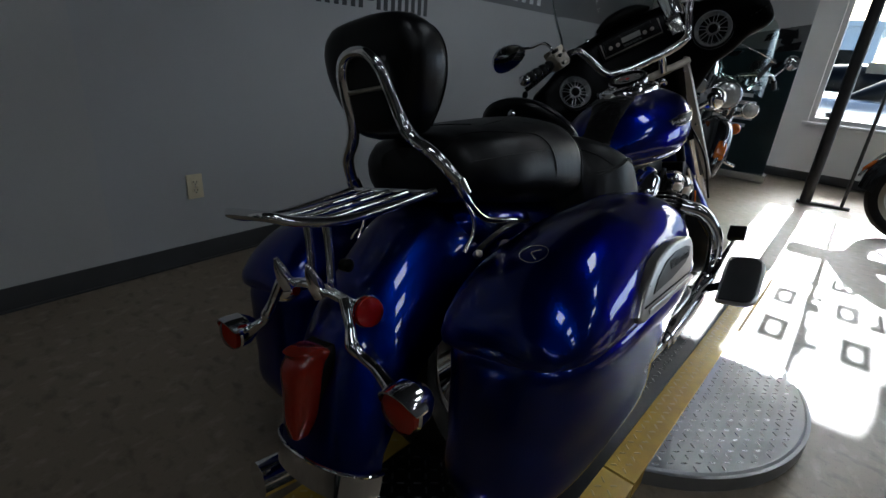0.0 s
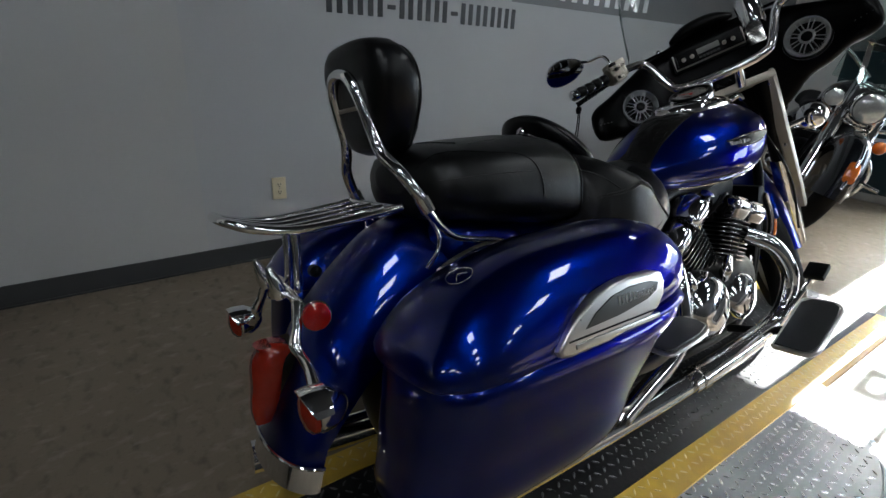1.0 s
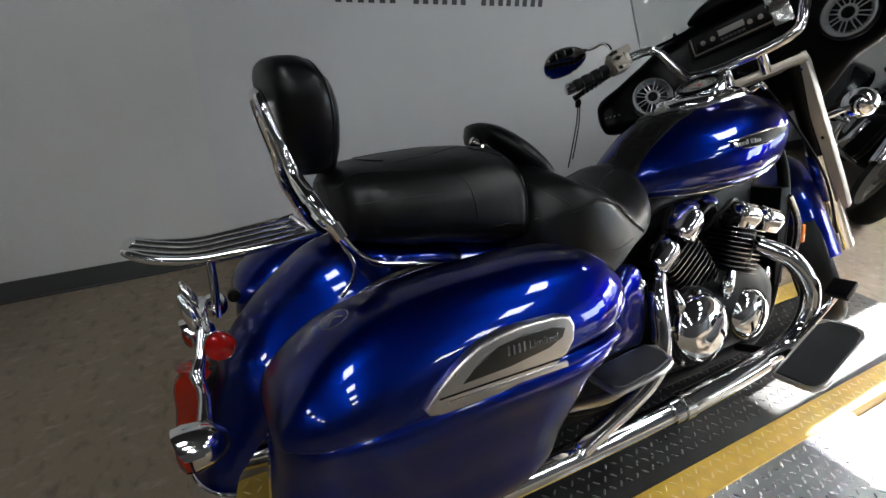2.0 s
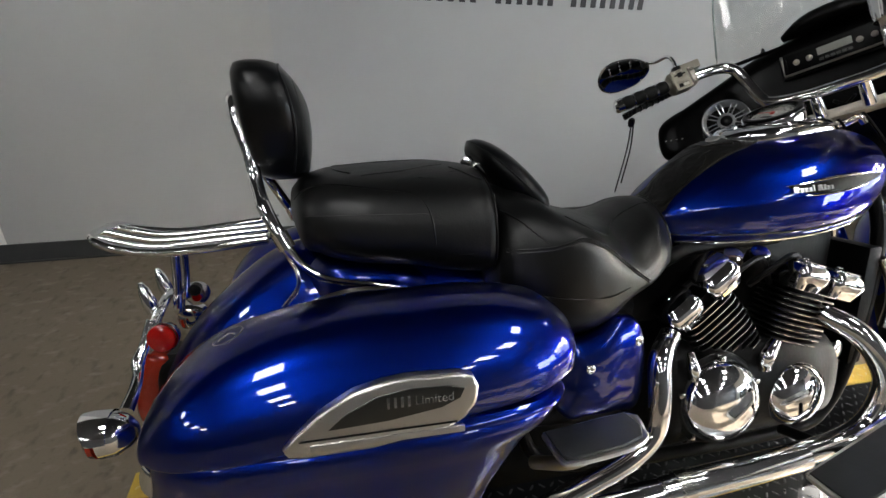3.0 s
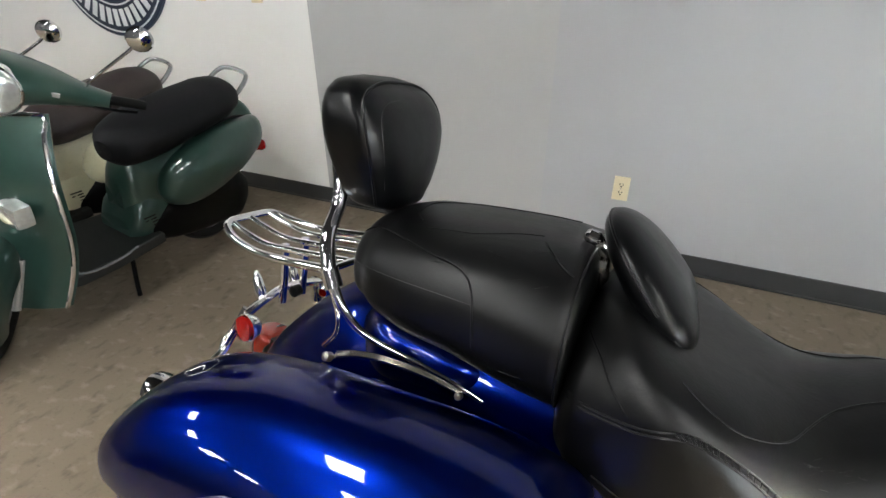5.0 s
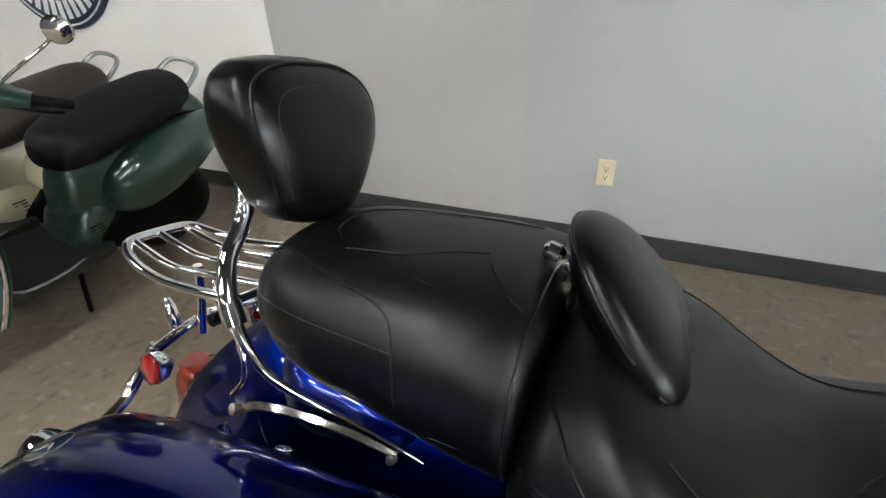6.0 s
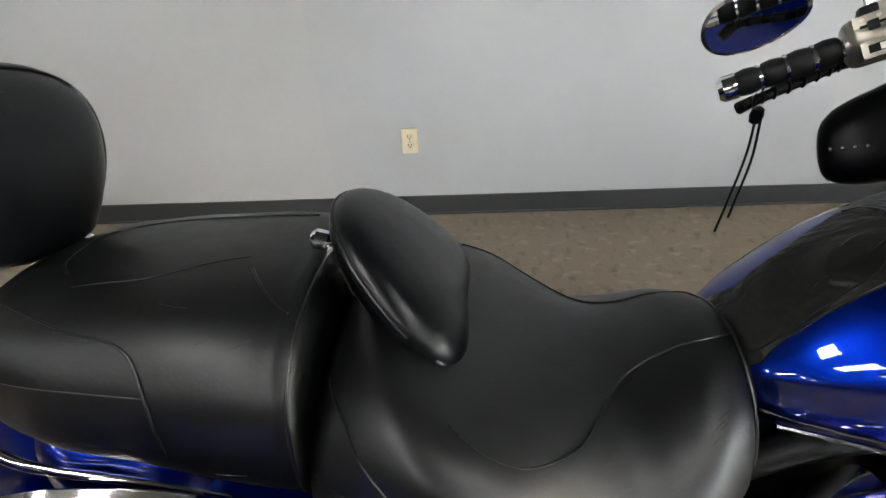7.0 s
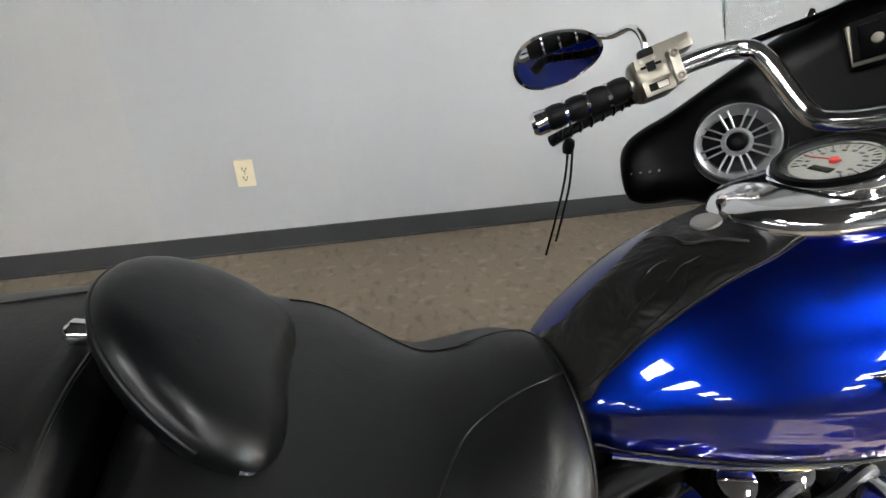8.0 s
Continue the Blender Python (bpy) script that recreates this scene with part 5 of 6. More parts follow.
for side in (1, -1):
    cylinder_bank((.000, .43), (-.135, .598), side)
    cylinder_bank((.140, .43), (.190, .597), side)
    flip = Matrix.Diagonal((side, 1, 1, 1))
    part("clutch_cover", lathe((.195, -.100, .365), (1, 0, .06), [(-.03, .100), (.012, .100), (.030, .094), (.048, .078), (.058, .050), (.061, .01)], 48), CHROME, engine, "domed chrome engine cover", M=ENGINE_AT @ flip)
    part("cover_rim", ring((.195, -.100, .365), (1, 0, .06), [(-.03, .112), (.0, .112), (.006, .104), (.006, .098)], 48), BLACK_METAL, engine, M=ENGINE_AT @ flip)
    part("front_cover", lathe((.185, .125, .345), (1, 0, .04), [(-.03, .080), (.015, .080), (.032, .072), (.044, .052), (.05, .01)], 40), CHROME, engine, "domed chrome front cover", M=ENGINE_AT @ flip)
    for k in range(5):
        a = radians(72 * k + 20)
        part("cover_bolt", lathe((.205, -.100 + .106 * math.cos(a), .365 + .106 * math.sin(a)), (1, 0, 0), [(-.01, .007), (.006, .007), (.008, .004)], 10), NICKEL, engine, M=ENGINE_AT @ flip)
    part("cover_arm", tube([(.19, .03, .43), (.205, .02, .46), (.195, .05, .49)], [.02, .017, .012], 12, 5), CHROME, engine, M=ENGINE_AT @ flip)
    part("cover_arm", tube([(.20, -.165, .43), (.21, -.18, .46), (.19, -.175, .485)], [.016, .014, .010], 12, 5), CHROME, engine, M=ENGINE_AT @ flip)
    part("side_horn", lathe((.150, .292, .418), (1, .2, .1), [(-.02, .010), (-.008, .020), (.004, .024), (.007, .020), (.008, .004)], 24), NICKEL, engine, M=ENGINE_AT @ flip)
    for y_ in (-.020, .056):
        carb = part("carburettor", lathe((.10, y_, .655), (.55, -.2, .8), [(-.05, .024), (.0, .026), (.02, .027), (.028, .022)], 20), BLACK_METAL, engine, "black carburettor", M=ENGINE_AT @ flip)
        part("carburettor_top", lathe((.10, y_, .655), (.55, -.2, .8), [(.022, .021), (.030, .023), (.040, .021), (.043, .012)], 20), CHROME, carb, "chrome carburettor cap", M=ENGINE_AT @ flip)
    for k in range(3):
        part("hose", tube([(.11, -.16 + .10 * k, .60), (.145, -.13 + .10 * k, .655), (.135, -.06 + .10 * k, .675), (.11, .0 + .10 * k, .60)], .007, 8, 6), RUBBER, engine, "black rubber hose", M=ENGINE_AT @ flip)
    # exhaust
    pipe = part("front_header", tube([(.17, .20, .535), (.235, .245, .50), (.268, .292, .42), (.272, .300, .345), (.266, .270, .275), (.258, .20, .235), (.254, .05, .215), (.254, -.10, .204)], .027, 18, 6), CHROME, bike, "chrome exhaust header", M=ENGINE_AT @ flip)
    part("heat_shield", tube([(.258, .11, .217), (.257, -.02, .206), (.257, -.16, .199), (.257, -.27, .194)], [.031, .034, .035, .033], 20, 5), CHROME, pipe, "chrome heat shield", M=ENGINE_AT @ flip)
    part("rear_header", tube([(.18, -.225, .530), (.225, -.280, .500), (.245, -.287, .42), (.252, -.300, .345), (.254, -.36, .29), (.252, -.47, .240), (.254, -.56, .205)], .024, 18, 6), CHROME, bike, "chrome exhaust header", M=ENGINE_AT @ flip)
    part("muffler", tube([(.254, -.24, .193), (.238, -.42, .176), (.220, -.60, .162), (.212, -.80, .160), (.212, -1.0, .166), (.222, -1.22, .182), (.232, -1.345, .192)], [.029, .031, .035, .038, .040, .040, .040], 22, 5), CHROME, bike, "long chrome muffler", M=ENGINE_AT @ flip)
    part("pipe_clamp", tube([(.257, -.205, .197), (.257, -.235, .196)], .038, 18, 2), NICKEL, pipe, M=ENGINE_AT @ flip)
    # boards
    fm = Matrix.Translation((.398, .125, .300)) @ Matrix.Rotation(radians(20), 4, "X") @ Matrix.Rotation(radians(4), 4, "Z")
    board = [(-.052, -.118), (.022, -.125), (.042, -.115), (.052, -.082), (.055, .052), (.050, .098), (.028, .120), (-.028, .122), (-.050, .098)]
    fb = part("floorboard", extrude_outline(board, .014, .004, "z", -.007), BOARD_RUBBER, bike, "grey rubber-topped floorboard with a satin edge", M=ENGINE_AT @ flip @ fm)
    part("board_edge", tube([(a * 1.02, b * 1.02, -.004) for a, b in board + board[:1]], .0075, 8, 3), BADGE_SATIN, fb, "pale satin edge", M=ENGINE_AT @ flip @ fm)
    pm = Matrix.Translation((.345, -.495, .437)) @ Matrix.Rotation(radians(6), 4, "X")
    pb_o = [(-.040, -.082), (.032, -.082), (.045, -.068), (.048, .025), (.038, .070), (.012, .086), (-.036, .082)]
    pb = part("passenger_board", extrude_outline(pb_o, .014, .004, "z", -.007), BOARD_RUBBER, bike, "grey rubber passenger board with a satin edge", M=ENGINE_AT @ flip @ pm)
    part("board_edge", tube([(a * 1.02, b * 1.02, -.004) for a, b in pb_o + pb_o[:1]], .0060, 8, 3), BADGE_SATIN, pb, "pale satin edge", M=ENGINE_AT @ flip @ pm)
    part("board_bracket", tube([(.345, -.47, .415), (.31, -.52, .36), (.22, -.56, .30)], .014, 10, 4), BRUSHED, pb, M=ENGINE_AT @ flip)
    part("board_bracket", tube([(.36, .20, .262), (.28, .19, .23), (.15, .16, .21)], .014, 10, 4), BLACK_METAL, fb, M=ENGINE_AT @ flip)
    part("pedal", box((.312, .285, .405), (.370, .345, .425), .006), BLACK_SATIN, bike, "black pedal pad", M=ENGINE_AT @ flip @ Matrix.Translation((.34, .315, .415)) @ Matrix.Rotation(radians(35), 4, "X") @ Matrix.Translation((-.34, -.315, -.415)))
    part("pedal_arm", tube([(.34, .315, .41), (.31, .30, .34), (.29, .22, .27)], .008, 8, 4), CHROME, bike, M=ENGINE_AT @ flip)
    tr_ = part("radiator_trim", tube([(.128, .415, .645), (.135, .45, .58), (.138, .462, .52), (.134, .46, .455)], .013, 12, 5, .7), CHROME, bike, "chrome radiator trim", M=ENGINE_AT @ flip)
    part("amber_reflector", box((.128, .465, .485), (.152, .482, .545), .005), AMBER, tr_, "amber reflector", M=ENGINE_AT @ flip)
part("side_stand", tube([(-.14, -.12, .22), (-.20, -.10, .14), (-.262, -.09, .012)], .011, 10, 4), CHROME, bike, "chrome side stand")
part("swing_arm", tube([(.12, -.42, .32), (.125, -.62, .34), (.12, -.80, .365)], .024, 12, 4), BLACK_METAL, bike, "black swing arm")
part("swing_arm", tube([(-.12, -.42, .32), (-.125, -.62, .34), (-.12, -.80, .365)], .024, 12, 4), BLACK_METAL, bike, "black swing arm")

# front end, turned to the left on its raked axis
FF = [(1.255, .40), (1.215, .53), (1.13, .64), (1.02, .705), (.90, .730), (.78, .715), (.67, .65), (.60, .555), (.565, .44), (.555, .35)]
part("front_fender", rings_mesh(fender_rings(FF, .098, .135)), BLUE, bike, "blue metallic front fender", M=STEER)
for s in (1, -1):
    up, lo = Vector((.120 * s, .445, 1.02)), Vector((.125 * s, .865, .365))
    leg = part("fork_leg", tube([up, up.lerp(lo, .35), up.lerp(lo, .5)], .029, 18, 3), BLACK_METAL, bike, "black upper fork leg", M=STEER)
    part("fork_slider", tube([up.lerp(lo, .48), up.lerp(lo, .75), lo + Vector((0, .03, -.04))], [.034, .036, .032], 18, 3), CHROME, leg, "chrome fork slider", M=STEER)
    strip_ax = (Vector((.154 * s, .722, .486)) - Vector((.138 * s, .440, 1.000))).normalized()
    side_v = Vector((s, -.55, 0))
    side_v = (side_v - strip_ax * side_v.dot(strip_ax)).normalized()
    out_v = side_v.cross(strip_ax).normalized()
    if out_v.y > 0:
        out_v = -out_v
    rows = []
    for v, w_ in ((0, .016), (.03, .022), (.10, .022), (.30, .019), (.50, .016), (.60, .012)):
        p = Vector((.138 * s, .432, 1.012)) + strip_ax * v
        rows.append([p - side_v * w_ - out_v * .022, p - side_v * w_, p - side_v * (w_ - .004) + out_v * .006, p + side_v * (w_ - .004) + out_v * .006, p + side_v * w_, p + side_v * w_ - out_v * .022])
    part("fork_cover", rings_mesh(rows), FORK_COVER, leg, "long tapered satin fork cover", M=STEER)
    for v in (.045, .30):
        part("cover_bolt", lathe(Vector((.138 * s, .432, 1.012)) + strip_ax * v + out_v * .006, out_v, [(-.003, .006), (.003, .006), (.004, .003)], 12), CHROME, leg, M=STEER)
    ball = part("running_lamp", lathe((.274 * s, .675, .815), (0, 1, 0), [(-.06, .008), (-.05, .03), (-.02, .048), (.02, .050), (.03, .046)], 28), CHROME, bike, "chrome running lamp", M=STEER)
    part("lamp_arm", tube([(.12 * s, .60, .80), (.20 * s, .63, .81), (.274 * s, .655, .815)], .010, 10, 4), CHROME, ball, M=STEER)
    part("lens", lathe((.274 * s, .703, .815), (0, 1, 0), [(0, .046), (.008, .036), (.012, .006)], 24), LAMP_GLASS, ball, M=STEER)
part("triple_clamp", box((-.16, .40, .985), (.16, .49, 1.012), .012), FORK_COVER, bike, "satin upper fork clamp", M=STEER)

# fairing
FR_HALF = [(.10, .590, 1.148, .086, .122, .285, 3.2, 2.6), (.17, .573, 1.130, .078, .124, .262, 3.2, 2.6), (.22, .555, 1.115, .072, .125, .212, 3.2, 2.8), (.27, .530, 1.095, .067, .120, .150, 3.2, 3), (.33, .490, 1.075, .064, .108, .112, 3.2, 3.2), (.385, .446, 1.060, .060, .092, .072, 3, 3), (.425, .412, 1.052, .050, .082, .062, 2.8, 2.8), (.448, .394, 1.050, .036, .068, .052, 2.6, 2.6), (.461, .386, 1.049, .022, .048, .038, 2.5, 2.5), (.467, .384, 1.049, .009, .022, .018, 2.4, 2.4)]
FR = Hull([(-k[0], *k[1:]) for k in reversed(FR_HALF)] + [(0, .598, 1.155, .09, .120, .295, 3.2, 2.6)] + FR_HALF, "x")
fairing = part("fairing", FR.mesh(56, 44), BLACK_GLOSS, bike, "black bat-wing fairing with speakers", M=STEER)
for s in (1, -1):
    c, ax = Vector((.280 * s, .436, 1.072)), Vector((-.30 * s, -1, .12)).normalized()
    u = (Vector((0, 0, 1)) - ax * ax.z).normalized()
    w = ax.cross(u)
    pod = part("speaker_pod", lathe(c, ax, [(-.07, .066), (-.01, .075), (.0, .074), (.0, .066), (-.016, .060), (-.022, .004)], 40), BLACK_SATIN, fairing, M=STEER)
    bm = ring(c + ax * .001, ax, [(-.012, .049), (-.007, .051), (.003, .061), (.005, .064), (.003, .067), (-.006, .068)])
    add_lathe(bm, c + ax * .001, ax, [(-.006, .0165), (.004, .0165), (.006, .0190), (.004, .0245), (-.006, .0260), (-.006, .0165)], 32, False)
    for k in range(8):
        a = radians(45 * k + 13)
        d = u * math.cos(a) + w * math.sin(a)
        p = u * -math.sin(a) + w * math.cos(a)
        for off in (-.0062, .0062):
            add_tube(bm, [c + ax * .001 + d * .022 + p * off * .8, c + ax * .003 + d * .040 + p * off, c + ax * .001 + d * .057 + p * off * 1.1], .0021, 6)
    part("speaker_grille", bm, SILVER, pod, "spoked silver speaker grille", M=STEER)
    part("speaker_hub", lathe(c + ax * .004, ax, [(-.008, .017), (.003, .0165), (.006, .013), (.007, .003)], 24), BLACK_GLOSS, pod, M=STEER)
    for k in range(4):
        part("vent_hole", lathe(Vector((.392 * s, .372, 1.052)) + Vector((.013 * s, -.010, .001)) * k, (-.5 * s, -1, 0), [(-.004, .0020), (.0012, .0020), (.0014, .0008)], 8), BADGE_GREY, fairing, M=STEER)
    part("fairing_bolt", lathe((.158 * s, .470, 1.245), (0, -1, .3), [(-.005, .007), (.004, .007), (.005, .003)], 12), CHROME, fairing, M=STEER)
radio = part("radio_panel", box((-.125, .470, 1.140), (.125, .500, 1.212), .008), BLACK_SATIN, fairing, "black radio panel", M=STEER)
for k in range(6):
    part("radio_key", box((-.034 + k * .0125, .4615, 1.158), (-.025 + k * .0125, .4665, 1.166), .001), BADGE_GREY, radio, M=STEER)
part("radio_screen", box((-.036, .4615, 1.174), (.040, .4655, 1.194), .001), DIAL, radio, "pale radio display", M=STEER)
part("radio_face", box((-.108, .464, 1.150), (.108, .474, 1.202), .003), BLACK_GLOSS, radio, M=STEER)
part("radio_trim", tube([(-.118, .466, 1.205), (-.118, .466, 1.147), (.118, .466, 1.147), (.118, .466, 1.205)], .0035, 8, 1), BRUSHED, radio, M=STEER)
for x in (-.085, -.055, .055, .085):
    part("radio_knob", lathe((x, .466, 1.176), (0, -1, 0), [(0, .008), (.008, .0075), (.009, .003)], 18), HOUSING, radio, M=STEER)
bm = Hull([(-.11, .50, 1.262, .02, .008, .006, 2.4, 2.4), (-.08, .50, 1.268, .04, .022, .012, 2.4, 2.4), (0, .50, 1.275, .05, .032, .016, 2.4, 2.4), (.08, .50, 1.268, .04, .022, .012, 2.4, 2.4), (.11, .50, 1.262, .02, .008, .006, 2.4, 2.4)], "x").mesh(16, 24)
part("gauge_hood", bm, BLACK_SATIN, fairing, M=STEER)
# windshield
rings = []
for i in range(25):
    u = -1 + 2 * i / 24
    x = .272 * u
    z0, z1 = 1.222 + .035 * (1 - abs(u) ** 2), 1.262 + .36 * (1 - abs(u) ** 6)
    col = []
    for k in range(11):
        v = k / 10
        z = z0 + (z1 - z0) * v
        y_ = .565 - 2.0 * x * x - .22 * (z - 1.24)
        col.append(Vector((x * (1 - .03 * v), y_, z)))
    back = [p + Vector((0, .004, .001)) for p in reversed(col)]
    rings.append(col + back)
ws = part("windshield", rings_mesh(rings), SCREEN, bike, "clear curved windshield", M=STEER)
ws.visible_shadow = False
part("windshield_edge", tube([r[10] + Vector((0, .002, 0)) for r in rings], .0028, 6, 2), SCREEN_GREEN, ws, "polished edge", M=STEER)
part("windshield_trim", tube([r[0] + Vector((0, -.004, 0)) for r in rings], .006, 8, 2), BLACK_GLOSS, fairing, M=STEER)

# handlebar and controls
HB = [(-.466, .132, 1.158), (-.345, .214, 1.180), (-.275, .290, 1.200), (-.232, .345, 1.205), (-.205, .358, 1.180), (-.165, .350, 1.090), (-.135, .345, 1.066), (-.07, .345, 1.056), (0, .345, 1.055)]
bars = part("handlebar", tube(HB + mirror_pts(HB[:-1])[::-1], .0150, 16, 8), CHROME, bike, "chrome buckhorn handlebar", M=STEER)
for s in (1, -1):
    part("riser", tube([(.05 * s, .40, 1.0), (.05 * s, .365, 1.035), (.05 * s, .345, 1.058)], .016, 12, 4), CHROME, bars, M=STEER)
    g0_, g1_ = Vector((.466 * s, .132, 1.158)), Vector((.350 * s, .212, 1.180))
    gd = (g1_ - g0_).normalized()
    gl = (g1_ - g0_).length
    prof = []
    grip = None
    for k in range(4):
        a, b = .012 + k * (gl - .012) / 4, .012 + (k + 1) * (gl - .012) / 4
        sec = lathe(g0_, gd, [(a + .002, .0165), (a + .005, .0185), ((a + b) / 2, .0200), (b - .005, .0185), (b - .002, .0165)], 24)
        if grip is None:
            grip = part("grip", sec, RUBBER, bars, "black rubber grip with chrome rings", M=STEER)
        else:
            part("grip_sleeve", sec, RUBBER, grip, M=STEER)
        part("grip_ring", lathe(g0_, gd, [(a - .003, .017), (a - .002, .0195), (a + .002, .0195), (a + .003, .017)], 24), CHROME, grip, M=STEER)
    part("grip_end", lathe(g0_, gd, [(-.012, .004), (-.011, .014), (-.004, .0195), (.010, .0190)], 24), CHROME, grip, "chrome end cap", M=STEER)
    c = g1_ + gd * .030
    fr = Matrix.Translation(c) @ Matrix((Vector((gd.x, gd.y, gd.z)), Vector((-gd.y, gd.x, 0)).normalized(), gd.cross(Vector((-gd.y, gd.x, 0)).normalized()))).transposed().to_4x4()
    rd = s          # the rider's side of the housing
    F = STEER @ fr
    sw = part("switch_box", lathe((-.026, 0, 0), (1, 0, 0), [(0, .012), (0, .026), (.003, .030), (.010, .0325), (.042, .0325), (.049, .030), (.052, .026), (.052, .012)], 32), HOUSING, bars, "worn nickel switch housing", M=F)
    part("housing_face", box((-.021, min(0, rd * .030), -.004), (.024, max(0, rd * .030), .029), .008), HOUSING, sw, M=F)
    part("horn_ledge", box((-.020, min(0, rd * .034), -.031), (.025, max(0, rd * .034), -.006), .007), HOUSING, sw, M=F)
    part("switch_slot", box((-.014, rd * .029 - .0015, .008), (.016, rd * .029 + .0015, .015), .001), BLACK_METAL, sw, M=F)
    part("switch_button", box((-.006, rd * .031 - .004, .005), (.006, rd * .031 + .004, .018), .0018), BLACK_SATIN, sw, "dark turn signal switch", M=F)
    part("horn_recess", box((-.012, rd * .0335 - .0012, -.024), (.016, rd * .0335 + .0012, -.013), .0011), BLACK_METAL, sw, M=F)
    part("horn_button", box((.000, rd * .034 - .0015, -.023), (.015, rd * .034 + .0015, -.014), .0014), BRUSHED, sw, M=F)
    part("beam_switch", box((-.008, rd * .016 - .010, .028), (.012, rd * .016 + .010, .040), .003), BLACK_SATIN, sw, "black beam switch", M=F)
    for dx in (-.010, .008):
        part("cover_screw", lathe((dx, rd * .030, .022), (0, rd, 0), [(-.002, .0028), (.001, .0028), (.0012, .001)], 10), BRUSHED, sw, M=F)
    part("clamp_block", box((.031, -.019, -.023), (.046, .019, .027), .006), BRUSHED, sw, "bar clamp", M=F)
    for dz in (-.015, .019):
        part("clamp_bolt", lathe((.0385, rd * .018, dz), (0, rd, 0), [(-.004, .0062), (.0035, .0062), (.0042, .0045), (.0030, .0030), (.0010, .0028), (.0008, .0005)], 14), HOUSING, sw, M=F)
    part("reservoir", box((.006, -rd * .038 - .020, .026), (.080, -rd * .038 + .020, .050), .006), HOUSING, sw, "dull silver fluid reservoir", M=F)
    # lever in laced black leather
    lv = [g1_ + Vector((-.02 * s, .045, -.006)), g1_ + Vector((.03 * s, .030, -.016)), g0_ + Vector((-.03 * s, .040, -.020)), g0_ + Vector((.005 * s, .035, -.028))]
    lever = part("lever", tube(lv, [.010, .008, .008, .010], 10, 6), BLACK_SATIN, bars, "lever wrapped in laced black leather", M=STEER)
    c_ = curve(lv, 10)
    for i in range(4, len(c_) - 2, 2):
        part("lacing_ring", lathe(c_[i], c_[i + 1] - c_[i] + Vector((0, 0, .002)), [(-.003, .008), (0, .0115), (.003, .008)], 8), BLACK_SATIN, lever, M=STEER)
    # mirror
    mc = Vector((.483 * s, .250, 1.274))
    nrm = STEER.to_3x3().inverted() @ Vector((.897, -.249, -.364)).normalized() if s < 0 else Vector((-.3, -.95, 0)).normalized()
    right_ = Vector((s * .68, -.72, -.10)).normalized()
    right_ = (right_ - nrm * right_.dot(nrm)).normalized()
    upv = nrm.cross(right_).normalized()
    if upv.z < 0:
        upv = -upv

    def oval(scale, off):
        pts = []
        for k in range(40):
            a = 2 * math.pi * k / 40
            cx, sy = math.cos(a), math.sin(a)
            egg = 1 + .20 * cx
            pts.append(mc + right_ * (.075 * scale * math.copysign(abs(cx) ** .9, cx)) + upv * (.047 * scale * egg * sy + .010 * scale * (1 - cx) * .5) + nrm * off)
        return pts
    shell = part("mirror_shell", rings_mesh([oval(.25, -.034), oval(.7, -.026), oval(.95, -.012), oval(1.0, 0), oval(.97, .003)]), BLUE if s < 0 else CHROME, bars, "oval mirror", M=STEER)
    part("mirror_rim", rings_mesh([oval(1.0, -.003), oval(1.04, .0), oval(1.04, .004), oval(.96, .005), oval(.95, .002)], True, False), CHROME, shell, M=STEER)
    part("mirror_glass", rings_mesh([oval(.96, .0032), oval(.955, .0042)]), MIRROR, shell, "mirror glass", M=STEER)
    part("mirror_stem", tube([c + Vector((0, .006, .030)), c + Vector((.003 * s, .010, .065)), c + Vector((.022 * s, .022, .090)), c + Vector((.065 * s, .045, .098)), mc - right_ * .058 + upv * .026 - nrm * .010], .0052, 10, 6), CHROME, shell, M=STEER)
can = part("cup_holder", lathe((.125, .288, 1.155), (0, .1, 1), [(0, .004), (.0, .034), (.010, .036), (.085, .037), (.094, .034), (.094, .030), (.02, .029)], 32), CHROME, bars, "chrome can-shaped holder", M=STEER)
part("holder_clamp", box((.10, .315, 1.10), (.15, .345, 1.16), .006), NICKEL, can, M=STEER)
for x, s in ((-.02, 1), (.025, -1)):
    part("control_cable", tube([(x, .40, 1.03), (x + .05 * s, .44, .98), (x + .10 * s, .46, .80), (x + .13 * s, .50, .62), (x + .12 * s, .62, .42)], .0042, 8, 8), BLACK_SATIN, bars, M=STEER)

# leather tassel strings hanging straight down from the left lever
down = (bike.matrix_world.to_3x3().inverted() @ Vector((0, 0, -1))).normalized()
knot = Vector((-.331, -.010, .975))
tas = part("lever_tassel", lathe(knot, down, [(-.014, .003), (-.010, .009), (0, .011), (.012, .009), (.016, .003)], 12), BLACK_SATIN, bike, "black leather tassel on the clutch lever")
part("tassel_string", tube([knot, knot + down * .07 + Vector((0, .004, 0)), knot + down * .15 + Vector((0, -.001, 0)), knot + down * .225 + Vector((0, -.008, 0))], .0022, 6, 6), BLACK_SATIN, tas)
part("tassel_string", tube([knot + Vector((0, .008, 0)), knot + down * .07 + Vector((0, .015, 0)), knot + down * .13 + Vector((0, .013, 0)), knot + down * .195 + Vector((0, .008, 0))], .0022, 6, 6), BLACK_SATIN, tas)

# ---- the other machines ----


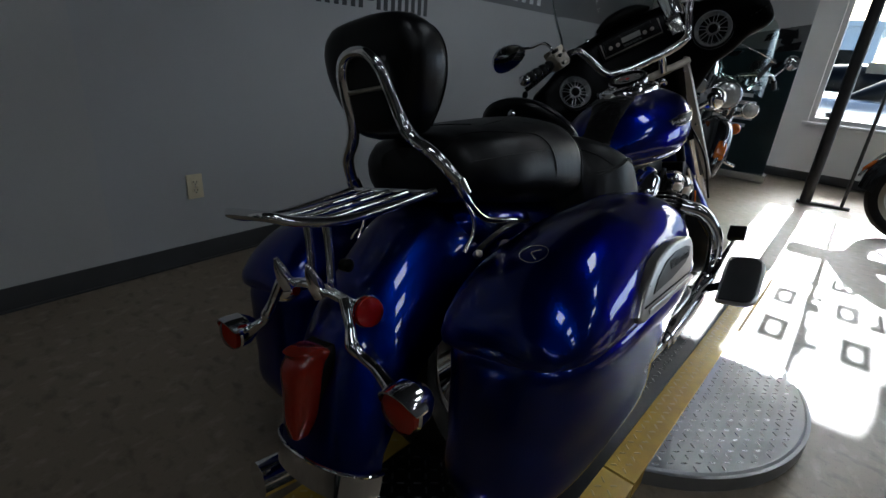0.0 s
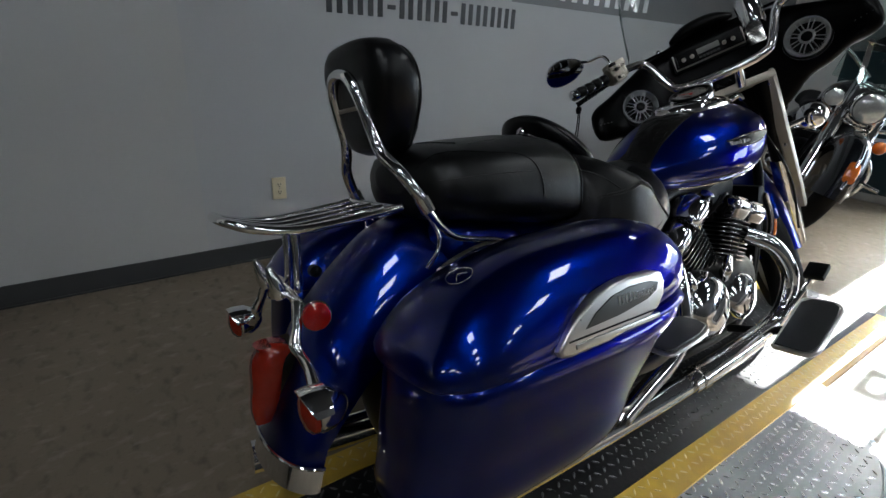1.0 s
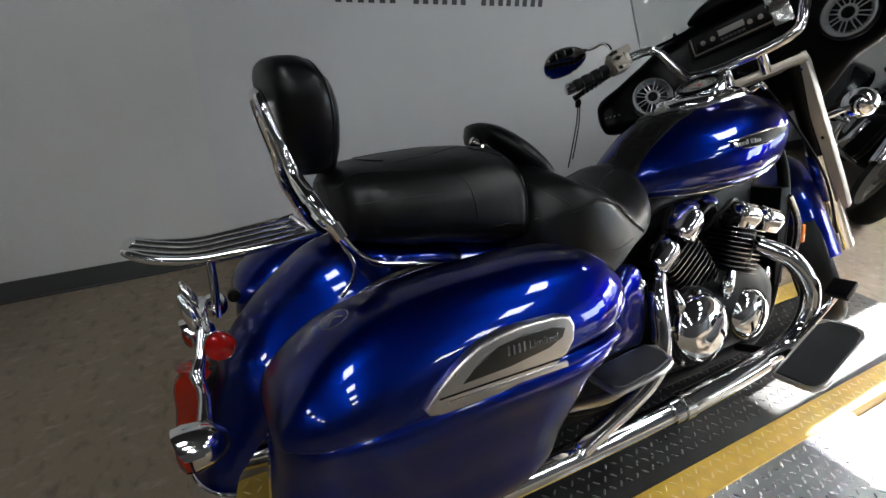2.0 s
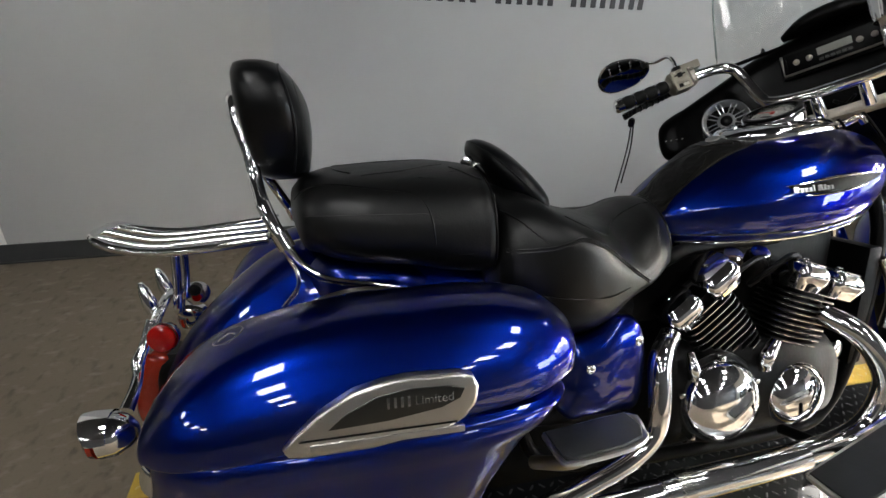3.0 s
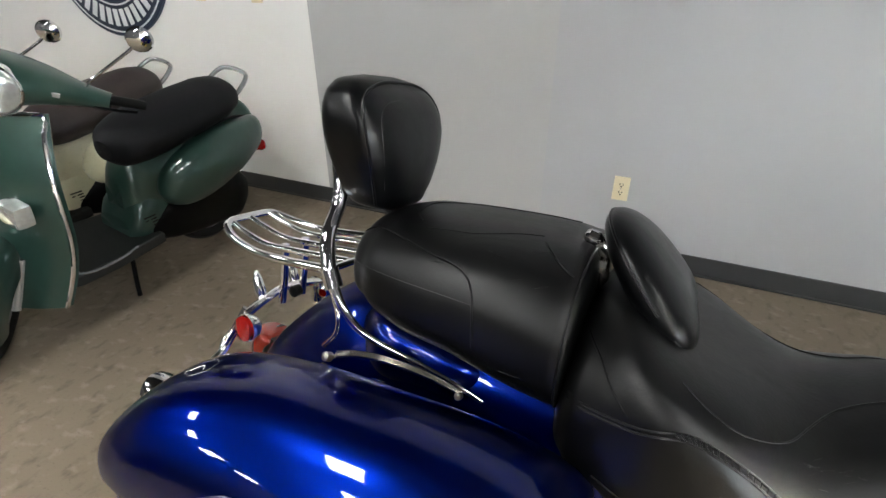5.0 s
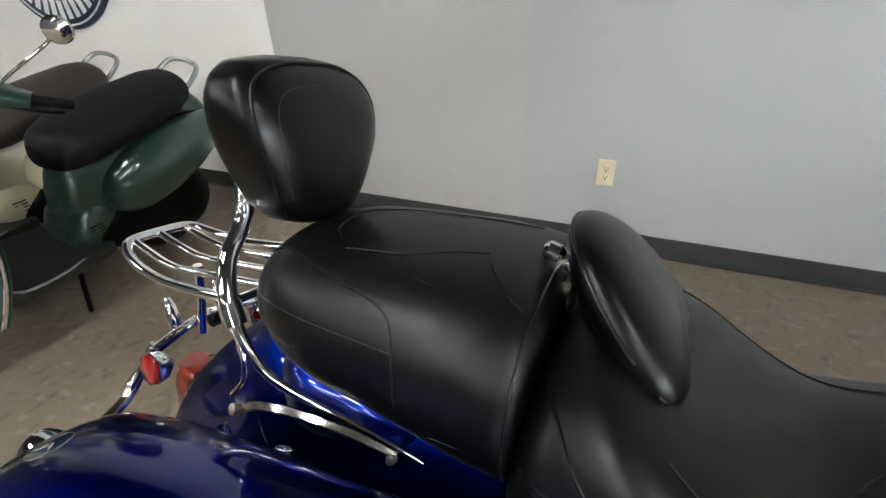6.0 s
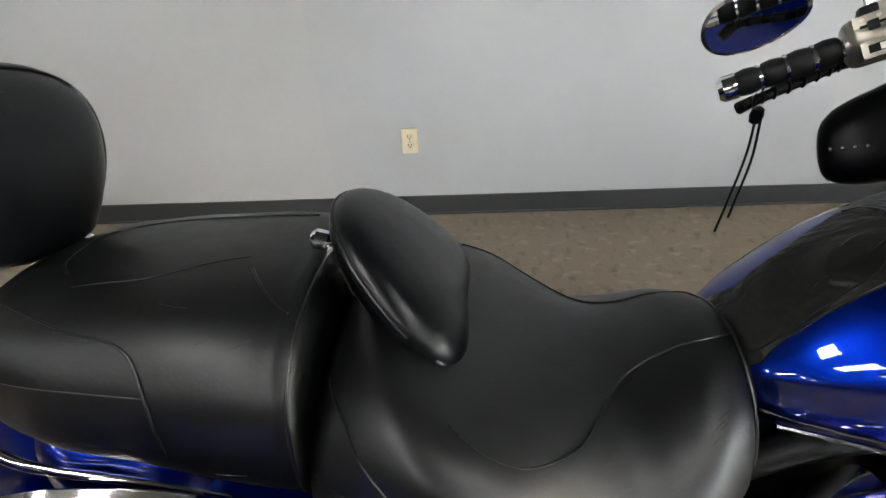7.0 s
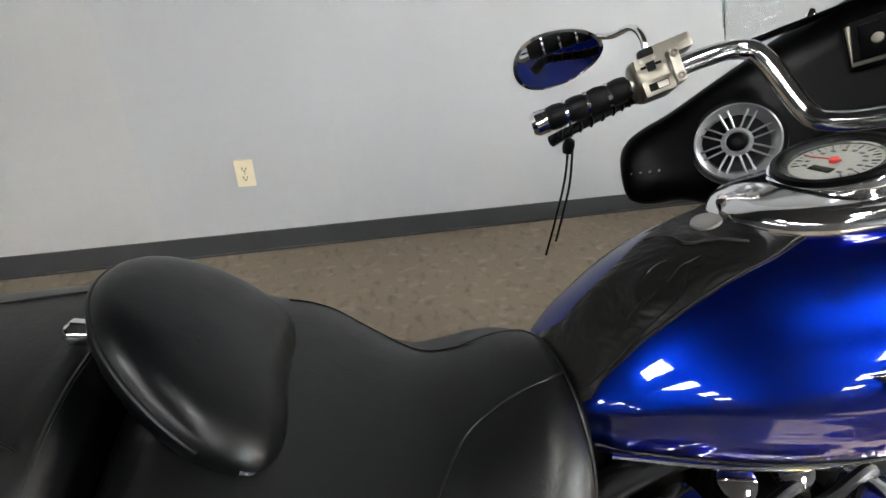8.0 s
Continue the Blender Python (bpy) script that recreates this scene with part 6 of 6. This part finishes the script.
def cruiser(m, label, screen=True):
    """A black cruiser seen mostly from its front: y ahead, origin on the floor midway between the wheels."""
    ob = thing("motorcycle", label, "motorcycle", m)
    wheel(ob, (0, -.82, .32), .32, .15, rim_material=CHROME)
    wheel(ob, (0, .82, .32), .32, .13, rim_material=HOUSING)
    arc = [(1.20, .33), (1.17, .48), (1.08, .60), (.96, .67), (.83, .69), (.70, .66), (.58, .57), (.50, .45)]
    ff = part("front_fender", rings_mesh(fender_rings(arc, .085, .12)), CAR_BLACK, ob, "black front fender")
    part("fender_lamp", Hull([(1.14, 0, .53, .03, .02, .02, 2.5, 2.5), (1.17, 0, .50, .034, .024, .02, 2.5, 2.5), (1.205, 0, .455, .03, .02, .018, 2.5, 2.5)]).mesh(10, 20), AMBER, ff, "amber fender lamp")
    part("fender_trim", tube([(0, 1.215, .40), (0, 1.20, .44), (0, 1.13, .575), (0, 1.05, .635)], .010, 10, 5), CHROME, ff)
    arc2 = [(-.30, .62), (-.50, .70), (-.75, .72), (-.98, .66), (-1.14, .52), (-1.22, .36)]
    part("rear_fender", rings_mesh(fender_rings(arc2, .11, .13)), CAR_BLACK, ob, "black rear fender")
    for s in (1, -1):
        leg = part("fork_leg", tube([(.105 * s, .43, .98), (.105 * s, .62, .66), (.105 * s, .82, .32)], [.028, .030, .032], 16, 3), CHROME, ob, "chrome fork leg")
        part("lower_cover", tube([(.105 * s, .55, .78), (.105 * s, .68, .56)], .038, 16, 2), CHROME, leg)
        fog = part("fog_lamp", lathe((.205 * s, .60, .805), (0, 1, .05), [(-.06, .01), (-.04, .045), (0, .057), (.03, .058), (.034, .052)], 28), CHROME, ob, "chrome auxiliary lamp")
        part("lens", lathe((.205 * s, .632, .807), (0, 1, .05), [(0, .053), (.008, .042), (.013, .008)], 28), LAMP_GLASS, fog)
        sig = part("turn_signal", lathe((.205 * s, .57, .655), (0, 1, 0), [(-.05, .01), (-.035, .032), (.0, .042), (.015, .042)], 24), CHROME, ob, "chrome turn signal")
        part("lens", lathe((.205 * s, .585, .655), (0, 1, 0), [(0, .040), (.010, .036), (.022, .020), (.025, .005)], 24), AMBER, sig, "amber lens")
        part("signal_arm", tube([(.105 * s, .53, .70), (.155 * s, .55, .665), (.205 * s, .56, .655)], .009, 8, 3), CHROME, sig)
        part("crash_bar", tube([(.10 * s, .44, .60), (.24 * s, .46, .56), (.31 * s, .46, .44), (.27 * s, .44, .28), (.10 * s, .40, .22)], .015, 12, 8), CHROME, ob, "chrome engine guard")
        part("crash_peg", tube([(.29 * s, .47, .42), (.40 * s, .50, .42)], .014, 10, 2), CHROME, ob)
        part("muffler", tube([(.18 * s, .28, .45), (.21 * s, .32, .30), (.22 * s, .10, .20), (.24 * s, -.5, .20), (.25 * s, -1.15, .23)], [.024, .026, .03, .045, .045], 16, 6), CHROME, ob, "chrome exhaust")
        part("riser_bar", tube([(.06 * s, .38, .99), (.13 * s, .36, 1.03), (.26 * s, .34, 1.09), (.34 * s, .26, 1.09), (.44 * s, .12, 1.05)], .0125, 12, 8), CHROME, ob, "chrome handlebar")
        part("grip", tube([(.36 * s, .235, 1.082), (.44 * s, .12, 1.05)], .018, 12, 2), RUBBER, ob, "black grip")
        mir = part("mirror", lathe((.40 * s, .22, 1.24), (0, 1, .1), [(-.01, .05), (0, .055), (.015, .048), (.025, .02)], 24), CHROME, ob, "round chrome mirror")
        part("mirror_stem", tube([(.33 * s, .27, 1.10), (.36 * s, .27, 1.18), (.40 * s, .235, 1.24)], .006, 8, 5), CHROME, mir)
        part("cylinder", tube([(.06 * s, .10, .44), (.09 * s, .02, .70)], .085, 20, 2), BLACK_METAL, ob, "black cylinder")
        part("rocker_cover", lathe((.09 * s, .015, .70), (0, -.3, 1), [(0, .08), (.03, .078), (.045, .05), (.05, .01)], 24), CHROME, ob)
        part("saddlebag", Hull([(-1.12, .27 * s, .45, .05, .1, .1, 3, 3), (-1.08, .28 * s, .45, .085, .17, .15, 3.5, 3.5), (-.8, .285 * s, .46, .095, .19, .16, 3.5, 3.5), (-.52, .28 * s, .46, .085, .17, .15, 3.5, 3.5), (-.48, .27 * s, .46, .05, .1, .1, 3, 3)]).mesh(16, 28), CAR_BLACK, ob, "black saddlebag")
    head = part("headlamp", lathe((0, .585, .825), (0, 1, .03), [(-.12, .02), (-.10, .06), (-.05, .088), (.02, .098), (.055, .100), (.062, .094)], 40), CHROME, ob, "chrome headlamp")
    part("lens", lathe((0, .642, .827), (0, 1, .03), [(0, .094), (.012, .075), (.02, .04), (.022, .005)], 40), LAMP_GLASS, head, "fluted glass lens")
    part("nacelle", box((-.12, .50, .70), (.12, .57, .95), .03), CHROME, ob, "chrome fork nacelle")
    part("lamp_bar", tube([(-.205, .57, .765), (-.12, .58, .725), (0, .60, .705), (.12, .58, .725), (.205, .57, .765)], .010, 10, 6), CHROME, ob)
    tankh = Hull([(-.12, 0, .78, .06, .04, .04, 2.3, 3), (-.08, 0, .79, .12, .08, .07, 2.3, 3), (.05, 0, .82, .165, .12, .09, 2.3, 3), (.2, 0, .85, .165, .12, .1, 2.3, 3), (.33, 0, .88, .11, .09, .08, 2.3, 3), (.38, 0, .90, .05, .04, .04, 2.3, 3)])
    part("fuel_tank", tankh.mesh(24, 36), CAR_BLACK, ob, "black fuel tank")
    seat = Hull([(-.85, 0, .74, .08, .06, .03, 2.6, 4), (-.80, 0, .74, .13, .09, .04, 2.6, 4), (-.55, 0, .73, .15, .09, .04, 2.6, 4), (-.40, 0, .71, .16, .07, .04, 2.6, 4), (-.15, 0, .72, .14, .06, .04, 2.6, 4), (-.08, 0, .74, .07, .05, .03, 2.6, 4)])
    part("seat", seat.mesh(24, 36), SEAT_CLOTH, ob, "black seat")
    part("engine", Hull([(-.35, 0, .36, .08, .1, .1, 3, 3), (-.28, 0, .36, .17, .15, .15, 3, 3), (.1, 0, .36, .19, .16, .16, 3, 3), (.34, 0, .36, .15, .13, .14, 3, 3), (.40, 0, .36, .08, .08, .08, 3, 3)]).mesh(16, 28), BLACK_METAL, ob, "black engine")
    part("engine_cover", lathe((.17, -.05, .36), (1, 0, 0), [(0, .11), (.03, .10), (.045, .06), (.05, .01)], 32), CHROME, ob)
    part("frame_tube", tube([(.07, .44, .92), (.10, .40, .6), (.11, .38, .25), (.11, -.3, .2), (.1, -.45, .55), (.08, -.1, .72), (.04, .40, .92)], .017, 10, 6), BLACK_METAL, ob)
    part("side_stand", tube([(-.13, .05, .20), (-.20, .10, .10), (-.27, .14, .01)], .010, 8, 3), CHROME, ob)
    if screen:
        rings = []
        for i in range(17):
            u = -1 + 2 * i / 16
            x = .27 * u
            col = [Vector((x * (1 - .12 * v * v), .60 - 1.6 * x * x - .26 * v, .92 + .10 * abs(u) ** 2 * 0 + (.50 - .16 * abs(u) ** 3) * v)) for v in (k / 8 for k in range(9))]
            rings.append(col + [p + Vector((0, .004, .001)) for p in reversed(col)])
        wsn = part("windshield", rings_mesh(rings), SCREEN_GREEN, ob, "tinted clear windshield")
        wsn.visible_shadow = False
        for s in (1, -1):
            part("screen_bracket", extrude_outline([(.10 * s, .92), (.14 * s, .92), (.215 * s, 1.20), (.185 * s, 1.20)], .004, .001, "y", .50), CHROME, wsn, "chrome bracket", M=Matrix.Translation((0, .55, .92)) @ Matrix.Rotation(radians(22), 4, "X") @ Matrix.Translation((0, -.50, -.92)))
        part("screen_strap", tube([(-.22, .45, 1.16), (-.1, .50, 1.165), (0, .515, 1.165), (.1, .50, 1.165), (.22, .45, 1.16)], .008, 8, 5, .5), CHROME, wsn)
    return ob


cruiser(pose(0.82, 4.18, 0, 0, 0, 208) @ pose(0, 0, 0, 0, -20, 0) @ Matrix.Scale(1.13, 4), "black cruiser with chrome forks, round headlamp and windshield")
cruiser(pose(3.62, 3.60, 0, 0, 0, 75), "black cruiser parked below the shop window", False)


def scooter(m, paint, seat_material, label):
    """A round-bodied scooter on its side stand; y ahead, bars turned to its left."""
    ob = thing("scooter", label, "scooter", m, "scooters by the wall")
    wheel(ob, (0, -.16, .235), .235, .12, spokes=5, rim_material=SILVER)
    front, shield_at = Matrix.Translation((0, -.17, 0)), Matrix.Translation((0, -.09, 0))
    turn = front @ Matrix.Translation((0, .86, .6)) @ Matrix.Rotation(radians(48), 4, Vector((0, -.35, 1)).normalized()) @ Matrix.Translation((0, -.86, -.6))
    wheel(ob, (0, 1.06, .215), .215, .11, M=turn, spokes=5, rim_material=SILVER)
    tail = Hull([(-.44, 0, .60, .03, .04, .04, 2.3, 2.3), (-.42, 0, .60, .09, .09, .08, 2.3, 2.3), (-.32, 0, .58, .135, .13, .13, 2.3, 2.3), (-.15, 0, .55, .155, .15, .16, 2.3, 2.3), (.02, 0, .53, .155, .155, .18, 2.3, 2.3), (.16, 0, .50, .125, .14, .20, 2.4, 2.4), (.22, 0, .46, .100, .16, .22, 2.5, 2.6), (.275, 0, .43, .088, .16, .2, 2.5, 2.6), (.31, 0, .42, .05, .10, .1, 2.4, 2.6)])
    body = part("rear_body", tail.mesh(32, 44), paint, ob, "rounded painted tail")
    for s in (1, -1):
        p = Hull([(-.43, .12 * s, .600, .02, .025, .025, 2, 2), (-.40, .13 * s, .597, .05, .065, .070, 2, 2), (-.31, .145 * s, .580, .080, .105, .110, 2, 2), (-.18, .152 * s, .552, .104, .132, .138, 2, 2), (-.05, .154 * s, .520, .110, .142, .146, 2, 2), (.05, .152 * s, .494, .100, .136, .136, 2, 2), (.13, .146 * s, .474, .074, .106, .104, 2, 2), (.175, .138 * s, .464, .038, .062, .060, 2, 2), (.19, .13 * s, .46, .01, .02, .02, 2, 2)])
        cowl = part("side_cowl", p.mesh(24, 36), paint, body, "bulging painted side cowl")
        part("cowl_gap", tube([(.128 * s, .035 + .270 * math.cos(a) - .155, .520 + .142 * math.sin(a) - .24 * (.285 * math.cos(a) - .06)) for a in [k * math.pi / 12 for k in range(25)]], .007, 8, 2), BLACK_SATIN, cowl)
        for k in range(4):
            part("vent_slot", box((.124 * s - .006, .215 + k * .004, .30 + k * .016), (.124 * s + .006, .270 + k * .004, .306 + k * .016), .001), BLACK_SATIN, body)
        sigs = part("turn_signal", lathe((.13 * s, -.40, .50), (.5 * s, -1, 0), [(-.03, .012), (0, .026), (.03, .030), (.045, .024), (.05, .006)], 20), RED_LENS, ob, "red-amber turn signal")
        part("lamp_stalk", tube([(.08 * s, -.35, .51), (.145 * s, -.425, .50)], .027, 8, 2), BLACK_SATIN, sigs)
    lower = Hull([(-.05, 0, .34, .07, .1, .08, 2.6, 2.6), (.10, 0, .32, .11, .12, .1, 2.6, 2.6), (.22, 0, .31, .128, .14, .1, 2.8, 2.8), (.30, 0, .30, .122, .10, .1, 2.8, 2.8), (.335, 0, .28, .09, .06, .06, 2.8, 2.8)])
    part("under_seat_body", lower.mesh(20, 32), paint, body)
    st = Hull([(-.345, 0, .775, .05, .035, .035, 2.2, 2.4), (-.325, 0, .772, .10, .058, .055, 2.2, 2.4), (-.27, 0, .762, .138, .078, .070, 2.2, 2.4), (-.16, 0, .740, .158, .086, .078, 2.3, 2.5), (0, 0, .712, .165, .086, .085, 2.3, 2.5), (.13, 0, .690, .160, .082, .092, 2.3, 2.5), (.22, 0, .670, .142, .074, .092, 2.3, 2.4), (.285, 0, .655, .100, .060, .075, 2.2, 2.3), (.315, 0, .648, .05, .035, .045, 2.1, 2.2)])
    part("seat", st.mesh(30, 40), seat_material, ob, "long padded scooter seat")
    part("grab_rail", tube([(.09, -.26, .735), (.10, -.34, .80), (.085, -.40, .845), (.04, -.425, .858), (-.04, -.425, .858), (-.085, -.40, .845), (-.10, -.34, .80), (-.09, -.26, .735)], .011, 12, 7), SILVER, ob, "silver grab rail")
    part("tail_lamp", Hull([(-.455, 0, .60, .03, .02, .02, 2.4, 2.4), (-.44, 0, .62, .055, .035, .035, 2.4, 2.4), (-.40, 0, .65, .06, .04, .04, 2.4, 2.4)]).mesh(10, 20), RED_LENS, ob, "red tail lamp")
    part("engine", Hull([(-.34, -.09, .26, .03, .07, .07, 3, 3), (-.28, -.1, .26, .05, .13, .12, 3, 3), (-.1, -.1, .27, .058, .15, .13, 3, 3), (.1, -.1, .27, .058, .12, .10, 3, 3), (.25, -.09, .26, .04, .05, .05, 3, 3)]).mesh(14, 24), BLACK_METAL, ob, "black engine case")
    part("engine_badge", box((-.158, -.02, .255), (-.152, .05, .275), .001), SILVER, ob)
    part("floorboard", extrude_outline([(-.16, .22), (.16, .22), (.185, .46), (.18, .62), (.13, .72), (-.13, .72), (-.18, .62), (-.185, .46)], .05, .012, "z", .215), MAT_GREY, ob, "grey ribbed floorboard")
    part("floor_trim", tube([(-.165, .36, .262), (-.19, .46, .262), (-.186, .60, .27), (-.19, .68, .36)], .006, 8, 4), SILVER, ob)
    rings = []
    for i in range(19):
        u = -1 + 2 * i / 18
        col = []
        for k in range(13):
            v = k / 12
            wd = .235 - .10 * v ** 2 + .02 * math.sin(math.pi * v)
            col.append(Vector((wd * u, .93 - .12 * u * u - .16 * v - .02 * math.sin(6 * v), .20 + .70 * v)))
        rings.append(col + [p + Vector((0, -.022, 0)) for p in reversed(col)])
    shield = part("leg_shield", rings_mesh(rings), paint, ob, "painted leg shield", M=shield_at)
    part("shield_edge", tube([r for r in rings[0][:13]] + [Vector((x * .15, .76, .915)) for x in (-.7, 0, .7)] + [r for r in reversed(rings[-1][:13])], .008, 8, 2), CHROME, shield, M=shield_at)
    part("inner_panel", Hull([(.30, 0, .80, .11, .03, .03, 3, 3), (.5, 0, .775, .13, .04, .04, 3, 3), (.75, 0, .745, .12, .05, .04, 3, 3), (.86, 0, .73, .06, .03, .03, 3, 3)], "z").mesh(14, 24), BLACK_SATIN, ob, "dark inner leg panel", M=shield_at)
    part("front_fender", rings_mesh(fender_rings([(1.33, .25), (1.30, .38), (1.20, .47), (1.06, .50), (.92, .46), (.84, .36)], .085, .14)), paint, ob, "painted front fender", M=turn)
    part("fork_leg", tube([(.075, 1.0, .42), (.075, 1.06, .215)], .020, 12, 2), SILVER, ob, M=turn)
    part("fork_leg", tube([(-.075, 1.0, .42), (-.075, 1.06, .215)], .020, 12, 2), SILVER, ob, M=turn)
    part("marker_lamp", box((-.205, .80, .56), (-.10, .86, .64), .015), LAMP_GLASS, ob, "clear marker lamp", M=shield_at)
    bars_up = Matrix.Translation((0, 0, .065)) @ turn
    hd = Hull([(-.30, .76, .94, .035, .025, .025, 2.4, 2.4), (-.22, .77, .945, .05, .035, .035, 2.4, 2.4), (-.12, .785, .955, .085, .055, .055, 2.4, 2.4), (0, .80, .955, .11, .075, .085, 2.3, 2.3), (.12, .785, .955, .085, .055, .055, 2.4, 2.4), (.22, .77, .945, .05, .035, .035, 2.4, 2.4), (.30, .76, .94, .035, .025, .025, 2.4, 2.4)], "x")
    hs = part("handlebar_cowl", hd.mesh(30, 32), paint, ob, "painted handlebar cowl", M=bars_up)
    part("headlamp", lathe((0, .875, .95), (0, 1, .05), [(-.02, .082), (.02, .080), (.032, .07), (.045, .04), (.05, .006)], 36), LAMP_GLASS, hs, "round clear headlamp", M=bars_up)
    part("headlamp_rim", ring((0, .875, .95), (0, 1, .05), [(0, .080), (.018, .088), (.024, .084), (.022, .079)], 36), CHROME, hs, M=bars_up)
    for s in (1, -1):
        part("grip", tube([(.28 * s, .76, .94), (.335 * s, .74, .938), (.40 * s, .715, .93)], .018, 14, 3), RUBBER, hs, "black grip", M=bars_up)
        part("lever", tube([(.25 * s, .80, .93), (.32 * s, .785, .922), (.38 * s, .75, .915)], .006, 8, 4), BLACK_METAL, hs, M=bars_up)
        part("signal_inset", box((.13 * s - .04, .845, .955), (.13 * s + .04, .855, .97), .003), LAMP_GLASS, hs, M=bars_up)
        mm = part("mirror", lathe((.36 * s, .70, 1.17), (0, 1, .1), [(-.004, .040), (.002, .044), (.014, .039), (.024, .016)], 28), CHROME, ob, "round chrome mirror", M=bars_up)
        part("mirror_glass", lathe((.36 * s, .698, 1.17), (0, -1, -.1), [(.002, .039), (.004, .039), (.0045, .002)], 28), MIRROR, mm, M=bars_up)
        part("mirror_stem", tube([(.22 * s, .77, .97), (.25 * s, .765, 1.02), (.33 * s, .72, 1.12), (.36 * s, .708, 1.17)], .0055, 8, 5), CHROME, mm, M=bars_up)
    part("side_stand", tube([(-.11, .36, .20), (-.17, .40, .10), (-.215, .425, .008)], .010, 8, 3), BLACK_METAL, ob, "dark side stand")
    return ob


scooter(pose(0.80, -2.04, 0, 0, 0, -91) @ pose(0, 0, 0, 0, -11, 0), GREEN, SEAT_CLOTH, "dark green scooter with a black seat, on its stand")
scooter(pose(0.76, -2.62, 0, 0, 0, -91) @ pose(0, 0, 0, 0, -11, 0), CREAM, SEAT_BROWN, "cream scooter with a brown seat, on its stand")

# ---- stands by the window ----
st = thing("display_stand", "dark steel display stand with two uprights before the window", "stand", pose(0, 0, 0))
part("upright", tube([(2.164, 4.459, .01), (2.164, 4.459, 2.2)], .045, 20, 1), POLE, st, "thick dark upright")
part("upright", tube([(2.430, 4.489, .01), (2.430, 4.489, 2.2)], .014, 12, 1), POLE, st, "thin dark upright")
part("base_bar", tube([(2.10, 4.452, .018), (2.49, 4.496, .018)], .016, 10, 1), POLE, st)
part("top_bar", tube([(2.164, 4.459, 2.2), (2.430, 4.489, 2.2)], .016, 10, 1), POLE, st)

bn = thing("banner_stand", "tall printed banner on a floor stand in the corner", "banner", pose(1.25, 5.10, 0, 0, 0, 0))
part("banner_sheet", box((-.47, -.002, .08), (.47, .002, 2.15)), PALE, bn, "printed banner sheet")
part("picture_panel", box((-.47, -.005, .08), (.47, -.0022, 1.28)), POSTER_DARK, bn, "dark teal picture area")
part("picture_road", extrude_outline([(-.47, 1.28), (.47, 1.28), (.47, 1.52), (-.10, 1.40), (-.47, 1.62)], .003, 0, "y", -.005), ROAD_GREY, bn, "grey picture area")
rng = random.Random(3)
for i in range(9):
    a = rng.uniform(-.35, .30)
    z = rng.uniform(.95, 1.40)
    part("picture_shape", extrude_outline([(a, z), (a + rng.uniform(.08, .2), z + rng.uniform(-.05, .05)), (a + rng.uniform(.10, .2), z + rng.uniform(.06, .14)), (a + .02, z + rng.uniform(.05, .1))], .0015, 0, "y", -.0066 - .0004 * i), CAR_BLACK, bn)
face_m = Matrix.Rotation(radians(90), 4, "X")
writing("banner_words", "GET OUT AND PLAY", .062, Matrix.Translation((-.36, -.007, 1.72)) @ face_m, INK, bn)
part("logo_bar", box((-.36, -.005, 1.83), (.10, -.0025, 1.88)), INK, bn)
part("logo_bar", box((-.36, -.005, 1.92), (-.20, -.0025, 2.02)), INK, bn)
writing("banner_words", "POWERFUL FUEL INJECTED", .050, Matrix.Translation((-.28, -.007, .98)) @ face_m, SIGN_WHITE, bn)
for i in range(6):
    part("text_bar", box((-.24 + .02 * (i % 3), -.007, .90 - i * .075), (.22 - .05 * (i % 2), -.0052, .935 - i * .075)), SIGN_WHITE, bn)
part("stand_base", box((-.50, -.09, 0), (.50, .09, .08), .012), SILVER, bn, "silver stand base")
part("top_rail", box((-.48, -.012, 2.14), (.48, .012, 2.17), .004), SILVER, bn)
